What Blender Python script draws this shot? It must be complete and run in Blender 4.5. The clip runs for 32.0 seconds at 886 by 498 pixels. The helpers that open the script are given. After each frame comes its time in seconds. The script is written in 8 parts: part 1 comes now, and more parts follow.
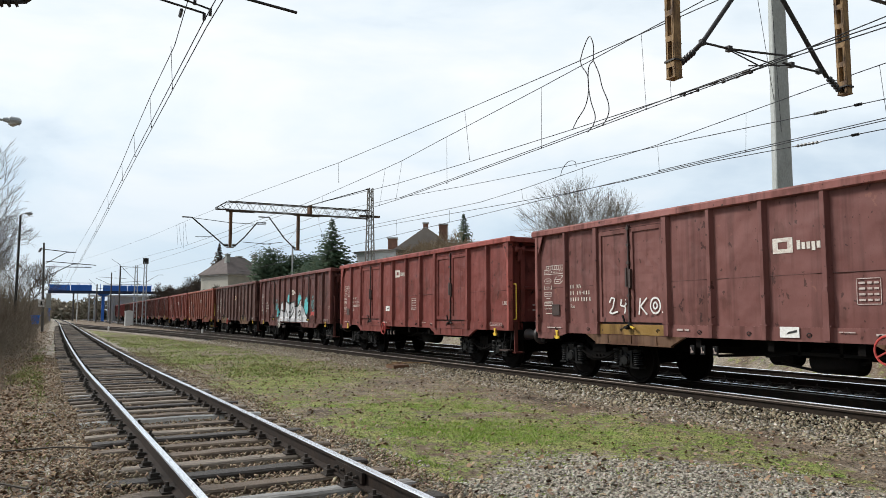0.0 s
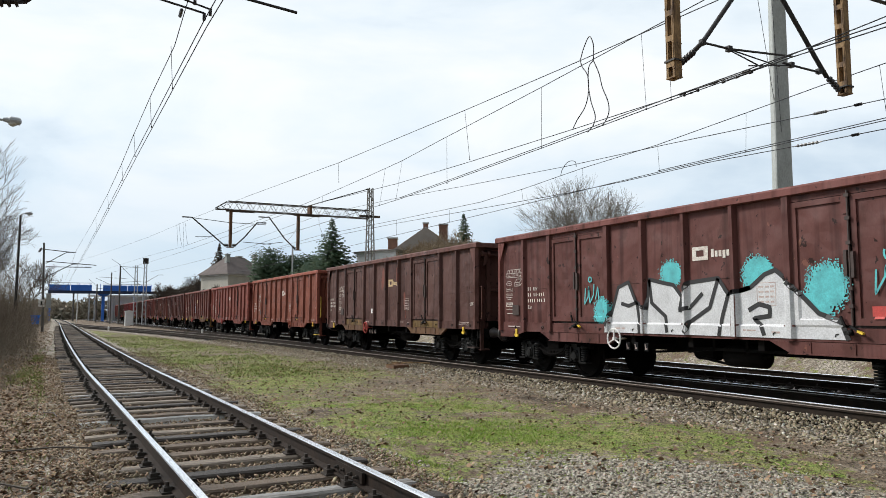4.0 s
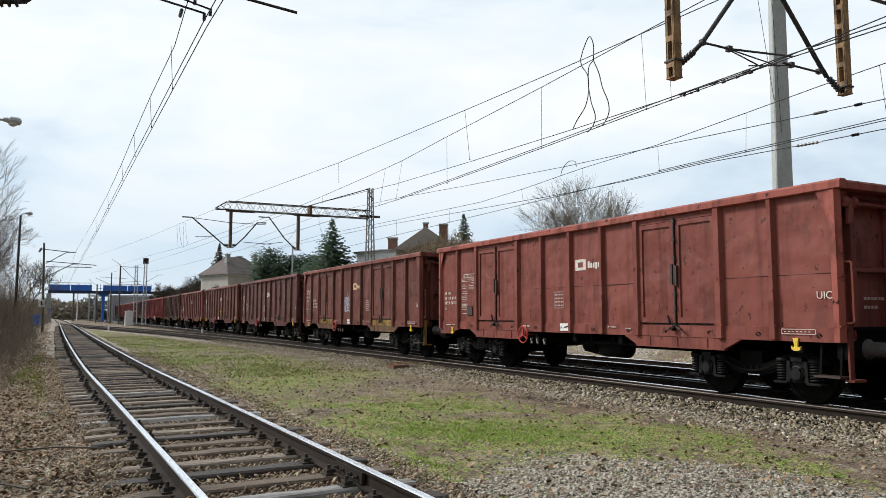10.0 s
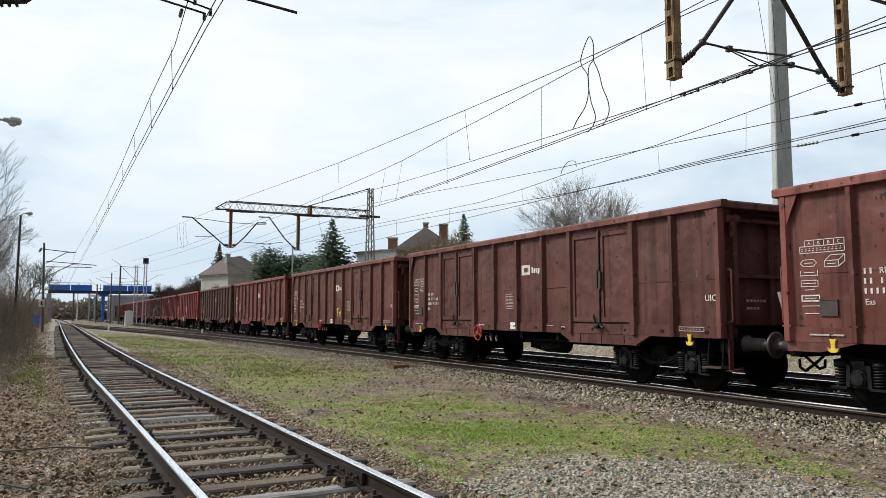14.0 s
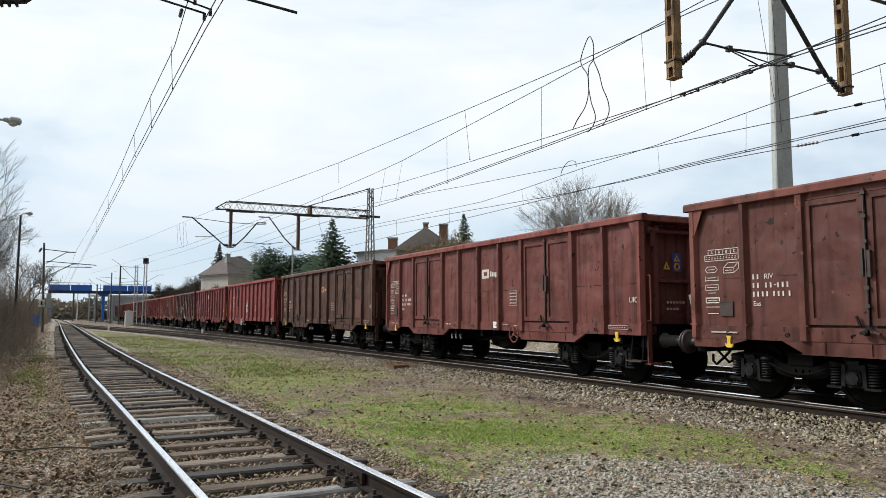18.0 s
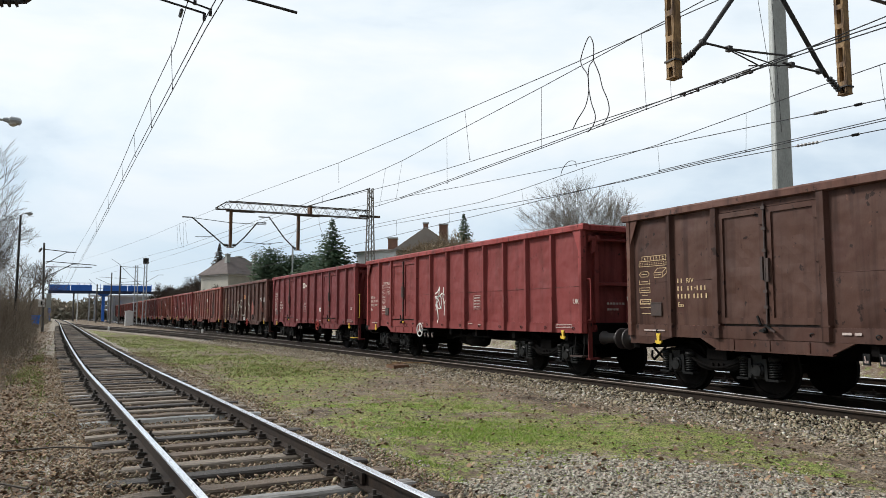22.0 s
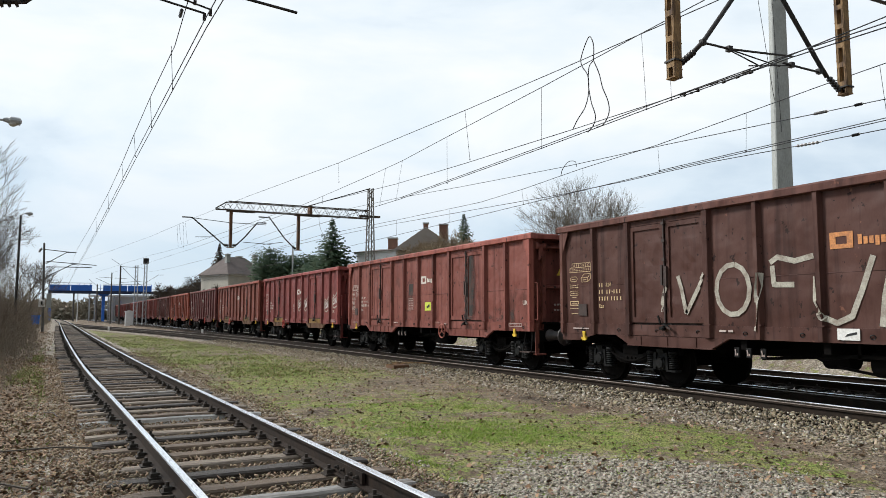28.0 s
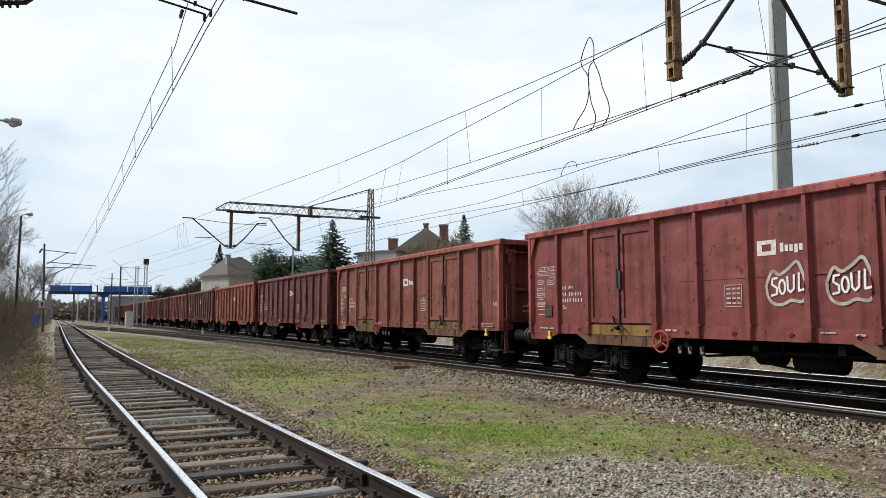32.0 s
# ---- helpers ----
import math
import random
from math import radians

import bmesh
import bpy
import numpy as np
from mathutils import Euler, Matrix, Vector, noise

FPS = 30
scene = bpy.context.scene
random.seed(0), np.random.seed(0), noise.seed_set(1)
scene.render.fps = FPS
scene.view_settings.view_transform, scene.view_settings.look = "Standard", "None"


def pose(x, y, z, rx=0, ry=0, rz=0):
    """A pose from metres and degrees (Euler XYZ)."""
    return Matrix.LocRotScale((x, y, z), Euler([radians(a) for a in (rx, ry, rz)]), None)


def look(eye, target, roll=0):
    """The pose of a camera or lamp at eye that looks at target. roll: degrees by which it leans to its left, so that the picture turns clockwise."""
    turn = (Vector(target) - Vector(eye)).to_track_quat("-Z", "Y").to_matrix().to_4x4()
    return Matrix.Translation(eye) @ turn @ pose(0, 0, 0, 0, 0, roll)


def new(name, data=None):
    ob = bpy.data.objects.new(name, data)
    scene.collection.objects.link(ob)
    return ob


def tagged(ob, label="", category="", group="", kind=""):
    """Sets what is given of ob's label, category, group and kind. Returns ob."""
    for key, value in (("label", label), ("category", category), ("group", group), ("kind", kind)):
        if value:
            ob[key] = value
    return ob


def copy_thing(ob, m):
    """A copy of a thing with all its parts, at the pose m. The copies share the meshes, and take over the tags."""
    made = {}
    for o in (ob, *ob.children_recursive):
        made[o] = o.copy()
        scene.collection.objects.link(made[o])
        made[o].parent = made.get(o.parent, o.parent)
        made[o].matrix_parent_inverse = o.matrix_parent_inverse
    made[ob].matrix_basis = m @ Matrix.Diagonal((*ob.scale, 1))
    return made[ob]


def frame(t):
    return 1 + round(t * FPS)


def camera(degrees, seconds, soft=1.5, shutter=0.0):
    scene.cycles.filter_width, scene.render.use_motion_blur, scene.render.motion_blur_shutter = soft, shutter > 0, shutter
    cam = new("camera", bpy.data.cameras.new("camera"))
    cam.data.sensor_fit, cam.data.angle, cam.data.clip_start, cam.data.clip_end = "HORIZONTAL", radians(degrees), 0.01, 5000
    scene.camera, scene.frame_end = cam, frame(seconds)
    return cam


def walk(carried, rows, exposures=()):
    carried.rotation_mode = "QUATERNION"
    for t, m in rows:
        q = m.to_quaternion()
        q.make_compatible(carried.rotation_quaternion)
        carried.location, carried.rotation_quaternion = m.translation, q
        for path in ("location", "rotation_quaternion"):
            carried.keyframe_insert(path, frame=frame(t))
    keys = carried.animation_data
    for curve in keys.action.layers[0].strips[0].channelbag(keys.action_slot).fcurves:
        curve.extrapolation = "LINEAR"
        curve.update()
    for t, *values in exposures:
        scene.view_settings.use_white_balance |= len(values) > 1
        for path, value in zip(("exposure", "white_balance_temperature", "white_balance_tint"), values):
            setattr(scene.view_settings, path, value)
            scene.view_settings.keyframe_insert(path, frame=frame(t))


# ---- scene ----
cam = camera(62.18, 32.0, soft=0.55)
EYE = Vector((0, 0, 1.56))


def gaze(yaw, pitch, roll=0):
    d = Vector((math.sin(radians(yaw)) * math.cos(radians(pitch)), math.cos(radians(yaw)) * math.cos(radians(pitch)), math.sin(radians(pitch))))
    return look(EYE, EYE + d * 10, roll)


walk(cam, [(0, gaze(26.99, 5.06)), (20, gaze(26.98, 5.06)), (29.5, gaze(26.97, 5.07)), (31, gaze(26.95, 5.12)), (32, gaze(26.96, 5.12))])

# ---- light: bright overcast sky with a veiled sun ----
SUN_EL, SUN_AZ = 40.0, -48.0
world = bpy.data.worlds.new("overcast_sky")
scene.world = world
world.use_nodes = True
wn, wl = world.node_tree.nodes, world.node_tree.links
wn.clear()
w_out = wn.new("ShaderNodeOutputWorld")
w_bg = wn.new("ShaderNodeBackground")
w_sky = wn.new("ShaderNodeTexSky")
w_sky.sky_type = "NISHITA"
w_sky.sun_disc = False
w_sky.sun_elevation, w_sky.sun_rotation = radians(SUN_EL), radians(SUN_AZ)
w_dim = wn.new("ShaderNodeVectorMath")
w_dim.operation = "SCALE"
w_dim.inputs["Scale"].default_value = 0.11
wl.new(w_sky.outputs[0], w_dim.inputs[0])
w_co = wn.new("ShaderNodeTexCoord")
w_map = wn.new("ShaderNodeMapping")
w_map.inputs["Scale"].default_value = (1.6, 1.6, 4.6)
w_map.inputs["Location"].default_value = (0.35, 0.1, 0.2)
w_map.inputs["Rotation"].default_value = (0.12, -0.1, 0.5)
wl.new(w_co.outputs["Generated"], w_map.inputs[0])
w_n = wn.new("ShaderNodeTexNoise")
w_n.inputs["Scale"].default_value = 1.5
w_n.inputs["Detail"].default_value = 7
w_n.inputs["Roughness"].default_value = 0.52
w_n.inputs["Distortion"].default_value = 0.35
wl.new(w_map.outputs[0], w_n.inputs[0])
w_r = wn.new("ShaderNodeValToRGB")
w_r.color_ramp.elements[0].position, w_r.color_ramp.elements[0].color = 0.34, (0.66, 0.765, 0.86, 1)
w_r.color_ramp.elements[1].position, w_r.color_ramp.elements[1].color = 0.60, (1.0, 1.02, 1.03, 1)
e = w_r.color_ramp.elements.new(0.46)
e.color = (0.85, 0.93, 0.985, 1)
wl.new(w_n.outputs["Fac"], w_r.inputs[0])
w_mix = wn.new("ShaderNodeMixRGB")
w_mix.inputs[0].default_value = 0.90
wl.new(w_dim.outputs[0], w_mix.inputs[1])
wl.new(w_r.outputs[0], w_mix.inputs[2])
w_dot = wn.new("ShaderNodeVectorMath")
w_dot.operation = "DOT_PRODUCT"
w_dot.inputs[1].default_value = (-0.30, 0.95, 0.12)
wl.new(w_co.outputs["Generated"], w_dot.inputs[0])
w_dark = wn.new("ShaderNodeMapRange")
for k, v in enumerate((-0.75, 0.2, 0.22, 1.08)):
    w_dark.inputs[k + 1].default_value = v
wl.new(w_dot.outputs["Value"], w_dark.inputs[0])
w_sep = wn.new("ShaderNodeSeparateXYZ")
wl.new(w_co.outputs["Generated"], w_sep.inputs[0])
w_low = wn.new("ShaderNodeMapRange")
for k, v in enumerate((0.07, 0.25, 0.75, 0.0)):
    w_low.inputs[k + 1].default_value = v
wl.new(w_sep.outputs["Z"], w_low.inputs[0])
w_hor = wn.new("ShaderNodeMixRGB")
w_hor.blend_type = "MULTIPLY"
w_hor.inputs[2].default_value = (0.63, 0.735, 0.84, 1)
wl.new(w_low.outputs[0], w_hor.inputs[0])
wl.new(w_mix.outputs[0], w_hor.inputs[1])
wl.new(w_hor.outputs[0], w_bg.inputs[0])
wl.new(w_dark.outputs[0], w_bg.inputs[1])
wl.new(w_bg.outputs[0], w_out.inputs[0])

sun = new("sun", bpy.data.lights.new("sun", "SUN"))
sun.data.energy, sun.data.angle, sun.data.color = 3.3, radians(12), (1.0, 0.965, 0.91)
SUN_FROM = Vector((math.sin(radians(SUN_AZ)) * math.cos(radians(SUN_EL)), math.cos(radians(SUN_AZ)) * math.cos(radians(SUN_EL)), math.sin(radians(SUN_EL))))
sun.matrix_world = look(SUN_FROM * 60, (0, 0, 0))
scene.view_settings.exposure = 0.0


# ---- materials ----
def mat(name, col, rough=0.7, metal=0.0, col2=None, scale=6.0, fine=40.0, amount=0.5, bump=0.0, bump_scale=60.0, stretch=(1, 1, 1), own=False, per_object=False, spec=0.5, col3=None, scale3=1.2):
    """A surface: base colour broken by a coarse and a fine noise, with relief. own: the colour is the object's own colour.
    per_object: shift the pattern from object to object."""
    m = bpy.data.materials.new(name)
    m.use_nodes = True
    n, l = m.node_tree.nodes, m.node_tree.links
    b = n["Principled BSDF"]
    b.inputs["Roughness"].default_value, b.inputs["Metallic"].default_value = rough, metal
    b.inputs["Specular IOR Level"].default_value = spec
    co = n.new("ShaderNodeTexCoord")
    vec = co.outputs["Object"]
    info = n.new("ShaderNodeObjectInfo")
    if per_object or own:
        k = n.new("ShaderNodeMath")
        k.operation = "MULTIPLY"
        k.inputs[1].default_value = 61.0
        l.new(info.outputs["Random"], k.inputs[0])
        add = n.new("ShaderNodeVectorMath")
        l.new(vec, add.inputs[0])
        l.new(k.outputs[0], add.inputs[1])
        vec = add.outputs[0]
    mp = n.new("ShaderNodeMapping")
    mp.inputs["Scale"].default_value = stretch
    l.new(vec, mp.inputs[0])
    vec = mp.outputs[0]

    def nz(s, detail=4.0, rgh=0.55):
        t = n.new("ShaderNodeTexNoise")
        t.inputs["Scale"].default_value, t.inputs["Detail"].default_value, t.inputs["Roughness"].default_value = s, detail, rgh
        l.new(vec, t.inputs["Vector"])
        return t

    def ramp(src, a, bb):
        r = n.new("ShaderNodeMapRange")
        r.inputs[1].default_value, r.inputs[2].default_value = a, bb
        l.new(src, r.inputs[0])
        return r.outputs[0]

    def mix(fac, a, bb, mode="MIX"):
        x = n.new("ShaderNodeMixRGB")
        x.blend_type = mode
        for sock, v in ((0, fac), (1, a), (2, bb)):
            if isinstance(v, (int, float)):
                x.inputs[sock].default_value = v
            elif isinstance(v, tuple):
                x.inputs[sock].default_value = (*v, 1)
            else:
                l.new(v, x.inputs[sock])
        return x.outputs[0]

    c2 = col2 or tuple(v * 0.55 for v in col)
    n1, n2 = nz(scale), nz(fine, 3.0)
    base = info.outputs["Color"] if own else tuple(col)
    f1 = n.new("ShaderNodeMath")
    f1.operation = "MULTIPLY"
    f1.inputs[1].default_value = amount
    l.new(ramp(n1.outputs["Fac"], 0.42, 0.68), f1.inputs[0])
    c = mix(f1.outputs[0], base, c2)
    if col3:
        c = mix(ramp(nz(scale3, 5.0, 0.6).outputs["Fac"], 0.52, 0.66), c, tuple(col3))
    g = n.new("ShaderNodeMapRange")
    g.inputs[1].default_value, g.inputs[2].default_value, g.inputs[3].default_value, g.inputs[4].default_value = 0.3, 0.7, 1 - 0.35 * amount, 1 + 0.25 * amount
    l.new(n2.outputs["Fac"], g.inputs[0])
    gc = n.new("ShaderNodeCombineColor")
    for i in range(3):
        l.new(g.outputs[0], gc.inputs[i])
    c = mix(1.0, c, gc.outputs[0], "MULTIPLY")
    l.new(c, b.inputs["Base Color"])
    if bump:
        bp = n.new("ShaderNodeBump")
        bp.inputs["Strength"].default_value, bp.inputs["Distance"].default_value = min(1.0, bump), 0.02 * max(1.0, bump)
        l.new(nz(bump_scale, 4.0).outputs["Fac"], bp.inputs["Height"])
        l.new(bp.outputs[0], b.inputs["Normal"])
    return m




def wagon_paint():
    """Old oxide paint in the wagon's own colour: soot runs, scuffs (the colour's alpha says how many), rust spots, dented sheet."""
    m = bpy.data.materials.new("wagon_paint")
    m.use_nodes = True
    n, l = m.node_tree.nodes, m.node_tree.links
    b = n["Principled BSDF"]
    b.inputs["Specular IOR Level"].default_value = 0.22
    co, info = n.new("ShaderNodeTexCoord"), n.new("ShaderNodeObjectInfo")
    k = n.new("ShaderNodeMath")
    k.operation = "MULTIPLY"
    k.inputs[1].default_value = 61.0
    l.new(info.outputs["Random"], k.inputs[0])
    add = n.new("ShaderNodeVectorMath")
    l.new(co.outputs["Object"], add.inputs[0])
    l.new(k.outputs[0], add.inputs[1])

    def nz(s, stretch=(1, 1, 1), detail=4.0, rgh=0.55):
        mp = n.new("ShaderNodeMapping")
        mp.inputs["Scale"].default_value = stretch
        l.new(add.outputs[0], mp.inputs[0])
        t = n.new("ShaderNodeTexNoise")
        t.inputs["Scale"].default_value, t.inputs["Detail"].default_value, t.inputs["Roughness"].default_value = s, detail, rgh
        l.new(mp.outputs[0], t.inputs["Vector"])
        return t.outputs["Fac"]

    def rng(src, a, c, lo=0.0, hi=1.0):
        r = n.new("ShaderNodeMapRange")
        for q, v in enumerate((a, c, lo, hi)):
            r.inputs[q + 1].default_value = v
        l.new(src, r.inputs[0])
        return r.outputs[0]

    def mix(fac, a, c, mode="MIX"):
        x = n.new("ShaderNodeMixRGB")
        x.blend_type = mode
        dirt = n.new("ShaderNodeMath")
        dirt.operation = "MULTIPLY"
        l.new(fac, dirt.inputs[0])
        l.new(info.outputs["Alpha"], dirt.inputs[1])
        l.new(dirt.outputs[0], x.inputs[0])
        l.new(a, x.inputs[1])
        x.inputs[2].default_value = (*c, 1)
        return x.outputs[0]

    c = mix(rng(nz(0.6, (1, 1, 0.6), 3.0, 0.5), 0.4, 0.65, 0, 0.45), info.outputs["Color"], (0.55, 0.48, 0.49), "MULTIPLY")
    c = mix(rng(nz(5.0, (1, 1, 0.06), 3.0, 0.55), 0.5, 0.68, 0, 0.75), c, (0.36, 0.3, 0.3), "MULTIPLY")
    c = mix(rng(nz(1.3, (1, 1, 0.6), 9.0, 0.62), 0.56, 0.62, 0, 0.55), c, (0.066, 0.027, 0.021))
    c = mix(rng(nz(7.0, (1, 1, 0.8), 6.0, 0.6), 0.635, 0.66, 0, 0.9), c, (0.020, 0.011, 0.010))
    c = mix(rng(nz(4.2, (1, 1, 0.8), 6.0, 0.6), 0.675, 0.70, 0, 0.4), c, (0.34, 0.15, 0.1))
    c = mix(rng(nz(45.0, (1, 1, 0.5), 2.0), 0.35, 0.7, 0, 0.18), c, (0.5, 0.43, 0.43), "MULTIPLY")
    l.new(c, b.inputs["Base Color"])
    l.new(rng(nz(3.0), 0.3, 0.7, 0.42, 0.72), b.inputs["Roughness"])
    b1, b2 = n.new("ShaderNodeBump"), n.new("ShaderNodeBump")
    b1.inputs["Strength"].default_value, b1.inputs["Distance"].default_value = 1.0, 0.085
    b2.inputs["Strength"].default_value, b2.inputs["Distance"].default_value = 0.5, 0.009
    l.new(nz(1.7, (1, 1, 1), 2.0, 0.4), b1.inputs["Height"])
    l.new(nz(6.0, (1, 1, 1), 2.0, 0.4), b2.inputs["Height"])
    l.new(b1.outputs[0], b2.inputs["Normal"])
    l.new(b2.outputs[0], b.inputs["Normal"])
    return m


M_PAINT = wagon_paint()
M_BLACK = mat("sooty_steel", (0.0055, 0.0053, 0.0054), 0.8, spec=0.06, col2=(0.010, 0.008, 0.007), scale=5, amount=0.6)
M_BLACK2 = mat("greased_steel", (0.007, 0.0075, 0.008), 0.5, 0.0, spec=0.2, col2=(0.02, 0.02, 0.02), scale=12, amount=0.8)
M_WHITE = mat("white_stencil", (0.68, 0.65, 0.59), 0.7, col2=(0.4, 0.27, 0.24), scale=14, fine=60, amount=0.55)
M_YELLOW = mat("yellow_enamel", (0.75, 0.52, 0.05), 0.55, col2=(0.4, 0.24, 0.04), scale=8, amount=0.5)
M_RED = mat("red_enamel", (0.5, 0.06, 0.05), 0.5, col2=(0.25, 0.05, 0.04), scale=9, amount=0.5)
M_RAILTOP = mat("polished_rail", (0.93, 0.94, 0.96), 0.2, 1.0, col2=(0.6, 0.6, 0.6), scale=3, amount=0.35, stretch=(1, 0.15, 1))
M_RAIL = mat("rusty_rail", (0.026, 0.02, 0.017), 0.8, spec=0.2, col2=(0.045, 0.03, 0.022), scale=6, amount=0.6)
M_RAILDARK = mat("dark_oily_rail", (0.022, 0.016, 0.012), 0.75, spec=0.2, col2=(0.04, 0.026, 0.018), scale=6, amount=0.6)
M_SLEEPER = mat("weathered_sleeper", (0.155, 0.112, 0.078), 0.7, col2=(0.022, 0.017, 0.013), scale=5, fine=55, amount=0.7, bump=0.8, bump_scale=26, stretch=(0.25, 3, 3), per_object=True)
M_SLEEPERPALE = mat("white_sleeper", (0.8, 0.81, 0.8), 0.7, col2=(0.5, 0.49, 0.47), scale=6, amount=0.6, stretch=(0.4, 2, 2))
M_STEELDK = mat("painted_dark_steel", (0.026, 0.027, 0.029), 0.6, col2=(0.05, 0.035, 0.028), scale=7, amount=0.5)
M_RUST = mat("rust_coated_lattice", (0.34, 0.215, 0.10), 0.8, col2=(0.06, 0.034, 0.024), scale=7, fine=50, amount=0.95, stretch=(1, 1, 0.3), bump=0.4, bump_scale=50)
M_RUSTDK = mat("dull_rust_steel", (0.16, 0.085, 0.045), 0.8, col2=(0.06, 0.04, 0.03), scale=2, amount=0.7)
M_BUFFER = mat("greasy_buffer", (0.04, 0.03, 0.029), 0.5, col2=(0.018, 0.016, 0.016), scale=5, amount=0.8)
M_MASTGREY = mat("greyed_lattice", (0.24, 0.235, 0.22), 0.75, col2=(0.15, 0.11, 0.08), scale=2, amount=0.6)
M_PORTAL = mat("weathered_lattice", (0.06, 0.056, 0.052), 0.75, col2=(0.17, 0.1, 0.06), scale=2, amount=0.6)
M_CONC = mat("mast_concrete", (0.42, 0.445, 0.43), 0.85, col2=(0.25, 0.265, 0.25), scale=2.2, fine=30, amount=0.5, bump=0.25, bump_scale=40, stretch=(1, 1, 0.35))
M_WIRE = mat("wire_copper", (0.04, 0.042, 0.045), 0.55, 0.4, amount=0.2)
M_INSUL = mat("brown_insulator", (0.02, 0.017, 0.016), 0.3, amount=0.3)
M_BLUE = mat("blue_bridge_paint", (0.04, 0.2, 0.75), 0.5, col2=(0.025, 0.13, 0.55), scale=0.8, amount=0.5)
M_BLUEDK = mat("deck_underside", (0.03, 0.05, 0.11), 0.7, amount=0.4)
M_GALV = mat("galvanised_steel", (0.45, 0.48, 0.5), 0.5, 0.3, col2=(0.32, 0.34, 0.36), scale=4, amount=0.4)
M_POLE = mat("weathered_pole", (0.11, 0.105, 0.1), 0.85, col2=(0.06, 0.055, 0.05), scale=3, amount=0.6)


# ---- mesh building ----
class Shape:
    """Collects vertices and faces of one mesh."""

    def __init__(self):
        self.v, self.f, self.i = [], [], []

    def add(self, verts, faces, slot=0):
        k = len(self.v)
        self.v += [tuple(p) for p in verts]
        self.f += [tuple(k + q for q in f) for f in faces]
        self.i += [slot] * len(faces)
        return self

    def box(self, x0, x1, y0, y1, z0, z1, slot=0):
        v = [(x, y, z) for z in (z0, z1) for y in (y0, y1) for x in (x0, x1)]
        return self.add(v, [(0, 2, 3, 1), (4, 5, 7, 6), (0, 1, 5, 4), (2, 6, 7, 3), (0, 4, 6, 2), (1, 3, 7, 5)], slot)

    def cbox(self, x0, x1, y0, y1, z0, z1, c=0.01, slot=0):
        """A box with its long edges chamfered along z in plan."""
        p = [(x0 + c, y0), (x1 - c, y0), (x1, y0 + c), (x1, y1 - c), (x1 - c, y1), (x0 + c, y1), (x0, y1 - c), (x0, y0 + c)]
        return self.prism([(a, b, z0) for a, b in p], (0, 0, z1 - z0), slot)

    def prism(self, ring, d, slot=0):
        n = len(ring)
        d = Vector(d)
        v = [tuple(p) for p in ring] + [tuple(Vector(p) + d) for p in ring]
        f = [tuple(range(n))[::-1], tuple(range(n, 2 * n))] + [(k, (k + 1) % n, n + (k + 1) % n, n + k) for k in range(n)]
        return self.add(v, f, slot)

    def bar(self, a, b, w, h=None, slot=0, up=(0, 0, 1)):
        """A straight bar of w by h from a to b."""
        a, b = Vector(a), Vector(b)
        h = w if h is None else h
        d = (b - a).normalized()
        s = d.cross(Vector(up))
        if s.length < 1e-4:
            s = d.cross(Vector((0, 1, 0)))
        s = s.normalized() * w / 2
        t = s.normalized().cross(d) * h / 2
        v = [a - s - t, a + s - t, a + s + t, a - s + t, b - s - t, b + s - t, b + s + t, b - s + t]
        return self.add(v, [(0, 1, 2, 3), (7, 6, 5, 4), (0, 4, 5, 1), (1, 5, 6, 2), (2, 6, 7, 3), (3, 7, 4, 0)], slot)

    def tube(self, pts, r, n=6, slot=0, cap=True):
        """A round tube through points; r is one radius or one per point."""
        pts = [Vector(p) for p in pts]
        rs = r if isinstance(r, (list, tuple)) else [r] * len(pts)
        k0 = len(self.v)
        ref = None
        for k, p in enumerate(pts):
            d = (pts[min(k + 1, len(pts) - 1)] - pts[max(k - 1, 0)]).normalized()
            if ref is None:
                ref = d.cross(Vector((0, 0, 1)))
                if ref.length < 0.05:
                    ref = d.cross(Vector((1, 0, 0)))
            s = (ref - d * ref.dot(d)).normalized()
            t = d.cross(s)
            ref = s
            for j in range(n):
                a = 2 * math.pi * j / n
                self.v.append(tuple(p + (s * math.cos(a) + t * math.sin(a)) * rs[k]))
        for k in range(len(pts) - 1):
            for j in range(n):
                a, b = k0 + k * n + j, k0 + k * n + (j + 1) % n
                self.f.append((a, b, b + n, a + n))
                self.i.append(slot)
        if cap:
            self.f += [tuple(k0 + j for j in range(n))[::-1], tuple(k0 + (len(pts) - 1) * n + j for j in range(n))]
            self.i += [slot, slot]
        return self

    def ring(self, c, axis, R, r, n=20, m=6, slot=0):
        """A torus."""
        axis = Vector(axis).normalized()
        s = axis.cross(Vector((0.3, 0.2, 1))).normalized()
        t = axis.cross(s)
        c = Vector(c)
        k0 = len(self.v)
        for a in range(n):
            u = s * math.cos(2 * math.pi * a / n) + t * math.sin(2 * math.pi * a / n)
            for b in range(m):
                w = 2 * math.pi * b / m
                self.v.append(tuple(c + u * (R + r * math.cos(w)) + axis * r * math.sin(w)))
        for a in range(n):
            for b in range(m):
                self.f.append((k0 + a * m + b, k0 + ((a + 1) % n) * m + b, k0 + ((a + 1) % n) * m + (b + 1) % m, k0 + a * m + (b + 1) % m))
                self.i.append(slot)
        return self

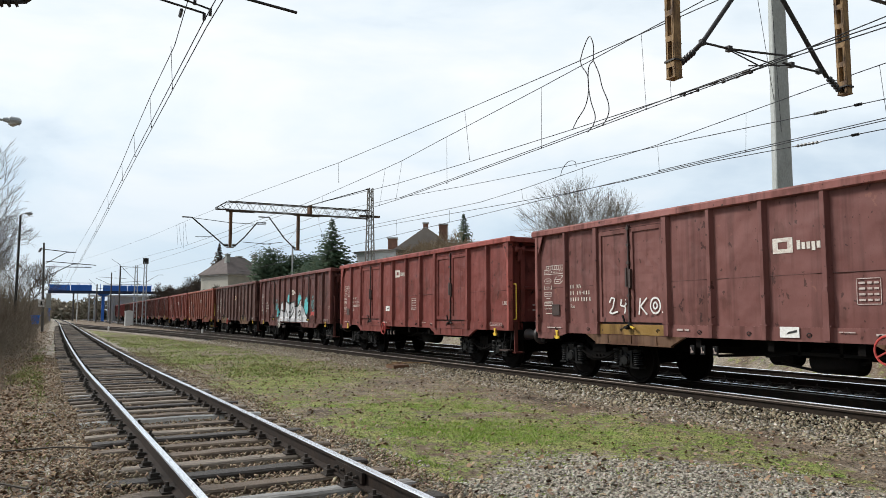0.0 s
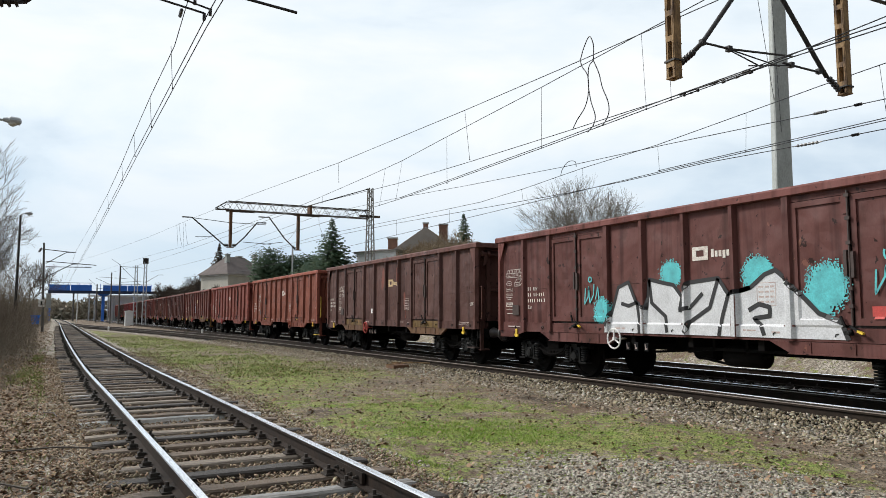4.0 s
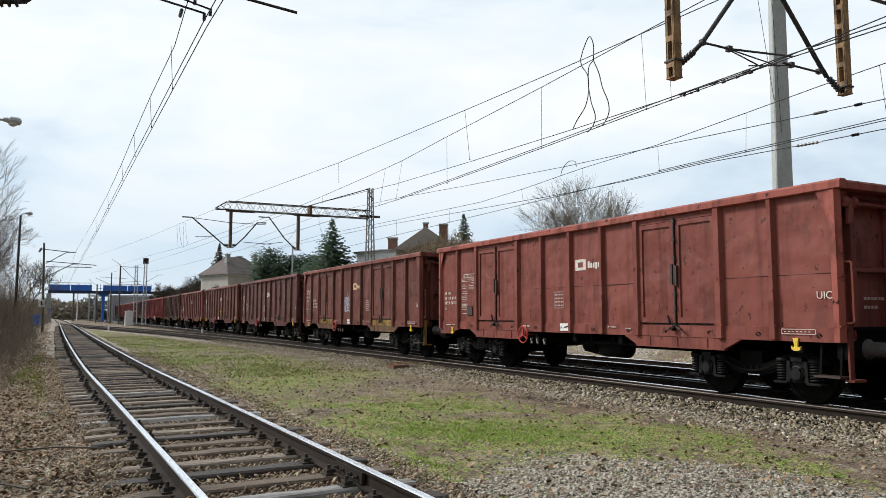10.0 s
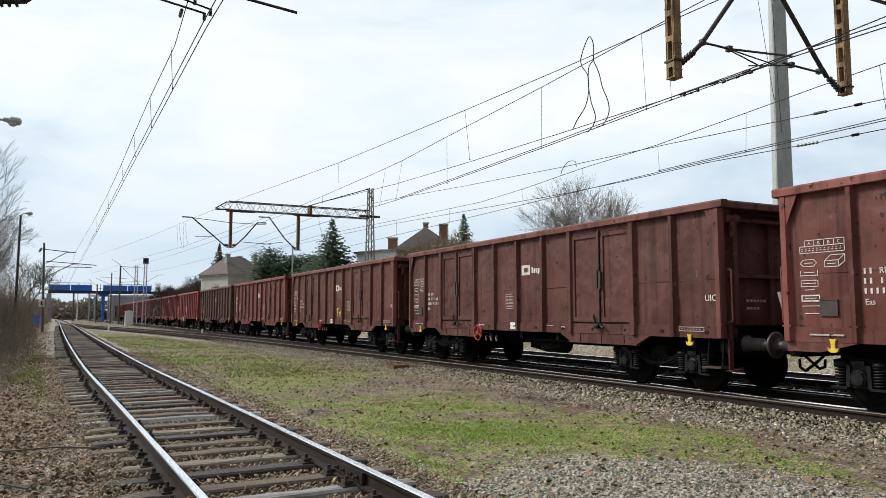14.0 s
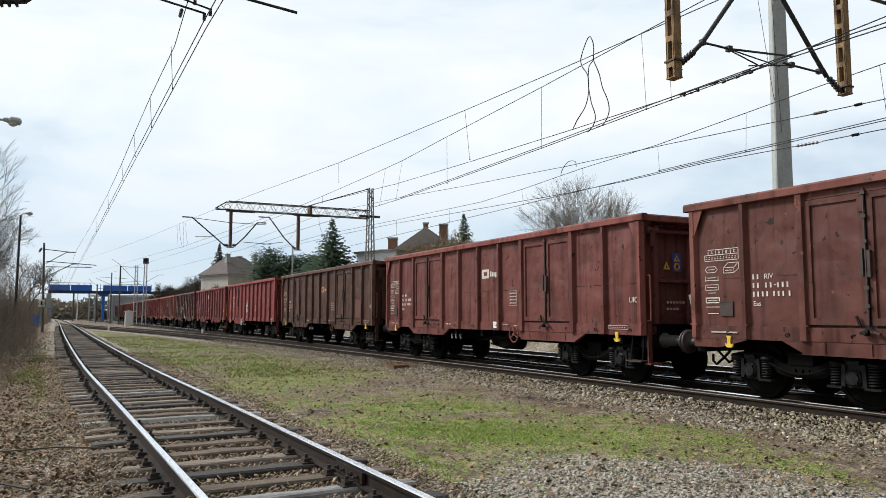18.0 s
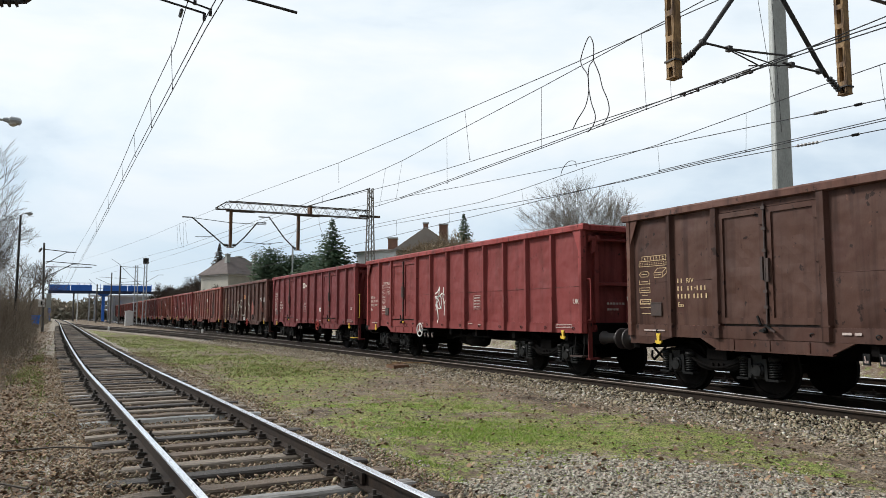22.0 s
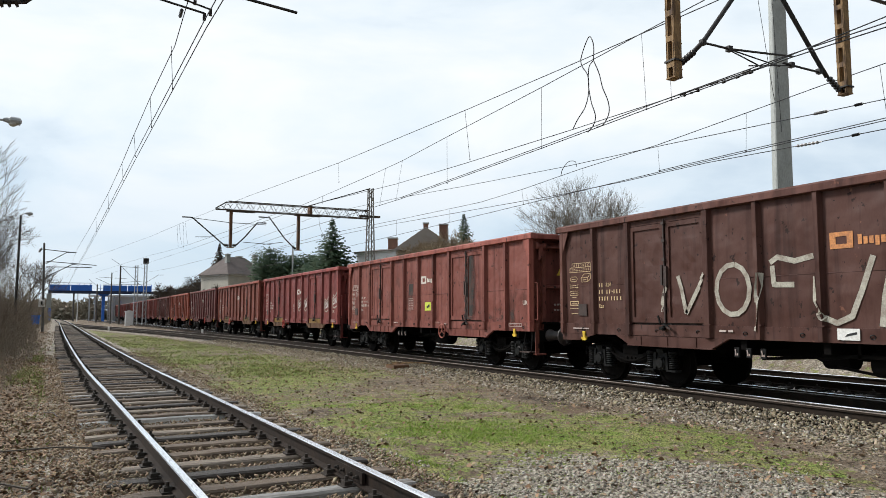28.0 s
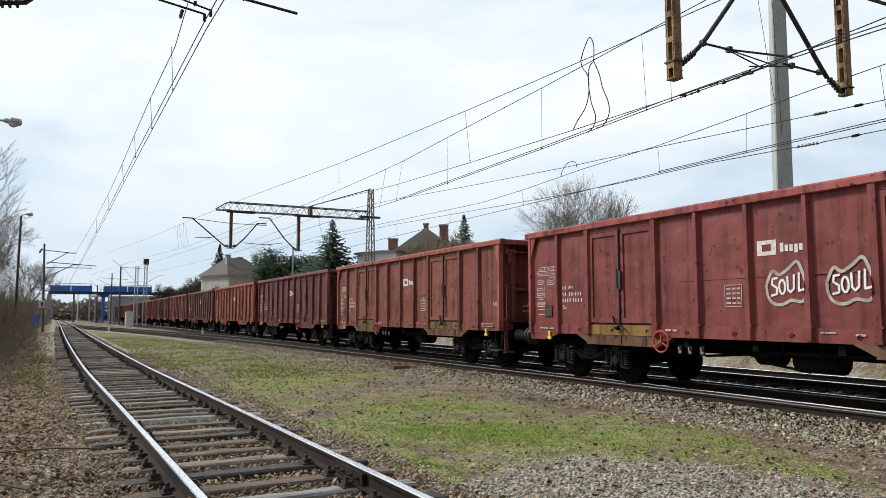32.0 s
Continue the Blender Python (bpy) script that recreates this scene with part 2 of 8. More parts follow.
    def lathe(self, a, b, prof, n=16, slot=0):
        """Turned along the axis a to b; prof: (fraction, radius)."""
        a, b = Vector(a), Vector(b)
        d = (b - a).normalized()
        u = d.cross(Vector((0, 0, 1)))
        u = (d.cross(Vector((1, 0, 0))) if u.length < 0.05 else u).normalized()
        w = d.cross(u)
        k0 = len(self.v)
        for f, r in prof:
            c = a.lerp(b, f)
            self.v += [tuple(c + (u * math.cos(2 * math.pi * j / n) + w * math.sin(2 * math.pi * j / n)) * r) for j in range(n)]
        for k in range(len(prof) - 1):
            for j in range(n):
                p, q = k0 + k * n + j, k0 + k * n + (j + 1) % n
                self.f.append((p, q, q + n, p + n))
                self.i.append(slot)
        self.f += [tuple(k0 + j for j in range(n))[::-1], tuple(k0 + (len(prof) - 1) * n + j for j in range(n))]
        self.i += [slot, slot]
        return self

    def mesh(self, name, mats, smooth=False):
        me = bpy.data.meshes.new(name)
        me.from_pydata(self.v, [], self.f)
        for m in mats if isinstance(mats, (list, tuple)) else [mats]:
            me.materials.append(m)
        if any(self.i):
            me.polygons.foreach_set("material_index", self.i)
        if smooth:
            me.polygons.foreach_set("use_smooth", [True] * len(me.polygons))
        me.update()
        return me


def rounded(pts, n=6):
    """Points along a smooth line through the given ones."""
    p = [Vector(q) for q in pts]
    p = [p[0] * 2 - p[1]] + p + [p[-1] * 2 - p[-2]]
    out = []
    for k in range(1, len(p) - 2):
        for j in range(n):
            t = j / n
            out.append(0.5 * (2 * p[k] + (p[k + 1] - p[k - 1]) * t + (2 * p[k - 1] - 5 * p[k] + 4 * p[k + 1] - p[k + 2]) * t * t + (3 * p[k] - p[k - 1] - 3 * p[k + 1] + p[k + 2]) * t**3))
    return out + [p[-2]]


def part(name, shape, mats, parent=None, label="", smooth=False):
    ob = new(name, shape if isinstance(shape, bpy.types.Mesh) else shape.mesh(name, mats, smooth))
    if parent is not None:
        ob.parent = parent
    if label:
        ob["label"] = label
    return ob


def thing(name, label, category, m=None, group="", kind=""):
    ob = new(name)
    ob.empty_display_size = 0.2
    if m is not None:
        ob.matrix_basis = m
    return tagged(ob, label, category, group, kind)


def curve(pts):
    """A smooth function through (y, x) points, straight beyond its ends."""
    ys, xs = [p[0] for p in pts], [p[1] for p in pts]
    sl = [(xs[min(k + 1, len(xs) - 1)] - xs[max(k - 1, 0)]) / (ys[min(k + 1, len(ys) - 1)] - ys[max(k - 1, 0)]) for k in range(len(xs))]

    def exact(y):
        if y <= ys[0]:
            return xs[0] + sl[0] * (y - ys[0])
        if y >= ys[-1]:
            return xs[-1] + sl[-1] * (y - ys[-1])
        k = max(j for j in range(len(ys) - 1) if ys[j] <= y)
        h = ys[k + 1] - ys[k]
        t = (y - ys[k]) / h
        return (2 * t**3 - 3 * t**2 + 1) * xs[k] + (t**3 - 2 * t**2 + t) * h * sl[k] + (-2 * t**3 + 3 * t**2) * xs[k + 1] + (t**3 - t**2) * h * sl[k + 1]

    lo, hi, st = -80.0, 620.0, 0.5
    table = [exact(lo + st * k) for k in range(int((hi - lo) / st) + 1)]
    last = len(table) - 2

    def f(y):
        q = (y - lo) / st
        k = int(q)
        if k < 0 or k > last:
            return exact(y)
        return table[k] + (table[k + 1] - table[k]) * (q - k)

    return f


RAIL = 0.17          # rail top above the sleepers
LINE_NEAR = curve([(-30, 2.96), (0, 1.93), (12, 1.53), (22, 1.19), (43, 0.80), (70, 0.42), (102, 0.02), (160, -0.9), (300, -4.5)])
LINE_TRAIN = curve([(-60, 11.25), (150, 11.25), (205, 11.25), (235, 11.9), (270, 14.3), (310, 19.3), (360, 28.0), (520, 64.0)])
LINE_BRANCH = curve([(-30, 11.25), (-8, 11.2), (8, 10.95), (13, 10.82), (28, 10.15), (43, 9.3), (60, 7.65), (82, 4.75), (96, 2.6), (112, 0.9), (135, -0.35), (160, -0.9)])
LINE_MAIN = curve([(40, 11.25), (70, 11.1), (87, 10.8), (108, 9.65), (141, 7.6), (180, 5.9), (223, 4.5), (300, 2.0)])
LINE_BACK = curve([(-60, 15.1), (200, 15.1), (300, 18.0)])

# ---- ground ----
def gap_to(line, x, y):
    return abs(x - line(y))


def bell(x, y, cx, cy, rx, ry, a=0.0):
    dx, dy = x - cx, y - cy
    c, s = math.cos(radians(a)), math.sin(radians(a))
    u, v = (dx * c + dy * s) / rx, (-dx * s + dy * c) / ry
    return math.exp(-(u * u + v * v))


def lush(x, y):
    """Where the grass grows fresh and thick."""
    return max(bell(x, y, 5.3, 9.2, 1.7, 1.15, -38), 0.6 * bell(x, y, 5.9, 12.2, 1.6, 0.5, -30), 0.5 * bell(x, y, 3.6, 7.6, 0.5, 1.0))


def grass_cover(x, y):
    """How grassy the ground is, 0 to 1."""
    n1, n2 = noise.noise((x * 0.45, y * 0.3, 2.0)), noise.noise((x * 1.6, y * 1.3, 7.0))
    if x > 16.4:
        return 0.25 + 0.2 * n1
    g = 0.0
    if LINE_NEAR(y) + 1.6 < x < LINE_BRANCH(y) - 1.5 and y < 100:
        g = 0.56 + 0.5 * n1 + 0.4 * n2
        if y < 7.6:
            g -= 0.5 * min(1, (7.6 - y) / 1.5)
        g += 0.55 * lush(x, y) + 0.12 * bell(x, y, 5.0, 22, 1.2, 6)
        g += 0.75 * bell(x, y, 7.3, 5.6, 0.9, 1.3, 0)
        g -= 0.4 * bell(x, y, 7.6, 8.9, 0.8, 0.6, -20) + 0.8 * bell(x, y, 8.6, 12.0, 1.0, 2.2) + 0.6 * bell(x, y, 7.3, 17.0, 0.9, 1.2) + 0.7 * bell(x, y, 6.3, 10.9, 0.9, 0.45, -30) + 0.6 * bell(x, y, 3.9, 12.4, 0.5, 0.6)
        e = LINE_BRANCH(y) - 1.5 - x
        g *= min(1, max(0, (e - 0.35) / 0.8))
    elif x < LINE_NEAR(y) - 1.7:
        g = -0.1 + 0.4 * n1 + 0.4 * n2 + 1.4 * bell(x, y, -0.28, 21.5, 0.34, 6) + 0.9 * bell(x, y, -1.05, 23.5, 0.3, 4) + 0.5 * bell(x, y, -0.9, 34, 0.3, 6)
    return min(1, max(0, g))


def gravel_cover(x, y):
    """How much crushed stone lies on the ground."""
    n = noise.noise((x * 0.7, y * 0.7, 11.0))
    g = 0.0
    e = LINE_BRANCH(y) - x
    if x < 12 and 0.4 < e < 2.6 and y < 100:
        g = max(g, 1.15 - (e - 0.9) / 1.5)
    if x > LINE_NEAR(y) + 1.2 and y < 8.0 and x < 10:
        g = max(g, min(1, (7.9 - y) / 1.8) * 0.95 * min(1, max(0.15, (7.4 - x) / 1.2)) + 0.5 * n)
    if gap_to(LINE_NEAR, x, y) < 1.9:
        g = max(g, 0.75 + 0.4 * n)
    if 12.6 < x < 30:
        g = 1.0 if x < 16.8 else 0.5 + 0.4 * n
    if x < LINE_NEAR(y) - 1.4:
        g = max(g, 0.12 + 0.5 * n)
    return min(1, max(0, g))


def dark_cover(x, y):
    """Dark ground: the oily running bed with the train's shade painted in, and dark soil patches."""
    d = gap_to(LINE_TRAIN, x, y)
    o = min(1, max(0, (1.75 - d) / 0.5)) if x > LINE_BRANCH(y) - 0.9 else 0
    if y < 100:
        o = max(o, 0.8 * min(1, max(0, (1.0 - gap_to(LINE_BRANCH, x, y)) / 0.3)))
    o = max(o, 0.5 * bell(x, y, 8.4, 12.0, 0.9, 2.2), 0.48 * bell(x, y, 7.3, 17.0, 0.9, 1.2), 0.45 * bell(x, y, 3.9, 12.4, 0.5, 0.6), 0.4 * bell(x, y, 8.6, 5.2, 0.9, 0.8), 0.4 * bell(x, y, 9.0, 18.5, 0.7, 2.0))
    # shade in the gaps of the siding bed, painted as darker ground
    if gap_to(LINE_NEAR, x, y) < 1.35:
        o = max(o, 0.42)
    return min(1, o)


def ground_height(x, y):
    z = -0.05
    if x > 16.7:
        z += 0.78 * min(1, (x - 16.7) / 1.2)
    if x < -1.6:
        z += 0.75 * min(1, (-1.6 - x) / 5.0)
    d = min(gap_to(LINE_NEAR, x, y), gap_to(LINE_TRAIN, x, y), gap_to(LINE_BACK, x, y), gap_to(LINE_BRANCH, x, y) if y < 140 else 9, gap_to(LINE_MAIN, x, y) if y > 60 else 9)
    z += -0.025 - 0.035 * min(1, max(0, (d - 1.45) / 0.9))
    if d > 1.4 and -40 < x < 60 and y < 200:
        z += 0.05 * noise.noise((x * 0.6, y * 0.6, 0.3)) + 0.025 * noise.noise((x * 2.3, y * 2.3, 4.1))
    return z


def ground_material():
    m = bpy.data.materials.new("trackside_ground")
    m.use_nodes = True
    n, l = m.node_tree.nodes, m.node_tree.links
    b = n["Principled BSDF"]
    b.inputs["Roughness"].default_value = 0.95
    b.inputs["Specular IOR Level"].default_value = 0.2
    co = n.new("ShaderNodeTexCoord")
    at = n.new("ShaderNodeVertexColor")
    at.layer_name = "cover"
    sep = n.new("ShaderNodeSeparateColor")
    l.new(at.outputs[0], sep.inputs[0])

    def nz(s, d=4.0, r=0.6):
        t = n.new("ShaderNodeTexNoise")
        t.inputs["Scale"].default_value, t.inputs["Detail"].default_value, t.inputs["Roughness"].default_value = s, d, r
        l.new(co.outputs["Object"], t.inputs["Vector"])
        return t.outputs["Fac"]

    def mix(fac, a, c, mode="MIX"):
        x = n.new("ShaderNodeMixRGB")
        x.blend_type = mode
        for s_, v in ((0, fac), (1, a), (2, c)):
            if isinstance(v, tuple):
                x.inputs[s_].default_value = (*v, 1)
            elif isinstance(v, float):
                x.inputs[s_].default_value = v
            else:
                l.new(v, x.inputs[s_])
        return x.outputs[0]

    def rng(src, a, c, lo=0.0, hi=1.0):
        r = n.new("ShaderNodeMapRange")
        for k, v in enumerate((a, c, lo, hi)):
            r.inputs[k + 1].default_value = v
        l.new(src, r.inputs[0])
        return r.outputs[0]

    def edge(mask, s, w):
        """A mask with a broken edge."""
        a = n.new("ShaderNodeMath")
        a.operation = "ADD"
        l.new(mask, a.inputs[0])
        l.new(rng(nz(s, 6.0, 0.7), 0.2, 0.8, -w, w), a.inputs[1])
        return rng(a.outputs[0], 0.35, 0.65)

    v = n.new("ShaderNodeTexVoronoi")
    v.inputs["Scale"].default_value = 30
    l.new(co.outputs["Object"], v.inputs["Vector"])
    soil = mix(rng(nz(1.6), 0.4, 0.65), (0.19, 0.145, 0.105), (0.36, 0.295, 0.22))
    soil = mix(rng(nz(26.0, 5.0, 0.7), 0.46, 0.58), soil, (0.035, 0.027, 0.02))
    soil = mix(rng(nz(0.9, 5.0), 0.52, 0.62), soil, (0.15, 0.105, 0.075))
    soil = mix(rng(nz(13.0, 5.0, 0.7), 0.6, 0.66), soil, (0.52, 0.46, 0.38))
    stone = mix(rng(v.outputs["Color"], 0.2, 0.9), (0.13, 0.112, 0.09), (0.5, 0.45, 0.38))
    grass = mix(rng(nz(3.2, 5.0, 0.65), 0.38, 0.62), (0.19, 0.275, 0.055), (0.33, 0.315, 0.125))
    grass = mix(rng(nz(30.0, 4.0, 0.7), 0.47, 0.6), grass, (0.055, 0.05, 0.026))
    grass = mix(rng(nz(7.0, 6.0, 0.75), 0.57, 0.64), grass, (0.06, 0.048, 0.03))
    c = mix(edge(sep.outputs["Green"], 5.0, 0.4), soil, stone)
    c = mix(edge(sep.outputs["Red"], 6.0, 0.9), c, grass)
    c = mix(edge(sep.outputs["Blue"], 4.0, 0.35), c, mix(rng(nz(40.0), 0.4, 0.75), (0.008, 0.0075, 0.007), (0.03, 0.027, 0.024)))
    l.new(c, b.inputs["Base Color"])
    bp = n.new("ShaderNodeBump")
    bp.inputs["Strength"].default_value, bp.inputs["Distance"].default_value = 0.9, 0.03
    h = mix(0.5, nz(38.0, 5.0, 0.7), v.outputs["Distance"])
    l.new(h, bp.inputs["Height"])
    l.new(bp.outputs[0], b.inputs["Normal"])
    return m


def build_ground():
    s = Shape()
    xs = [-900, -300, -90, -40, -20, -12, -8] + [-7 + 0.2 * k for k in range(126)] + [19, 21, 25, 32, 45, 70, 120, 300, 900]
    ys = [-600, -200, -60, -25, -12, -6] + [-4 + 0.22 * k for k in range(165)] + [33 + 1.2 * k for k in range(76)] + [126, 135, 150, 170, 200, 250, 330, 500, 900, 1800]
    nx = len(xs)
    cols = []
    for y in ys:
        for x in xs:
            s.v.append((x, y, ground_height(x, y)))
            cols += [grass_cover(x, y), gravel_cover(x, y), dark_cover(x, y), 1.0]
    for j in range(len(ys) - 1):
        for k in range(nx - 1):
            s.f.append((j * nx + k, j * nx + k + 1, (j + 1) * nx + k + 1, (j + 1) * nx + k))
            s.i.append(0)
    ob = part("ground", s, ground_material(), smooth=True)
    ob.data.color_attributes.new("cover", "FLOAT_COLOR", "POINT").data.foreach_set("color", cols)
    return tagged(ob, "patchy trackside ground of gravel, dirt and short grass", "ground", kind="structure")


build_ground()


# ---- tracks ----
def rail_along(line, off, y0, y1, step, parent, mats=None, name="rail"):
    """A rail of head, web and foot, swept along a line."""
    prof = [(-0.03, 0.172), (0.03, 0.172), (0.037, 0.163), (0.036, 0.135), (0.009, 0.122), (0.009, 0.03), (0.07, 0.014), (0.07, 0), (-0.07, 0), (-0.07, 0.014), (-0.009, 0.03), (-0.009, 0.122), (-0.036, 0.135), (-0.037, 0.163)]
    s = Shape()
    n = len(prof)
    ys = np.arange(y0, y1 + step * 0.5, step)
    for y in ys:
        y = float(y)
        d = Vector((line(y + 0.5) - line(y - 0.5), 1, 0)).normalized()
        r = Vector((d.y, -d.x, 0))
        c = Vector((line(y), y, 0)) + r * off
        for a, b in prof:
            s.v.append(tuple(c + r * a + Vector((0, 0, b))))
    for k in range(len(ys) - 1):
        for j in range(n):
            s.f.append((k * n + j, k * n + (j + 1) % n, (k + 1) * n + (j + 1) % n, (k + 1) * n + j))
            s.i.append(1 if j in (0, 1, n - 1) else 0)
    return part(name, s, mats or [M_RAIL, M_RAILTOP], parent)


def sleeper_mesh(width, mats, seed, fast=True):
    rnd = random.Random(seed)
    s = Shape()
    n = 11
    for k in range(n):
        x = -1.3 + 2.6 * k / (n - 1)
        w = width / 2 + rnd.uniform(-0.01, 0.008)
        h = rnd.uniform(-0.012, 0.003) if 0 < k < n - 1 else -0.015
        s.v += [(x, -w, -0.14), (x, -w, -0.02 + h), (x, -w + 0.018, h), (x, w - 0.018, h + rnd.uniform(-0.006, 0.003)), (x, w, -0.02 + h), (x, w, -0.14)]
    for k in range(n - 1):
        for j in range(5):
            s.f.append((k * 6 + j, k * 6 + j + 1, (k + 1) * 6 + j + 1, (k + 1) * 6 + j))
            s.i.append(0)
    s.f += [(0, 1, 2, 3, 4, 5)[::-1], tuple((n - 1) * 6 + j for j in range(6))]
    s.i += [0, 0]
    if fast:
        for x in (-0.753, 0.753):
            s.box(x - 0.17, x + 0.17, -0.075, 0.075, -0.006, 0.012, 1)
            for q in (-1, 1):
                s.box(x + q * 0.115 - 0.035, x + q * 0.115 + 0.035, -0.05, 0.05, 0.01, 0.05, 1)
                s.tube([(x + q * 0.115, 0, 0.04), (x + q * 0.115, 0, 0.09)], 0.019, 6, 1)
                s.bar((x + q * 0.14, 0, 0.05), (x + q * 0.06, 0, 0.035), 0.06, 0.018, 1)
    return s.mesh("sleeper", mats)


M_SLEEPERDARK = mat("tarred_sleeper", (0.045, 0.034, 0.026), 0.6, col2=(0.014, 0.011, 0.009), scale=5, fine=55, amount=0.7, bump=0.8, bump_scale=26, stretch=(0.25, 3, 3), per_object=True)
M_SLEEPERDRY = mat("dry_sleeper", (0.27, 0.225, 0.18), 0.8, col2=(0.05, 0.038, 0.03), scale=5, fine=55, amount=0.8, bump=0.8, bump_scale=26, stretch=(0.25, 3, 3), per_object=True)
M_CLIP = mat("rusty_fastening", (0.04, 0.03, 0.024), 0.8, col2=(0.02, 0.024, 0.02), scale=12, amount=0.6)
S_NEAR = [sleeper_mesh(0.245, [(M_SLEEPER, M_SLEEPERDARK, M_SLEEPER, M_SLEEPERDRY, M_SLEEPERDARK)[k % 5], M_CLIP], k) for k in range(10)]
# wet sheen of two siding sleepers, painted as a pale grey tone
S_GREY = sleeper_mesh(0.2, [mat("sheen_sleeper", (0.3, 0.29, 0.275), 0.55, col2=(0.09, 0.075, 0.06), scale=4, amount=0.85, stretch=(0.3, 2, 2), bump=0.5, bump_scale=26), M_CLIP], 33)
S_PALE = sleeper_mesh(0.06, [M_SLEEPERPALE, M_CLIP], 31)
M_SLEEPEROIL = mat("oily_sleeper", (0.016, 0.013, 0.011), 0.75, spec=0.15, col2=(0.008, 0.0075, 0.007), scale=5, amount=0.7, bump=0.6, bump_scale=26, per_object=True)
S_OIL = [sleeper_mesh(0.26, [M_SLEEPEROIL, M_CLIP], 50 + k) for k in range(3)]


def track(name, label, line, y0, y1, step, mats=None, sleepers=None, sl_range=None, limit=300, pitch=0.6):
    t = thing(name, label, "railway track", kind="structure")
    for off in (-0.753, 0.753):
        rail_along(line, off, y0, y1, step, t, mats)
    y, k = sl_range
    rnd = random.Random(name)
    j = 0
    while y < k and j < limit:
        a = math.degrees(math.atan(line(y + 0.5) - line(y - 0.5)))
        pale = name == "track_siding" and abs(y - 11.95) < 0.3
        wet = name == "track_siding" and (abs(y - 6.65) < 0.3 or abs(y - 16.2) < 0.3)
        ob = new("sleeper", S_PALE if pale else S_GREY if wet else sleepers[rnd.randrange(len(sleepers))])
        ob.parent = t
        ob.matrix_basis = pose(line(y) + rnd.uniform(-0.05, 0.05), y, 0.026 if pale else rnd.uniform(-0.006, 0.006) - (0.05 if name == "track_branch" else 0), 0, 0, -a + rnd.uniform(-1.2, 1.2))
        y += pitch + rnd.uniform(-0.025, 0.025)
        j += 1
    return t


M_DULLTOP = mat("dull_rail_top", (0.13, 0.105, 0.09), 0.5, 0.5, col2=(0.06, 0.045, 0.036), scale=3, amount=0.6, stretch=(1, 0.15, 1))
track("track_siding", "worn railway siding with bright rails on dark timber sleepers", LINE_NEAR, -6, 290, 1.0, [M_RAIL, M_RAILTOP], S_NEAR, (-5.55, 110), 190)
track("track_train", "running line with oily, shade-darkened bed under the goods train", LINE_TRAIN, -20, 420, 2.0, [M_RAILDARK, M_RAILTOP], S_OIL, (-2, 70), 110, 0.62)
track("track_branch", "turnout track with brown rails leaving the running line", LINE_BRANCH, -8, 140, 1.0, [M_RAILDARK, M_DULLTOP], S_NEAR, (4, 100), 150, 0.62)
track("track_main", "second line bending away under the footbridge", LINE_MAIN, 60, 300, 2.0, [M_RAILDARK, M_RAILTOP], S_NEAR, (70, 130), 80, 0.7)
track("track_back", "parallel line behind the goods train", LINE_BACK, -20, 260, 4.0, [M_RAILDARK, M_RAILTOP], S_OIL, (-2, 40), 70, 0.62)

# ---- the goods train ----
# A wagon's own space: y along it (its rear end at +6.28), z from the rail top, the watched side at -x.
HALF = 6.36
NODE = [0.0, 1.13, 2.2, 3.21, 4.22, 5.27, 6.36, 7.45, 8.5, 9.51, 10.52, 11.59, 12.72]  # the side's posts and door middles, from the rear end
SKIN = -1.36


def along(r):
    """The place on the wagon r metres from its rear end."""
    return HALF - r


POSTS = [NODE[k] for k in (1, 5, 6, 7, 11)]
DOOR_POSTS = [NODE[k] for k in (2, 4, 8, 10)]
FAR_TURN = pose(0, 0, 0, 0, 0, 180)


def side_skin(r, z, out=0.004, doors=(1, 1)):
    """How far out the side's surface lies, to lay paint on it."""
    x = SKIN if z > 1.2 else SKIN - 0.025
    for k, (a, b) in enumerate(((NODE[2], NODE[4]), (NODE[8], NODE[10]))):
        if doors[k] and a + 0.05 < r < b - 0.05 and z > 1.22:
            e = min(r - a - 0.05, b - 0.05 - r, abs(r - (a + b) / 2), z - 1.22)
            x = SKIN - (0.042 if e < 0.11 else 0.014)
    for p in POSTS + DOOR_POSTS:
        d = abs(r - p)
        h = 0.055 if p in DOOR_POSTS else 0.036
        if d < h:
            x = min(x, SKIN - 0.09)
        elif d < h + 0.035:
            x = min(x, SKIN - 0.09 * (h + 0.035 - d) / 0.035)
    return x - out


def panel_mesh(width, seed):
    rnd = random.Random(seed)
    s = Shape()
    nx, nz = 8, 14
    bumps = [(rnd.uniform(0.15, 0.85), rnd.uniform(0.1, 0.9), rnd.uniform(-0.014, 0.018), rnd.uniform(0.1, 0.3)) for _ in range(6)]
    for j in range(nz + 1):
        for k in range(nx + 1):
            u, v = k / nx, j / nz
            o = 0.012 * math.sin(math.pi * u) * math.sin(math.pi * v)
            for a, b, h, w in bumps:
                o += h * math.exp(-((u - a) ** 2 + (v - b) ** 2) / (2 * w * w)) * min(1, 6 * u, 6 * (1 - u), 6 * v, 6 * (1 - v))
            o = max(-0.012, min(0.013, o))
            s.v.append((SKIN - o, width * (0.5 - u), 1.18 + 2.03 * v))
    for j in range(nz):
        for k in range(nx):
            a = j * (nx + 1) + k
            s.f.append((a, a + 1, a + nx + 2, a + nx + 1))
            s.i.append(0)
    s.box(SKIN + 0.03, SKIN + 0.05, -width / 2, width / 2, 1.18, 3.21)
    s.box(SKIN - 0.0165, SKIN, -width / 2 + 0.07, width / 2 - 0.07, 1.987, 1.993, 1)
    me = s.mesh("side_panel", [M_PAINT, M_SEAM], True)
    return me


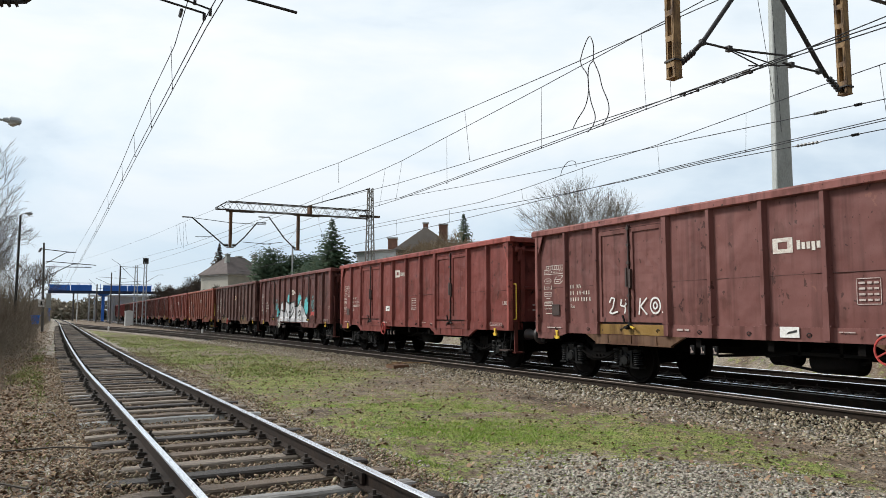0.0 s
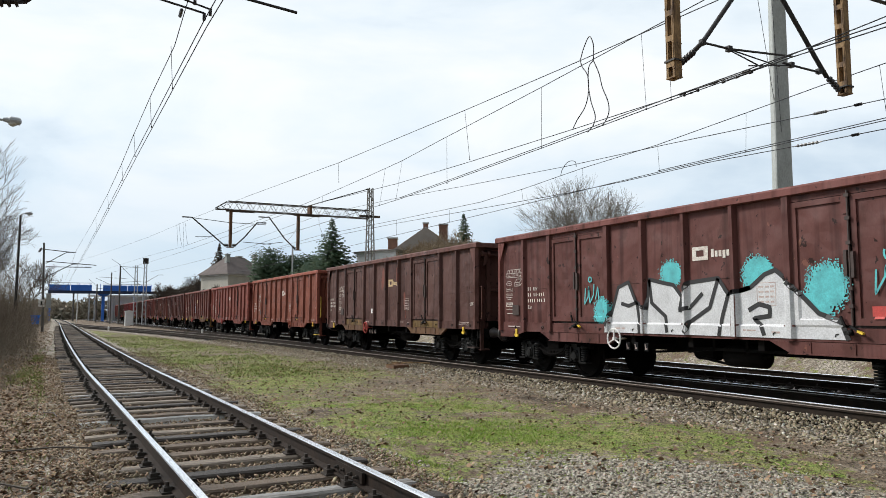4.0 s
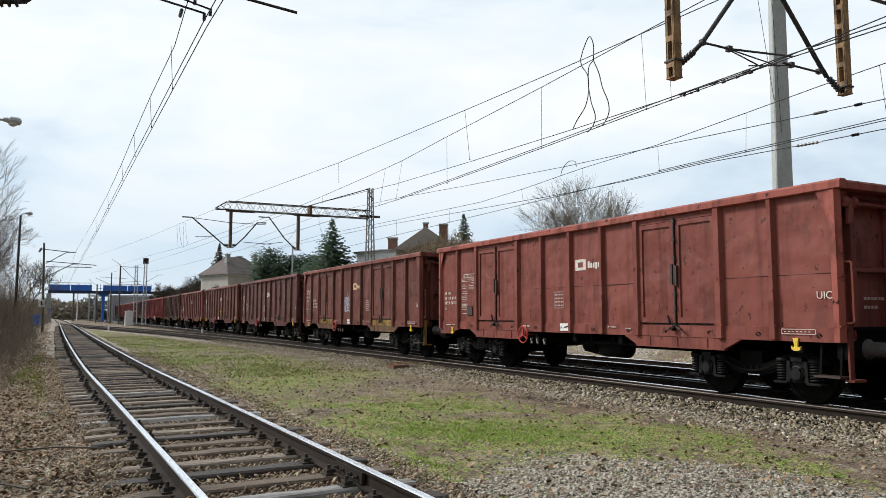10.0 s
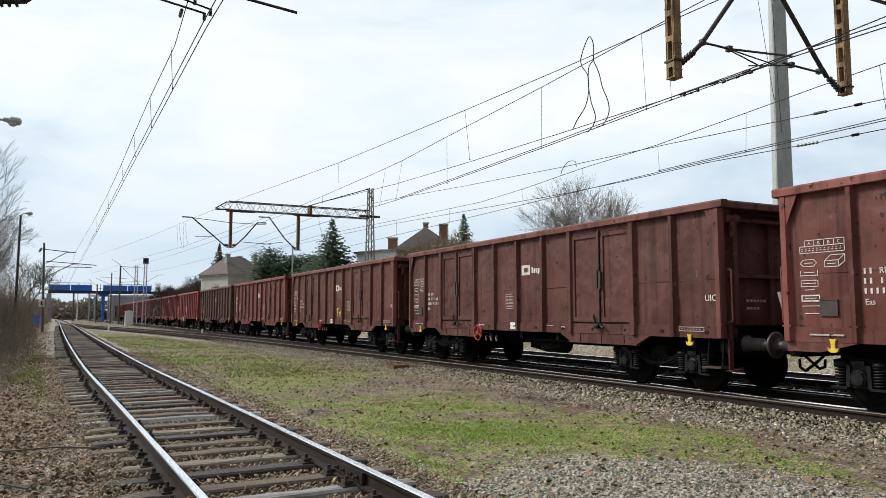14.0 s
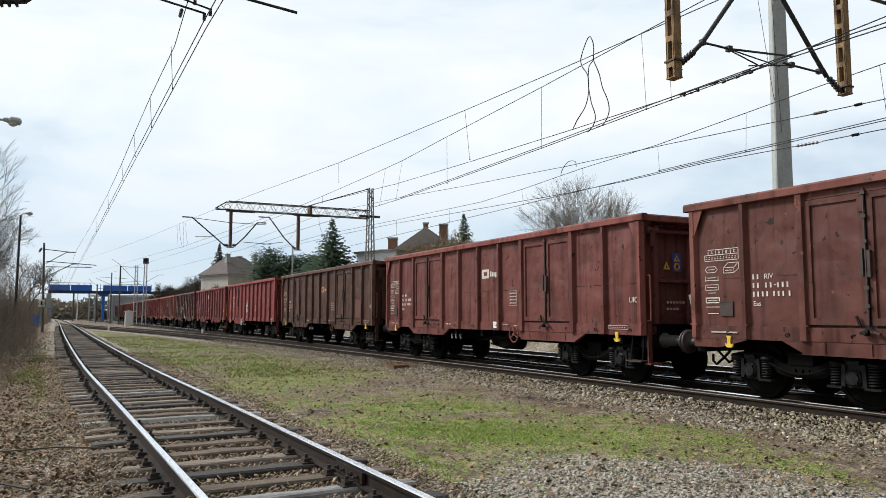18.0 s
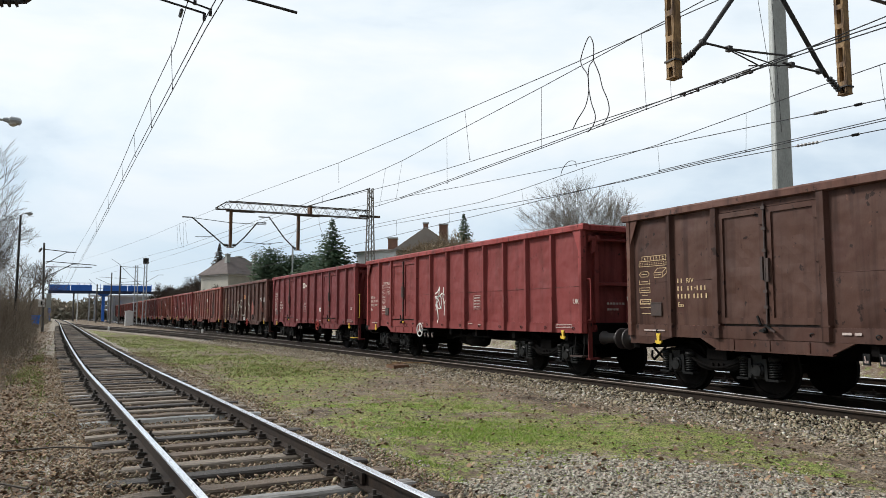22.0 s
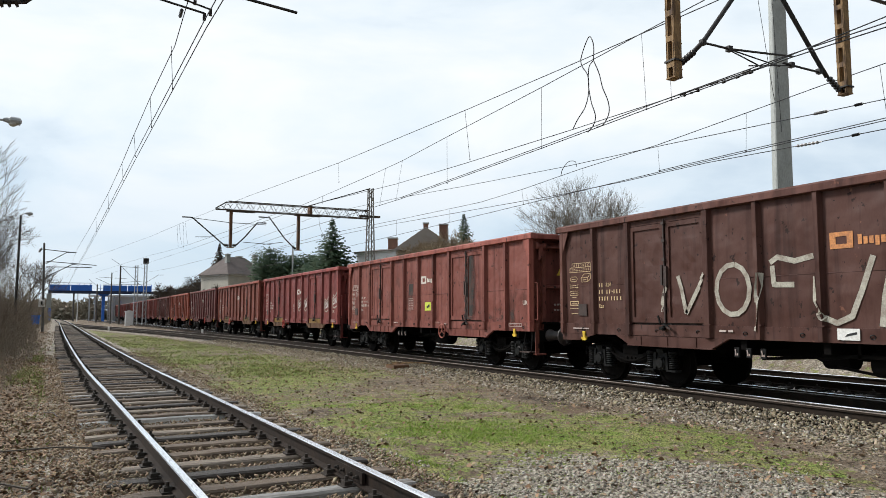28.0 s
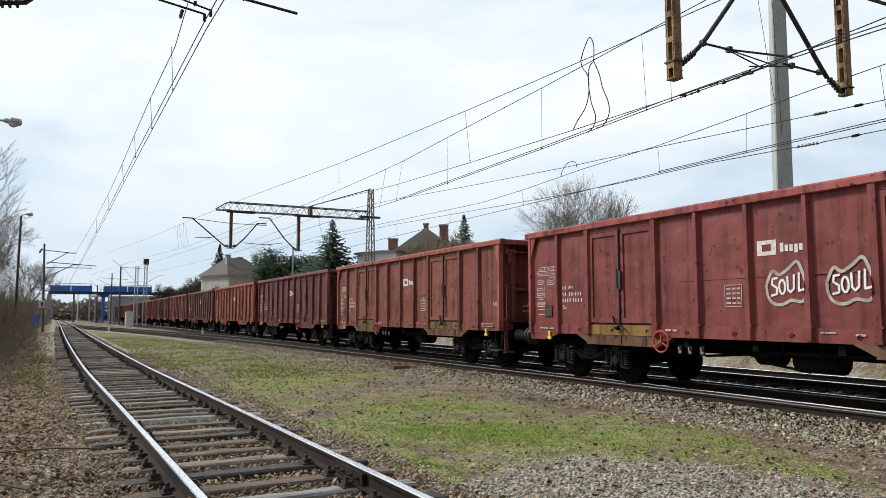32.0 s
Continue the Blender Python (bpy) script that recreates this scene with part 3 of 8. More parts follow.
def post_mesh(h, foot=False, corner=0):
    s = Shape()
    z0, z1 = 0.985, 3.2
    o = SKIN - 0.09
    s.prism([(SKIN + 0.02, -h - 0.035, z0), (SKIN, -h - 0.035, z0), (o, -h, z0), (o, h, z0), (SKIN, h + 0.035, z0), (SKIN + 0.02, h + 0.035, z0)], (0, 0, z1 - z0))
    if foot:
        s.prism([(o - 0.012, -h - 0.012, 1.0), (o - 0.012, h + 0.012, 1.0), (o - 0.012, h + 0.012, 1.68), (o - 0.012, h - 0.01, 1.78), (o - 0.012, -h + 0.01, 1.78), (o - 0.012, -h - 0.012, 1.68)], (0.013, 0, 0))
    if corner:
        d = 0.21 * corner
        s.prism([(o + 0.01, 0, 3.2), (o + 0.01, d + h * corner, 3.2), (o + 0.01, h * corner, 2.72), (o + 0.01, 0, 2.72)], (0.02, 0, 0))
    s.box(o - 0.004, SKIN, -h - 0.03, h + 0.03, 1.2, 1.225)
    return s.mesh("side_post", M_PAINT)


def door_leaf_mesh(w):
    s = Shape()
    x0, x1 = SKIN + 0.01, SKIN - 0.04
    z0, z1, b = 1.23, 3.09, 0.085
    for a in ((-w / 2, -w / 2 + b, z0, z1), (w / 2 - b, w / 2, z0, z1), (-w / 2 + b, w / 2 - b, z0, z0 + 0.1), (-w / 2 + b, w / 2 - b, z1 - b, z1)):
        s.box(x1, x0, *a)
    rnd = random.Random(5)
    n, m = 6, 12
    k0 = len(s.v)
    for j in range(m + 1):
        for k in range(n + 1):
            u, v = k / n, j / m
            e = min(1, 5 * u, 5 * (1 - u), 5 * v, 5 * (1 - v))
            s.v.append((SKIN - 0.012 - rnd.uniform(-0.006, 0.006) * e, w * (u - 0.5) * 0.97, z0 + 0.05 + (z1 - z0 - 0.1) * v))
    for j in range(m):
        for k in range(n):
            a = k0 + j * (n + 1) + k
            s.f.append((a, a + n + 1, a + n + 2, a + 1))
            s.i.append(0)
    for z in (1.45, 2.2, 2.85):
        s.box(x1 - 0.02, x1, -w / 2 - 0.02, -w / 2 + 0.06, z - 0.03, z + 0.03)
    return s.mesh("door_leaf", M_PAINT)


def lock_bar_shape():
    s = Shape()
    x = SKIN - 0.06
    s.tube([(x, 0, 1.2), (x, 0, 3.15)], 0.018, 6)
    s.box(x - 0.03, x + 0.02, 0.03, 0.075, 1.93, 2.3)
    s.box(x - 0.03, x + 0.02, -0.075, -0.03, 1.9, 2.27)
    for z in (1.5, 1.75, 2.4, 2.75, 3.08):
        s.box(x - 0.025, x + 0.03, -0.035, 0.035, z - 0.025, z + 0.025)
    return s


def latch_shape():
    s = Shape()
    x = SKIN - 0.09
    s.bar((x, 0.02, 1.22), (x, -0.12, 1.14), 0.035, 0.03)
    s.bar((x - 0.02, 0.1, 1.12), (x - 0.02, -0.02, 1.16), 0.045, 0.04)
    s.lathe((x + 0.03, 0.02, 1.12), (x - 0.06, 0.02, 1.12), [(0, 0.035), (0.7, 0.035), (1, 0.02)], 8)
    s.bar((x, 0.1, 1.22), (x, 0.16, 1.36), 0.03, 0.03)
    return s


def side_frame_shape():
    """One side of a bogie, seen along x."""
    out = [(-1.33, 0.62), (-1.33, 0.72), (-1.1, 0.77), (-0.6, 0.74), (-0.3, 0.6), (0.3, 0.6), (0.6, 0.74), (1.1, 0.77), (1.33, 0.72), (1.33, 0.62), (1.05, 0.66), (0.62, 0.62), (0.42, 0.45), (0.2, 0.4), (-0.2, 0.4), (-0.42, 0.45), (-0.62, 0.62), (-1.05, 0.66)]
    s = Shape()
    s.prism([(-1.07, y, z) for y, z in out], (0.12, 0, 0))
    s.tube([(-1.12, y, 0.66 - 0.2 * math.cos(math.pi * y / 1.3)) for y in np.linspace(-0.65, 0.65, 11)], 0.022, 5)
    s.box(-1.09, -0.93, -0.22, 0.22, 0.6, 0.78)
    for y in (-0.12, 0.0, 0.12):
        s.box(-1.1, -1.08, y - 0.03, y + 0.03, 0.46, 0.54)
    return s


def axle_box_shape():
    s = Shape()
    s.prism([(-0.98, -0.16, 0.33), (-0.98, 0.16, 0.33), (-0.98, 0.19, 0.4), (-0.98, 0.16, 0.62), (-0.98, 0.1, 0.68), (-0.98, -0.1, 0.68), (-0.98, -0.16, 0.62), (-0.98, -0.19, 0.4)], (-0.13, 0, 0))
    s.lathe((-1.1, 0, 0.47), (-1.19, 0, 0.47), [(0, 0.125), (0.6, 0.125), (0.75, 0.105), (1, 0.095)], 14)
    for a in range(4):
        y, z = 0.1 * math.cos(0.785 + 1.571 * a), 0.47 + 0.1 * math.sin(0.785 + 1.571 * a)
        s.lathe((-1.16, y, z), (-1.2, y, z), [(0, 0.018), (1, 0.015)], 6)
    for q in (-1, 1):
        s.box(-1.17, -1.0, q * 0.29 - 0.12, q * 0.29 + 0.12, 0.31, 0.345)
        s.bar((-1.13, q * 0.165, 0.34), (-1.13, q * 0.15, 0.66), 0.03, 0.06)
    s.box(-1.16, -1.0, -0.1, 0.1, 0.66, 0.72)
    return s


def spring_shape():
    s = Shape()
    s.tube([(-1.08 + 0.085 * math.cos(0.7 * k), 0.085 * math.sin(0.7 * k), 0.36 + 0.0046 * k) for k in range(63)], 0.0165, 5)
    s.lathe((-1.08, 0, 0.34), (-1.08, 0, 0.66), [(0, 0.05), (1, 0.05)], 8)
    s.lathe((-1.08, 0, 0.645), (-1.08, 0, 0.7), [(0, 0.11), (1, 0.1)], 10)
    return s


def wheel_shape(x):
    s = Shape()
    i, o = (x + 0.065, x - 0.07) if x < 0 else (x - 0.065, x + 0.07)
    s.lathe((i, 0, 0), (o, 0, 0), [(0, 0.42), (0.0, 0.489), (0.2, 0.487), (0.27, 0.462), (0.98, 0.457), (1.0, 0.40), (0.8, 0.385), (0.62, 0.2), (0.85, 0.17), (1.0, 0.11), (1.0, 0.0)], 28)
    return s


def buffer_shape():
    s = Shape()
    s.lathe((0, 0, 0), (0, 0.62, 0), [(0, 0.15), (0.04, 0.15), (0.05, 0.11), (0.55, 0.105), (0.56, 0.08), (0.9, 0.078), (0.91, 0.2), (0.96, 0.225), (1, 0.2)], 14)
    return s


M_LEVER = mat("worn_lever", (0.3, 0.27, 0.24), 0.6, col2=(0.12, 0.07, 0.055), scale=9, amount=0.7)
M_LOCK = mat("worn_steel_gap_shade", (0.055, 0.034, 0.03), 0.6, col2=(0.025, 0.02, 0.018), scale=8, amount=0.6)
M_SEAM = mat("weld_line", (0.1, 0.045, 0.04), 0.8, amount=0.5)
M_SPRING = mat("spring_steel", (0.006, 0.0065, 0.007), 0.5, 0.0, spec=0.2, col2=(0.03, 0.026, 0.022), scale=9, amount=0.5)
M_TREAD = mat("wheel_steel", (0.007, 0.006, 0.0055), 0.75, 0.0, spec=0.08, col2=(0.011, 0.009, 0.008), amount=0.6)
M_DECAL = mat("faded_decal", (0.52, 0.44, 0.41), 0.75, col2=(0.3, 0.18, 0.16), scale=9, fine=50, amount=0.7)
M_PLATE = mat("white_label", (0.78, 0.78, 0.76), 0.6, col2=(0.5, 0.47, 0.44), scale=12, amount=0.4)
M_INK = mat("black_print", (0.02, 0.02, 0.022), 0.6, amount=0.2)


def paint_bars(cells, out=0.005, doors=(1, 1)):
    """Thin stencil bars laid on the side: (r0, r1, z0, z1)."""
    s = Shape()
    for r0, r1, z0, z1 in cells:
        x = side_skin((r0 + r1) / 2, (z0 + z1) / 2, 0.0, doors) - 0.018
        s.box(x - 0.003, x, along(r1), along(r0), z0, z1)
    return s


def ribbon(shape, pts, width, slot=0, doors=(1, 1), out=0.02):
    """A brush stroke that hugs the side, through (r, z) points."""
    fine = []
    for (a, b), (c, d) in zip(pts[:-1], pts[1:]):
        n = max(1, int(math.hypot(c - a, d - b) / 0.025))
        fine += [(a + (c - a) * j / n, b + (d - b) * j / n) for j in range(n)]
    fine.append(pts[-1])
    k0 = len(shape.v)
    n = len(fine)
    for j, (r, z) in enumerate(fine):
        a, b = fine[max(0, j - 1)], fine[min(n - 1, j + 1)]
        t = Vector((b[0] - a[0], b[1] - a[1])).normalized()
        for sg in (-1, 1):
            q = (r - t.y * width / 2 * sg, z + t.x * width / 2 * sg)
            shape.v.append((side_skin(q[0], q[1], out, doors), along(q[0]), q[1]))
    for j in range(n - 1):
        a = k0 + 2 * j
        shape.f.append((a, a + 1, a + 3, a + 2))
        shape.i.append(slot)
    return shape


def arc(cx, cz, rx, rz, a0, a1, n=14):
    return [(cx + rx * math.cos(radians(a0 + (a1 - a0) * k / n)), cz + rz * math.sin(radians(a0 + (a1 - a0) * k / n))) for k in range(n + 1)]


def words(text, r, z, height, material, parent, name, label=""):
    """Raised lettering on the side, its left edge r metres from the rear end."""
    cu = bpy.data.curves.new(name, "FONT")
    cu.body, cu.size, cu.extrude = text, height * 1.38, 0.0015
    cu.resolution_u = 3
    tmp = bpy.data.objects.new(name, cu)
    scene.collection.objects.link(tmp)
    me = bpy.data.meshes.new_from_object(tmp.evaluated_get(bpy.context.evaluated_depsgraph_get()))
    bpy.data.objects.remove(tmp)
    bpy.data.curves.remove(cu)
    me.materials.clear()
    me.materials.append(material)
    x = side_skin(r + 0.1, z) - 0.018
    me.transform(Matrix(((0, 0, -1, x), (-1, 0, 0, along(r)), (0, 1, 0, z), (0, 0, 0, 1))))
    return part(name, me, None, parent, label)


WAGON_MESH = {}


def wagon_meshes():
    m = WAGON_MESH
    m["panels"] = [panel_mesh(NODE[k + 1] - NODE[k], k) for k in range(12)]
    m["post"], m["post_foot"], m["door_post"] = post_mesh(0.036), post_mesh(0.036, True), post_mesh(0.055)
    m["corner_rear"], m["corner_front"] = post_mesh(0.045, False, -1), post_mesh(0.045, False, 1)
    m["leaf"] = door_leaf_mesh(0.91)
    m["lock"], m["latch"] = lock_bar_shape().mesh("lock_bar", M_LOCK), latch_shape().mesh("latch", M_BLACK2)
    m["grip"] = Shape().bar((SKIN - 0.11, -0.1, 1.15), (SKIN - 0.12, -0.19, 1.115), 0.04, 0.03).mesh("latch_grip", M_YELLOW)
    # header, plus an added dark sheet standing for the shade in the door gaps
    m["header"] = Shape().box(SKIN - 0.03, SKIN + 0.02, -0.95, 0.95, 3.1, 3.2).box(SKIN + 0.03, SKIN + 0.045, -0.99, 0.99, 1.18, 3.2, 1).mesh("door_header", [M_PAINT, M_LOCK])
    t = Shape()
    o = SKIN - 0.11
    t.prism([(o, -HALF - 0.11, 3.21), (o, -HALF - 0.11, 3.31), (o + 0.025, -HALF - 0.11, 3.34), (SKIN + 0.03, -HALF - 0.11, 3.34), (SKIN + 0.06, -HALF - 0.11, 3.3), (SKIN + 0.06, -HALF - 0.11, 3.2), (o + 0.02, -HALF - 0.11, 3.2)], (0, 2 * HALF + 0.22, 0))
    m["top_rail"] = t.mesh("top_rail", M_PAINT)
    m["side_sill"] = Shape().box(SKIN - 0.025, SKIN + 0.06, -HALF, HALF, 0.975, 1.19).mesh("side_sill", M_PAINT)
    s = Shape()
    s.ring((SKIN - 0.035, 0, 1.07), (1, 0.3, 0.4), 0.035, 0.009, 8, 4)
    m["rings"] = s.mesh("lashing_ring", M_BLACK2)
    m["sill_plate"] = Shape().box(SKIN - 0.035, SKIN - 0.02, -0.95, 0.95, 0.985, 1.185).mesh("door_threshold", M_PAINT)
    d = Shape()
    d.prism([(SKIN - 0.03, -1.42, 0.973), (SKIN - 0.03, -1.06, 0.80), (SKIN - 0.03, 1.06, 0.80), (SKIN - 0.03, 1.42, 0.973)], (0.07, 0, 0))
    d.box(SKIN - 0.045, SKIN + 0.04, -1.08, 1.08, 0.78, 0.80)
    for y in (-0.7, 0, 0.7):
        d.box(SKIN - 0.045, SKIN - 0.028, y - 0.015, y + 0.015, 0.8, 0.97)
    m["door_step"] = d.mesh("door_step", M_PAINT)
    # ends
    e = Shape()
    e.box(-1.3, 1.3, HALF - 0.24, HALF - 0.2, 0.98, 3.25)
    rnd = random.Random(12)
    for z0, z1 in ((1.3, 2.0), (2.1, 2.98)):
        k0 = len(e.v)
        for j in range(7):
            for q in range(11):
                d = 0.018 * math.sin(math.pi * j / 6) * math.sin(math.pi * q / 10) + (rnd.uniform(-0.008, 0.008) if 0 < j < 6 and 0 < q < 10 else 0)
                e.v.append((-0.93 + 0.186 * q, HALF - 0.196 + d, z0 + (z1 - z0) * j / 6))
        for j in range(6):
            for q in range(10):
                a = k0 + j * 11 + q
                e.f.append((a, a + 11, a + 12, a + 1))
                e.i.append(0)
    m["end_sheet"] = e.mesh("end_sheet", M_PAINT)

    def end_post(sg):
        f = Shape()
        for x0, x1, d, z0, z1 in ((1.3, 1.36, 0.0, 0.98, 3.2), (1.04, 1.3, 0.14, 1.0, 3.2), (0.93, 1.04, 0.05, 0.98, 3.0), (0.9, 0.93, 0.14, 1.1, 3.0)):
            f.box(min(sg * x0, sg * x1), max(sg * x0, sg * x1), HALF - 0.2, HALF - d, z0, z1)
        f.prism([(sg * 1.3, HALF - 0.02, 3.2), (sg * 1.3, HALF - 0.02, 2.86), (sg * 1.1, HALF - 0.02, 3.2)], (0, -0.03, 0))
        return f
    m["end_post"], m["end_post_r"] = end_post(-1).mesh("end_post", M_PAINT), end_post(1).mesh("end_post", M_PAINT)
    m["stanchion"] = Shape().box(-0.06, 0.06, HALF - 0.2, HALF - 0.12, 1.1, 3.0).mesh("end_stanchion", M_PAINT)
    m["end_rail"] = Shape().prism([(-1.3, HALF - 0.24, 3.2), (-1.3, HALF + 0.105, 3.205), (-1.3, HALF + 0.105, 3.3), (-1.3, HALF + 0.08, 3.33), (-1.3, HALF - 0.24, 3.33)], (2.6, 0, 0)).mesh("end_rail", M_PAINT)
    m["end_lintel"] = Shape().prism([(-1.06, HALF - 0.2, 3.08), (-1.06, HALF - 0.02, 2.98), (-1.06, HALF + 0.01, 3.0), (-1.06, HALF - 0.02, 3.04), (-1.06, HALF - 0.2, 3.14)], (2.12, 0, 0)).mesh("end_lintel", M_PAINT)
    m["end_ledge"] = Shape().prism([(-0.93, HALF - 0.2, 2.0), (-0.93, HALF - 0.08, 2.02), (-0.93, HALF - 0.08, 2.07), (-0.93, HALF - 0.2, 2.1)], (1.86, 0, 0)).mesh("end_ledge", M_PAINT)
    m["end_sill"] = Shape().box(-1.04, 1.04, HALF - 0.2, HALF + 0.06, 1.16, 1.2).box(-1.0, 1.0, HALF - 0.2, HALF - 0.02, 1.0, 1.16).mesh("end_sill", M_BLACK)
    m["end_grip"] = Shape().tube([(-0.75, HALF - 0.2, 2.68), (-0.75, HALF - 0.1, 2.68), (-0.2, HALF - 0.1, 2.68), (-0.2, HALF - 0.2, 2.68)], 0.015, 6).mesh("end_grip", M_PAINT)
    m["pivot"] = Shape().lathe((-1.26, HALF - 0.02, 3.03), (-0.98, HALF - 0.02, 3.03), [(0, 0.05), (0.1, 0.085), (0.3, 0.085), (0.32, 0.06), (0.7, 0.06), (0.72, 0.085), (1, 0.085)], 12).prism([(-1.16, HALF + 0.03, 3.06), (-1.04, HALF + 0.03, 3.02), (-1.1, HALF + 0.03, 2.74), (-1.18, HALF + 0.03, 2.7)], (0, -0.05, 0)).mesh("flap_pivot", M_PAINT)
    lv = Shape().bar((-1.2, HALF + 0.14, 1.32), (-1.22, HALF + 0.24, 1.74), 0.035, 0.05).bar((-1.2, HALF, 1.4), (-1.2, HALF + 0.2, 1.34), 0.04, 0.05)
    lv.prism([(-1.3, HALF + 0.02, 1.24), (-1.02, HALF + 0.02, 1.2), (-1.02, HALF + 0.02, 1.28), (-1.16, HALF + 0.02, 1.42), (-1.3, HALF + 0.02, 1.36)], (0, 0.05, 0))
    m["flap_lever"] = lv.mesh("flap_lever", M_LEVER)
    m["corner_foot"] = Shape().prism([(-1.385, HALF - 0.1, 0.95), (-1.385, HALF + 0.03, 0.95), (-1.385, HALF + 0.03, 1.72), (-1.385, HALF - 0.02, 1.8), (-1.385, HALF - 0.1, 1.74)], (0.025, 0, 0)).mesh("corner_foot", M_PAINT)
    m["side_nose"] = Shape().prism([(SKIN - 0.02, HALF, 0.975), (SKIN - 0.02, HALF, 0.83), (SKIN - 0.02, HALF - 0.55, 0.83), (SKIN - 0.02, HALF - 1.15, 0.975)], (0.03, 0, 0)).mesh("sill_gusset", M_PAINT)
    m["step_strap"] = Shape().box(-1.3, -1.2, HALF + 0.0, HALF + 0.03, 0.45, 1.2).box(-1.32, -1.05, HALF - 0.05, HALF + 0.1, 0.42, 0.455).mesh("corner_step", M_PAINT)
    m["handrail"] = Shape().tube(rounded([(-1.3, HALF, 2.14), (-1.3, HALF + 0.11, 2.13), (-1.3, HALF + 0.12, 2.0), (-1.3, HALF + 0.12, 1.4), (-1.3, HALF + 0.11, 1.27), (-1.3, HALF, 1.26)], 3), 0.017, 6).mesh("handrail", M_YELLOW)
    m["handrail_plain"] = Shape().tube(rounded([(-1.3, HALF, 2.14), (-1.3, HALF + 0.11, 2.13), (-1.3, HALF + 0.12, 2.0), (-1.3, HALF + 0.12, 1.4), (-1.3, HALF + 0.11, 1.27), (-1.3, HALF, 1.26)], 3), 0.017, 6).mesh("handrail", M_PAINT)
    # below
    m["beam"] = Shape().box(-1.3, 1.3, HALF - 0.16, HALF + 0.02, 0.74, 1.0).mesh("buffer_beam", M_BLACK)
    m["buffer"] = buffer_shape().mesh("buffer", M_BUFFER, True)
    c = Shape().bar((0, HALF, 0.95), (0, HALF + 0.5, 0.93), 0.07, 0.12)
    c.tube([(0.02, HALF + 0.45, 0.93), (0.02, HALF + 0.62, 0.85), (0, HALF + 0.74, 0.84)], 0.03, 6)
    m["coupling"] = c.mesh("coupling", M_BLACK)
    m["hose"] = Shape().tube([(-0.35, HALF, 0.85), (-0.36, HALF + 0.25, 0.62), (-0.33, HALF + 0.5, 0.45), (-0.22, HALF + 0.68, 0.5), (-0.15, HALF + 0.74, 0.62)], 0.024, 6).mesh("brake_hose", M_BLACK)
    st = Shape()
    st.bar((-1.3, HALF - 0.08, 0.98), (-1.36, HALF - 0.08, 0.5), 0.035, 0.012)
    m["step_hanger_b"] = Shape().bar((-1.3, HALF - 0.4, 0.98), (-1.36, HALF - 0.4, 0.5), 0.035, 0.012).mesh("step_hanger", M_BLACK)
    m["step_hanger"] = st.mesh("step_hanger", M_BLACK)
    m["step"] = Shape().box(-1.45, -1.25, HALF - 0.45, HALF - 0.03, 0.47, 0.5).mesh("shunter_step", M_YELLOW)
    h = Shape().prism([(SKIN - 0.05, -0.05, 1.03), (SKIN - 0.05, 0.05, 1.03), (SKIN - 0.05, 0.035, 0.98), (SKIN - 0.05, 0.028, 0.9), (SKIN - 0.05, 0.06, 0.885), (SKIN - 0.05, 0.085, 0.91), (SKIN - 0.05, 0.075, 0.86), (SKIN - 0.05, 0.04, 0.835), (SKIN - 0.05, -0.04, 0.835), (SKIN - 0.05, -0.075, 0.86), (SKIN - 0.05, -0.085, 0.91), (SKIN - 0.05, -0.06, 0.885), (SKIN - 0.05, -0.028, 0.9), (SKIN - 0.05, -0.035, 0.98)], (0.035, 0, 0))
    m["hook"] = h.mesh("rope_hook", M_YELLOW)
    u = Shape().box(-0.28, 0.28, -HALF + 0.1, HALF - 0.1, 0.66, 0.97)
    m["underframe"] = u.mesh("underframe", M_BLACK)
    m["cross"] = Shape().box(-1.3, 1.3, -0.06, 0.06, 0.8, 0.975).mesh("cross_member", M_BLACK)
    m["floor"] = Shape().box(-1.33, 1.33, -HALF + 0.05, HALF - 0.05, 0.98, 1.04).mesh("floor_plate", M_PAINT)
    m["frame_side"] = side_frame_shape().mesh("bogie_side", M_BLACK)
    m["bolster"] = Shape().box(-0.95, 0.95, -0.18, 0.18, 0.48, 0.72).mesh("bolster", M_BLACK)
    m["axle_box"], m["spring"] = axle_box_shape().mesh("axle_box", M_BLACK2), spring_shape().mesh("spring", M_SPRING, True)
    m["wheel_l"], m["wheel_r"] = wheel_shape(-0.75).mesh("wheel", M_TREAD), wheel_shape(0.75).mesh("wheel", M_TREAD)
    m["axle"] = Shape().lathe((-0.98, 0, 0), (0.98, 0, 0), [(0, 0.07), (0.1, 0.07), (0.12, 0.09), (0.5, 0.08), (0.88, 0.09), (0.9, 0.07), (1, 0.07)], 10).mesh("axle", M_BLACK)
    m["tank"] = Shape().lathe((-0.85, -0.42, 0.68), (-0.85, 0.42, 0.68), [(0, 0.1), (0.06, 0.2), (0.94, 0.2), (1, 0.1)], 16).mesh("air_reservoir", M_BLACK, True)
    m["cylinder"] = Shape().lathe((-0.5, -0.3, 0.7), (-0.5, 0.35, 0.7), [(0, 0.17), (0.7, 0.17), (0.75, 0.1), (1, 0.04)], 14).bar((-0.5, 0.3, 0.7), (-0.5, 1.4, 0.62), 0.04, 0.05).mesh("brake_cylinder", M_BLACK)
    g = Shape()
    g.bar((-1.15, -0.8, 0.78), (-1.15, 0.9, 0.78), 0.03, 0.05).bar((-1.15, 0.9, 0.78), (-1.05, 1.5, 0.7), 0.03, 0.04)
    g.bar((-0.95, -0.2, 0.7), (-0.95, 0.5, 0.5), 0.025, 0.05).bar((-0.95, 0.5, 0.5), (-0.95, 1.3, 0.6), 0.025, 0.04)
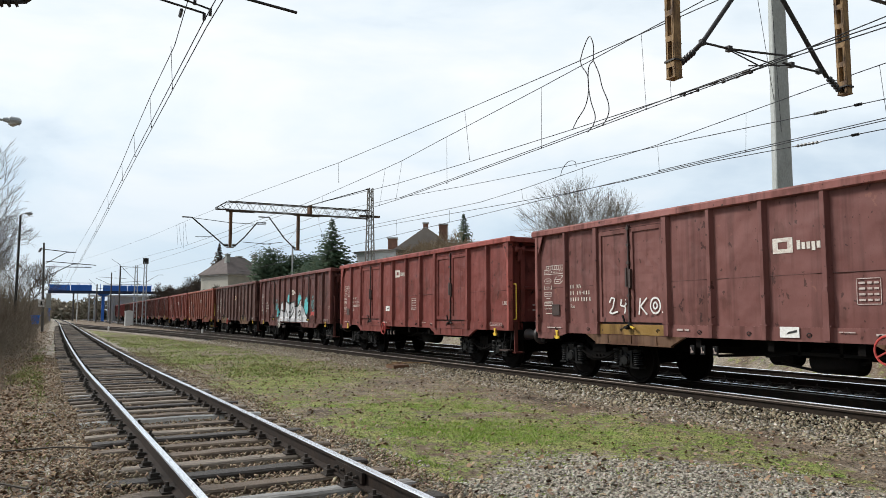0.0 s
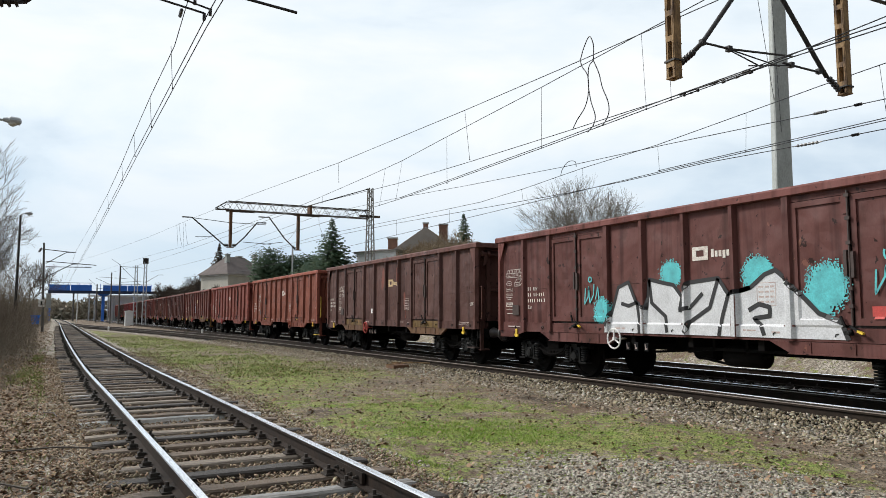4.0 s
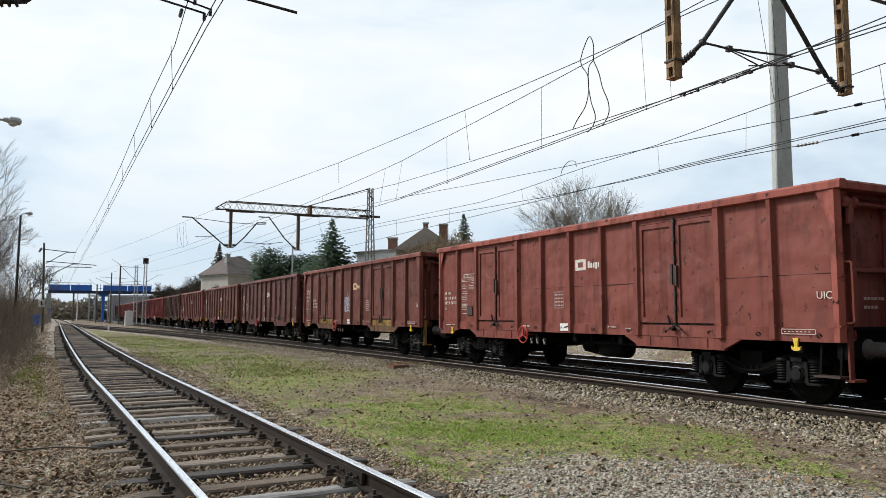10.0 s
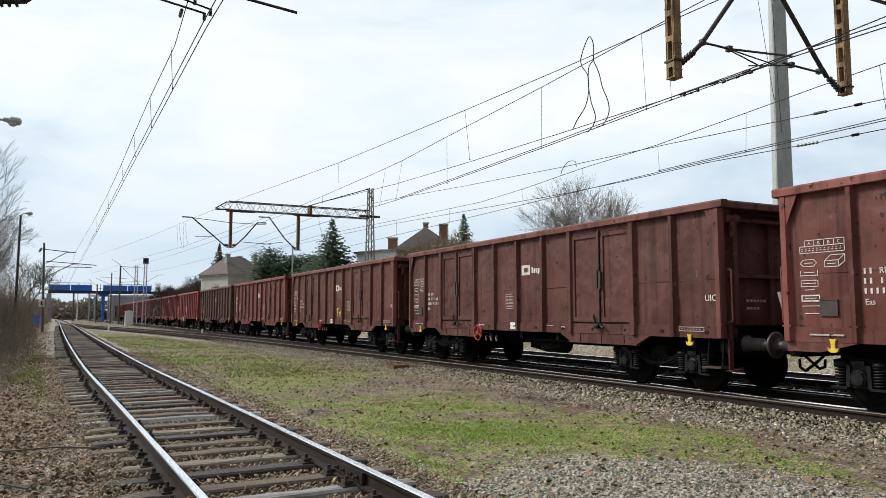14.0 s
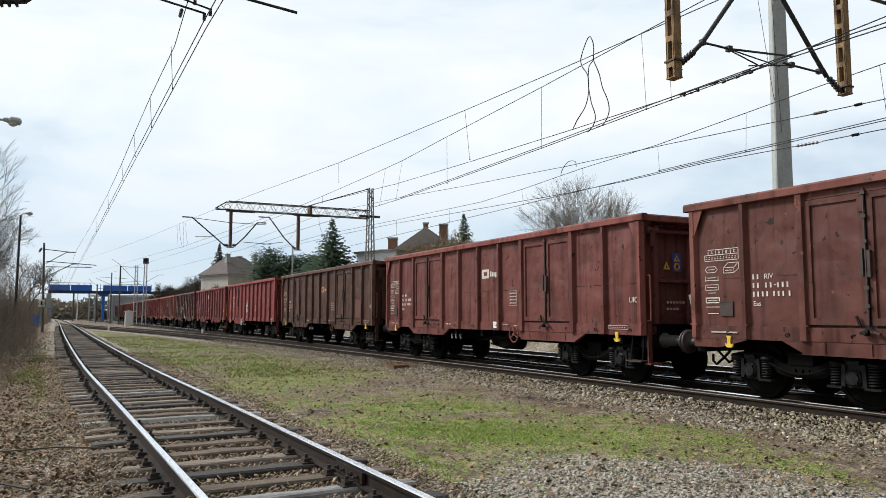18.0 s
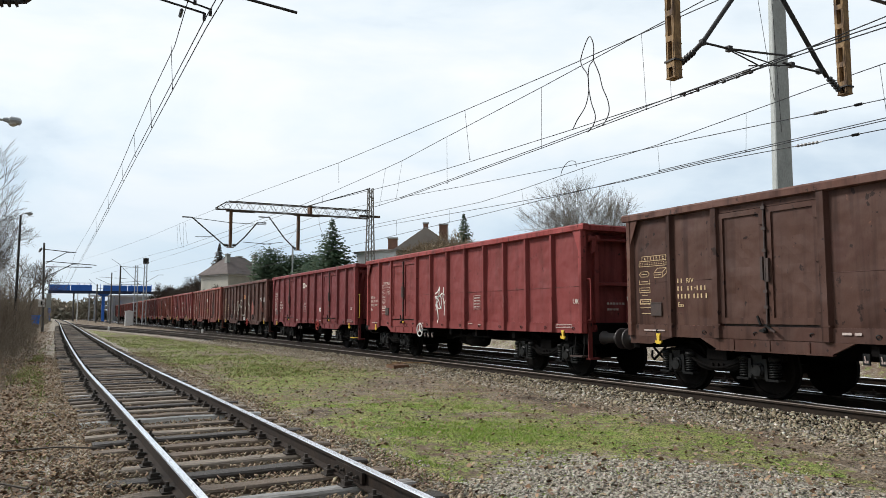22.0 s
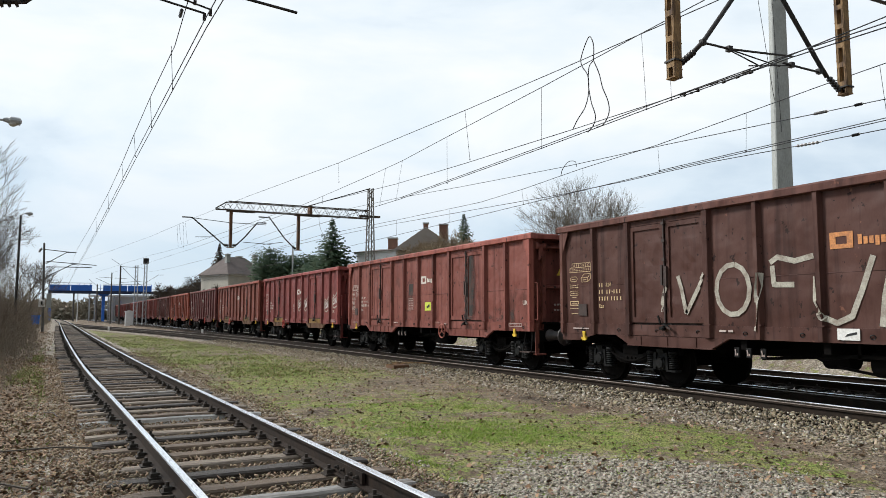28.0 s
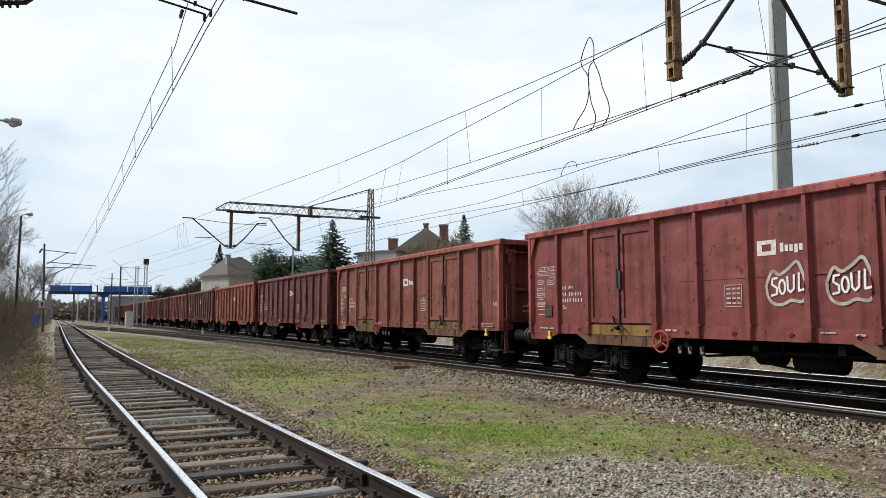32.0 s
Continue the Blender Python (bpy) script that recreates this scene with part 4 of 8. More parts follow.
    for y in (-0.7, 0.1, 0.8):
        g.bar((-1.15, y, 0.98), (-1.15, y, 0.74), 0.03, 0.05)
    m["rigging"] = g.mesh("brake_rigging", M_BLACK)
    m["lever_plate"] = Shape().box(-1.36, -1.33, -0.05, 0.05, 0.68, 0.84).mesh("changeover_plate", M_BLACK2)
    m["lever_mark"] = Shape().box(-1.366, -1.358, -0.03, 0.025, 0.71, 0.745).bar((-1.37, 0, 0.72), (-1.375, 0.015, 0.81), 0.014, 0.014).mesh("changeover_lever", M_DECAL)
    w = Shape().ring((SKIN - 0.11, 0, 0.9), (1, 0, 0), 0.195, 0.017, 22, 6)
    for a in (90, 210, 330):
        w.bar((SKIN - 0.1, 0, 0.9), (SKIN - 0.11, 0.19 * math.cos(radians(a)), 0.9 + 0.19 * math.sin(radians(a))), 0.02, 0.03, up=(1, 0, 0))
    w.lathe((SKIN - 0.13, 0, 0.9), (SKIN + 0.2, 0, 0.9), [(0, 0.035), (0.2, 0.035), (0.22, 0.018), (1, 0.018)], 8)
    for key, mm in (("handwheel_red", M_RED), ("handwheel_white", M_PLATE), ("handwheel_rust", M_PAINT)):
        m[key] = w.mesh("handwheel", mm)
    m["pocket"] = Shape().box(SKIN - 0.03, SKIN, -0.14, 0.14, 1.36, 1.6).box(SKIN - 0.036, SKIN - 0.03, -0.15, 0.15, 1.59, 1.61).mesh("document_clip", M_LOCK)
    # stencils common to all the wagons
    def lines(name, paths, width=0.011, ink=None):
        q = Shape()
        for p in paths:
            ribbon(q, p, width, 0, (1, 1), 0.02)
        return q.mesh(name, ink or M_WHITE)

    def framed(r0, r1, z0, z1):
        return [[(r0, z0), (r1, z0), (r1, z1), (r0, z1), (r0, z0)]]

    top = [p for j in range(4) for p in framed(0.36 + 0.16 * j, 0.52 + 0.16 * j, 2.4, 2.49)] + framed(0.28, 1.0, 2.3, 2.4)
    m["axle_load"] = lines("load_table_marking", top + [[(0.3 + 0.062 * j, 2.335), (0.335 + 0.062 * j, 2.335)] for j in range(11)] + [[(0.31 + 0.062 * j, 2.365), (0.33 + 0.062 * j, 2.365)] for j in range(11)])
    rows_ = [[[(0.28, 2.15), (0.33, 2.2), (0.5, 2.2), (0.55, 2.15), (0.5, 2.1), (0.33, 2.1), (0.28, 2.15)], [(0.34, 2.15), (0.49, 2.15)]],
             [[(0.68, 2.08), (0.9, 2.08), (0.9, 2.17), (0.68, 2.17), (0.68, 2.08)], [(0.68, 2.17), (0.78, 2.25), (1.0, 2.25), (0.9, 2.17)], [(1.0, 2.25), (1.0, 2.15), (0.9, 2.08)], [(0.72, 2.125), (0.86, 2.125)]],
             [[(0.28, 1.95), (0.28, 2.04)], [(0.28, 1.965), (0.56, 1.965)], [(0.56, 1.95), (0.56, 2.04)], [(0.33, 2.01), (0.51, 2.01)]],
             framed(0.28, 0.56, 1.8, 1.89) + [[(0.31, 1.845), (0.53, 1.845)], [(0.34, 1.75), (0.5, 1.75)]],
             framed(0.28, 0.58, 1.58, 1.67) + framed(0.29, 0.57, 1.59, 1.66) + [[(0.33, 1.625), (0.53, 1.625)]],
             [[(0.28, 1.51), (0.6, 1.51)], [(0.32, 1.4), (0.56, 1.4)]]]
    m["data_rows"] = [lines("data_marking", q) for q in rows_]
    num = [[], [], []]
    for x in (0, 0.085):
        num[0].append((1.27 + x, 1.298 + x, 1.95, 2.03))
    for x in (0, 0.085, 0.24, 0.325, 0.41, 0.46, 0.545, 0.63):
        num[1].append((1.27 + x, 1.3 + x, 1.81, 1.89) if x != 0.41 else (1.67, 1.705, 1.845, 1.86))
    for x in (0, 0.085, 0.17, 0.255, 0.38, 0.465, 0.55, 0.66):
        num[2].append((1.27 + x, 1.3 + x, 1.67, 1.75))
    m["number_rows"] = [paint_bars(q).mesh("number_marking", M_WHITE) for q in num]
    cells = [(0.4, 0.95, 1.075, 1.1), (4.45, 4.6, 1.09, 1.125), (4.64, 4.74, 1.09, 1.125), (7.6, 7.66, 1.12, 1.14), (7.68, 7.85, 1.12, 1.14), (8.15, 8.3, 1.09, 1.12)]
    m["small_marks"] = [paint_bars([q]).mesh("inspection_marking", M_DECAL) for q in cells]
    m["foot_marks"] = lines("tare_marking", framed(11.72, 12.3, 1.09, 1.16) + [[(11.76 + 0.07 * j, 1.125), (11.8 + 0.07 * j, 1.125)] for j in range(7)], 0.012, M_DECAL)
    # emblem as plain shapes: a broken square frame and a row of rounded bars
    cells = [(0, 0.46, 0.22, 0.3), (0, 0.46, 0, 0.08), (0, 0.12, 0.08, 0.22), (0.34, 0.46, 0.08, 0.22)]
    m["emblem"] = [(a, b, c_, d_) for a, b, c_, d_ in cells]
    tbl = [(0, 0.42, 0, 0.012), (0, 0.42, 0.36, 0.372), (0, 0.012, 0, 0.372), (0.408, 0.42, 0, 0.372)]
    for j in range(4):
        tbl += [(0.04, 0.15, 0.05 + 0.08 * j, 0.08 + 0.08 * j), (0.19, 0.27, 0.05 + 0.08 * j, 0.08 + 0.08 * j), (0.3, 0.38, 0.05 + 0.08 * j, 0.08 + 0.08 * j)]
    m["table"] = tbl


def letters_bars(r, z, h):
    """A run of five plain blocks."""
    c = []
    w = h * 0.5
    for k in range(5):
        a = r + k * (w + 0.014)
        top = z + (h if k == 0 else h * 0.74)
        c.append((a, a + w * 0.86, z if k != 3 else z - 0.03, top))
    return c


def build_wagon(two_doors=True, plain=False):
    """One open wagon with all its parts; plain: without the small fittings."""
    m = WAGON_MESH
    w = thing("gondola_wagon", "red-brown steel open goods wagon on its track", "goods wagon", group="goods train")
    for turn in (None, FAR_TURN):
        def fix(name, key, y=0.0, x=0.0):
            me = m[key] if isinstance(key, str) else key
            ob = new(name, me)
            ob.parent = w
            t = pose(x, y, 0)
            ob.matrix_basis = t if turn is None else turn @ t
            return ob

        near = turn is None
        cells = [0, 1, 4, 5, 6, 7, 10, 11] if two_doors else [0, 1, 4, 5, 6, 7, 8, 9, 10, 11]
        for k in cells:
            fix("side_panel", m["panels"][k], along((NODE[k] + NODE[k + 1]) / 2))
        for k in (1, 5, 6, 7, 11) + (() if two_doors else (9,)):
            fix("side_post", "post_foot" if k in (7, 11) else "post", along(NODE[k]))
        for k in (2, 4, 8, 10):
            fix("side_post", "door_post" if two_doors or k < 5 else "post", along(NODE[k]))
        fix("corner_post", "corner_rear", HALF - 0.05)
        fix("corner_post", "corner_front", -HALF + 0.05)
        fix("top_rail", "top_rail")
        fix("side_sill", "side_sill")
        if near and not plain:
            for k in range(12):
                fix("lashing_ring", "rings", along(NODE[k] + 0.76))
        for k in (3, 9) if two_doors else (3,):
            y = along(NODE[k])
            for q in (-1, 1):
                fix("door_leaf", "leaf", y - q * 0.483)
            fix("door_header", "header", y)
            if near and not plain:
                fix("lock_bar", "lock", y)
                fix("latch", "latch", y)
                fix("latch_grip", "grip", y)
            fix("door_threshold", "sill_plate", y)
            fix("door_step", "door_step", y)
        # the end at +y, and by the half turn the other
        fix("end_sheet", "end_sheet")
        fix("end_post", "end_post")
        fix("end_post", "end_post_r")
        fix("end_rail", "end_rail")
        fix("end_lintel", "end_lintel")
        fix("end_ledge", "end_ledge")
        fix("end_sill", "end_sill")
        fix("end_stanchion", "stanchion")
        fix("sill_gusset", "side_nose")
        if not plain:
            fix("end_grip", "end_grip")
            fix("flap_pivot", "pivot")
            fix("corner_foot", "corner_foot")
            fix("flap_lever", "flap_lever")
        fix("buffer_beam", "beam")
        for x in (-0.875, 0.875):
            ob = fix("buffer", "buffer")
            b = pose(x, HALF + 0.02, 0.88)
            ob.matrix_basis = b if near else turn @ b
        fix("coupling", "coupling")
        fix("brake_hose", "hose")
    if plain:
        for nm, key, y in (("underframe", "underframe", 0), ("floor_plate", "floor", 0)):
            ob = new(nm, m[key])
            ob.parent, ob.matrix_basis = w, pose(0, y, 0)
    if not plain:
        # the two corners on the watched side
        fy = Matrix.Scale(-1, 4, (0, 1, 0))
        for nm, key, mir in (("step_hanger", "step_hanger", 1), ("step_hanger", "step_hanger_b", 1), ("shunter_step", "step", 1), ("handrail", "handrail", 1), ("corner_step", "step_strap", 1), ("flap_pivot", "pivot", 1)):
            me = m[key].copy()
            me.transform(fy)
            me.flip_normals()
            ob = new(nm, me)
            ob.parent = w
        ob = new("rear_handrail", m["handrail_plain"])
        ob.parent = w
        for r in (0.77, 11.96):
            ob = new("rope_hook", m["hook"])
            ob.parent, ob.matrix_basis = w, pose(0, along(r), 0)
        for nm, key, y in (("underframe", "underframe", 0), ("floor_plate", "floor", 0), ("air_reservoir", "tank", -0.85), ("brake_cylinder", "cylinder", 0.4), ("brake_rigging", "rigging", -1.2)):
            ob = new(nm, m[key])
            ob.parent, ob.matrix_basis = w, pose(0, y, 0)
        for y in (-5.6, -3.4, -1.5, 0, 1.5, 3.4, 5.6):
            ob = new("cross_member", m["cross"])
            ob.parent, ob.matrix_basis = w, pose(0, y, 0)
        for y in (-0.28, 0.0, 0.24):
            for nm, key in (("changeover_plate", "lever_plate"), ("changeover_lever", "lever_mark")):
                ob = new(nm, m[key])
                ob.parent, ob.matrix_basis = w, pose(0, along(5.0) + y, 0)
        ob = new("document_clip", m["pocket"])
        ob.parent, ob.matrix_basis = w, pose(0, along(0.72), 0)
    for y in (-4.5, 4.5):
        bg = new("bogie", m["bolster"])
        bg.parent, bg.matrix_basis = w, pose(0, y, 0)
        for turn in (pose(0, 0, 0), FAR_TURN):
            ob = new("bogie_side", m["frame_side"])
            ob.parent, ob.matrix_basis = bg, turn
            for q in (-0.9, 0.9) if turn is not FAR_TURN and not plain else ():
                ob = new("axle_box", m["axle_box"])
                ob.parent, ob.matrix_basis = bg, turn @ pose(0, q, 0)
                for p in (-0.29, 0.29):
                    ob = new("spring", m["spring"])
                    ob.parent, ob.matrix_basis = bg, turn @ pose(0, q + p, 0)
        for q in (-0.9, 0.9):
            ax = new("wheelset", m["axle"])
            ax.parent, ax.matrix_basis = w, pose(0, y + q, 0.46)
            for key in ("wheel_l", "wheel_r"):
                ob = new("wheel", m[key])
                ob.parent = ax
    if not plain:
        for nm, key in (("load_table_marking", "axle_load"), ("tare_marking", "foot_marks")):
            ob = new(nm, m[key])
            ob.parent = w
        for nm, rows in (("data_marking", m["data_rows"]), ("number_marking", m["number_rows"]), ("inspection_marking", m["small_marks"])):
            for me in rows:
                ob = new(nm, me)
                ob.parent = w
        words("RIV", 1.49, 1.95, 0.085, M_WHITE, w, "class_lettering")
        words("Eas", 1.27, 1.52, 0.085, M_WHITE, w, "class_lettering")
        words("UIC", 12.32, 1.615, 0.115, M_WHITE, w, "lettering")
        for q, ch in enumerate("ABBC"):
            words(ch, 0.415 + 0.16 * q, 2.418, 0.055, M_WHITE, w, "load_letter")
    return w


wagon_meshes()
WAGONS = []
W_TWO = build_wagon(True)
W_PLAIN = build_wagon(True, True)
COPIES = [W_TWO if k == 0 else build_wagon(False) if k == 11 else W_PLAIN if k == 20 else copy_thing(W_PLAIN if k > 20 else W_TWO, pose(0, 0, 0)) for k in range(32)]

# colour of each wagon, its emblem paint and where its handwheel sits
DULL, FADED = {}, {}
FLEET = [
    ((0.27, 0.115, 0.10), "mauve-brown", 8.25, "red"), ((0.29, 0.082, 0.068), "red-brown", 4.32, "red"), ((0.18, 0.072, 0.062), "dark maroon", 4.0, "white"),
    ((0.15, 0.076, 0.064), "dark brown rusty", 4.5, "red"), ((0.31, 0.10, 0.066), "orange-red", 8.25, "rust"), ((0.30, 0.09, 0.068), "brick-red", 8.3, "red"),
    ((0.215, 0.075, 0.058), "brown-red", 4.35, "red"), ((0.17, 0.068, 0.056), "dark brown", 4.4, "red"), ((0.19, 0.072, 0.056), "brown", 4.3, "red"),
    ((0.235, 0.08, 0.066), "brick-red", 7.9, "rust"), ((0.125, 0.063, 0.047), "grimy grey-brown", 7.6, "rust"), ((0.30, 0.066, 0.062), "fresh red-brown", 4.3, "white"),
    ((0.225, 0.05, 0.052), "clean maroon", 7.95, "red"), ((0.135, 0.063, 0.05), "dull brown", 7.8, "red"), ((0.33, 0.115, 0.09), "pale brick-red", 8.3, "rust"),
    ((0.30, 0.082, 0.074), "maroon-red", 4.3, "red"), ((0.30, 0.10, 0.074), "brick-red", 4.3, "red"), ((0.18, 0.062, 0.056), "dark maroon", 8.2, "red"),
    ((0.33, 0.095, 0.06), "orange-red", 4.3, "red"), ((0.17, 0.068, 0.056), "dark brown", 4.3, "red"),
]
PLAIN = [((0.27, 0.085, 0.07), "red-brown"), ((0.2, 0.072, 0.06), "brown"), ((0.31, 0.09, 0.07), "brick-red"), ((0.17, 0.066, 0.056), "dark brown"), ((0.25, 0.066, 0.06), "maroon")]
DATA_SECOND = {3, 4, 5, 11}  # wagons whose number stands before the data
WHEEL_AT = {11: 4.62, 1: 4.58, 2: 4.48, 3: 4.58, 5: 4.55, 6: 4.56, 8: 4.62, 9: 8.23, 10: 8.23, 14: 8.14}
PLATE_AT = {0: (6.62, 1.03), 1: (4.58, 1.5), 3: (4.9, 1.42), 5: (5.97, 1.02), 6: (5.93, 1.02), 7: (6.02, 1.02), 8: (5.93, 1.02), 9: (7.13, 1.03), 12: (8.05, 1.5), 13: (6.6, 1.02)}
TABLE_AT = {1: 6.74, 5: 5.72, 7: 5.78, 12: 5.6, 14: 5.58, 15: 5.84}
EMBLEM_AT = {1: (5.42, 2.62), 12: (5.42, 2.6)}
OCHRE_DOORS = {0, 6, 15, 3, 16, 23}
M_EMBLEM = {"white": M_WHITE, "buff": mat("buff_stencil", (0.62, 0.46, 0.26), 0.7, col2=(0.35, 0.2, 0.12), scale=14, amount=0.6), "orange": mat("orange_stencil", (0.62, 0.26, 0.09), 0.7, col2=(0.3, 0.13, 0.07), scale=14, amount=0.6)}
EMBLEM_PAINT = {3: "buff", 10: "orange", 13: "orange", 6: "buff", 7: "white"}
for k in range(32):
    col, word, hw, hc = FLEET[k] if k < len(FLEET) else (*PLAIN[k % 5], (4.3, 8.2)[k % 2], "red")
    w = COPIES[k]
    tagged(w, f"{word} steel open goods wagon, ribbed sides and double doors" if k != 11 else "fresh red-brown ribbed open goods wagon with white scrawl", "goods wagon", "goods train")
    WAGONS.append(w)
    f = 0.73
    dirt = 0.4 if k in (11, 12) else 0.7 if k in (0, 1, 4, 5, 15) else 1.0
    for o in w.children_recursive:
        o.color = (col[0] * f, col[1] * f * 1.02, col[2] * f * 1.05, dirt)
        base = o.name.split(".")[0]
        if base == "lettering" and k in (12, 15):
            o.matrix_basis = pose(0, 0.42, -0.16) if k == 15 else pose(0, 0.33, -0.06)
        if base in ("top_rail", "end_rail", "corner_post", "handrail", "rear_handrail"):
            o.color = (col[0] * 1.12, col[1] * 1.08, col[2] * 1.1, 1)
        # end walls' shade put into their colour, slightly darker than the sides
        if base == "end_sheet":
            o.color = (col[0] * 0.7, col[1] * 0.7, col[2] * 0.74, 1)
        if k in (10, 13) and base in ("load_table_marking", "data_marking", "number_marking", "class_lettering", "load_letter"):
            if o.data.name not in FADED:
                FADED[o.data.name] = o.data.copy()
                FADED[o.data.name].materials.clear()
                FADED[o.data.name].materials.append(M_EMBLEM["buff"])
            o.data = FADED[o.data.name]
        if k in DATA_SECOND and base in ("load_table_marking", "data_marking", "document_clip", "load_letter"):
            o.matrix_basis = pose(0, -1.04, 0) @ o.matrix_basis
        if k in DATA_SECOND and base in ("number_marking", "class_lettering"):
            o.matrix_basis = pose(0, 1.0, 0) @ o.matrix_basis
        if base == "rear_handrail" and k in (1, 5, 11):
            o.data = WAGON_MESH["handrail"]
        if base in ("handrail", "shunter_step", "latch_grip") and k not in (4, 12) and not (base == "handrail" and k == 1) and not (base == "latch_grip" and k in (0, 2, 11)):
            if base not in DULL:
                DULL[base] = o.data.copy()
                DULL[base].materials.clear()
                DULL[base].materials.append(M_PAINT if base == "handrail" else M_LOCK)
            o.data = DULL[base]
        if base == "corner_step":
            o.color = (0.27, 0.165, 0.05, 1) if k == 6 else (col[0] * 0.6, col[1] * 0.6, col[2] * 0.6, 1)
        if base in ("door_threshold", "door_step") and k in OCHRE_DOORS:
            o.color = (0.27, 0.165, 0.05, 1) if k in (0, 6, 15) and base == "door_threshold" else (0.17, 0.11, 0.045, 1) if base == "door_threshold" else (0.15, 0.085, 0.05, 1)
    if k < 20:
        hwb = new("handwheel", WAGON_MESH["handwheel_" + hc])
        hwb.parent, hwb.matrix_basis, hwb.color = w, pose(0, along(WHEEL_AT.get(k, hw + 0.1)), 0), (*(c * 1.2 for c in col), 1)
        ink = M_EMBLEM[EMBLEM_PAINT.get(k, "white")]
        er, eh = EMBLEM_AT.get(k, (6.53, 2.33))
        if k != 11:
            part("emblem", paint_bars([(er + a * 0.78, er + b * 0.78, eh + c * 0.8, eh + d * 0.8) for a, b, c, d in WAGON_MESH["emblem"]]), ink, w, "pale square emblem")
            part("emblem_band", paint_bars(letters_bars(er + 0.43, eh + 0.04, 0.14)), ink, w, "row of pale blocks")
        if k in PLATE_AT:
            lr, lz = PLATE_AT[k]
            part("label_plate", paint_bars([(lr, lr + 0.34, lz, lz + 0.165)]), M_PLATE, w, "white paper label")
            part("label_print", Shape().prism([(side_skin(lr + 0.17, lz + 0.08, 0.0) - 0.023, along(lr + a), lz + c) for a, c in ((0.12, 0.05), (0.3, 0.085), (0.3, 0.12), (0.16, 0.09))], (-0.002, 0, 0)), M_INK, w)
        tx, tz = TABLE_AT.get(k, 7.88), 1.6 if k == 9 else 1.52
        part("table_decal", paint_bars([(tx + a * 0.85, tx + b * 0.85, tz + c, tz + d) for a, b, c, d in WAGON_MESH["table"]]), M_EMBLEM["orange"] if k == 10 else M_DECAL, w, "faded orange table of figures" if k == 10 else "faded white table of figures")

# ---- painted scrawls and patches on single wagons ----
M_SPRAY = mat("white_spray", (0.78, 0.78, 0.76), 0.6, col2=(0.5, 0.42, 0.4), scale=9, amount=0.5)
M_SILVER = mat("silver_spray", (0.62, 0.63, 0.65), 0.5, col2=(0.45, 0.45, 0.47), scale=4, amount=0.6)
M_TEAL = mat("teal_spray", (0.10, 0.52, 0.55), 0.6, col2=(0.06, 0.25, 0.28), scale=5, amount=0.6)
M_BLUEPALE = mat("pale_blue_spray", (0.52, 0.6, 0.74), 0.6, amount=0.3)
M_LIME = mat("lime_label", (0.6, 0.68, 0.08), 0.6, amount=0.3)
M_YSPRAY = mat("yellow_spray", (0.85, 0.68, 0.06), 0.6, amount=0.3)
M_FADED = mat("faded_spray", (0.44, 0.42, 0.36), 0.7, col2=(0.2, 0.15, 0.12), scale=7, amount=0.7)
M_SOOTY = mat("soot_smear", (0.035, 0.03, 0.028), 0.9, col2=(0.12, 0.06, 0.05), scale=4, amount=0.8)


def strokes(k, name, label, lines, width, material, doors=(1, 1), out=0.022):
    s = Shape()
    for pts in lines:
        ribbon(s, [(q * 1.013 + 0.06, z) for q, z in pts], width, 0, doors, out)
    return part(name, s, material, WAGONS[k], label)


def inside(r, z, poly):
    c = False
    for (a, b), (d, e) in zip(poly, poly[1:] + poly[:1]):
        if (b > z) != (e > z) and r < (d - a) * (z - b) / (e - b) + a:
            c = not c
    return c


def fill(k, name, label, test, r0, r1, z0, z1, material, out, step=0.035, doors=(1, 1)):
    """Sprayed area: small patches that hug the side wherever test(r, z) holds."""
    s = Shape()
    n, m = int((r1 - r0) / step), int((z1 - z0) / step)
    for i in range(n):
        for j in range(m):
            r, z = r0 + step * i, z0 + step * j
            if test(r + step / 2, z + step / 2):
                q = [(e * 1.013 + 0.06, h) for e, h in ((r, z), (r + step, z), (r + step, z + step), (r, z + step))]
                s.add([(side_skin(a, b, out, doors), along(a), b) for a, b in q], [(0, 1, 2, 3)])
    return part(name, s, material, WAGONS[k], label)


strokes(0, "scrawl", "white painted letters on the door", [
    [(2.5, 1.62), (2.56, 1.72), (2.66, 1.7), (2.6, 1.52), (2.5, 1.42), (2.58, 1.4), (2.76, 1.44)],
    [(2.86, 1.68), (2.84, 1.56), (2.94, 1.54), (3.04, 1.6)], [(3.02, 1.68), (2.98, 1.52), (2.95, 1.4)],
    [(3.4, 1.7), (3.36, 1.38)], [(3.58, 1.7), (3.4, 1.54), (3.58, 1.38)],
    arc(3.8, 1.55, 0.13, 0.15, 40, 400), arc(3.8, 1.55, 0.05, 0.06, 0, 360), [(4.0, 1.42), (4.03, 1.43)]], 0.035, M_SPRAY)

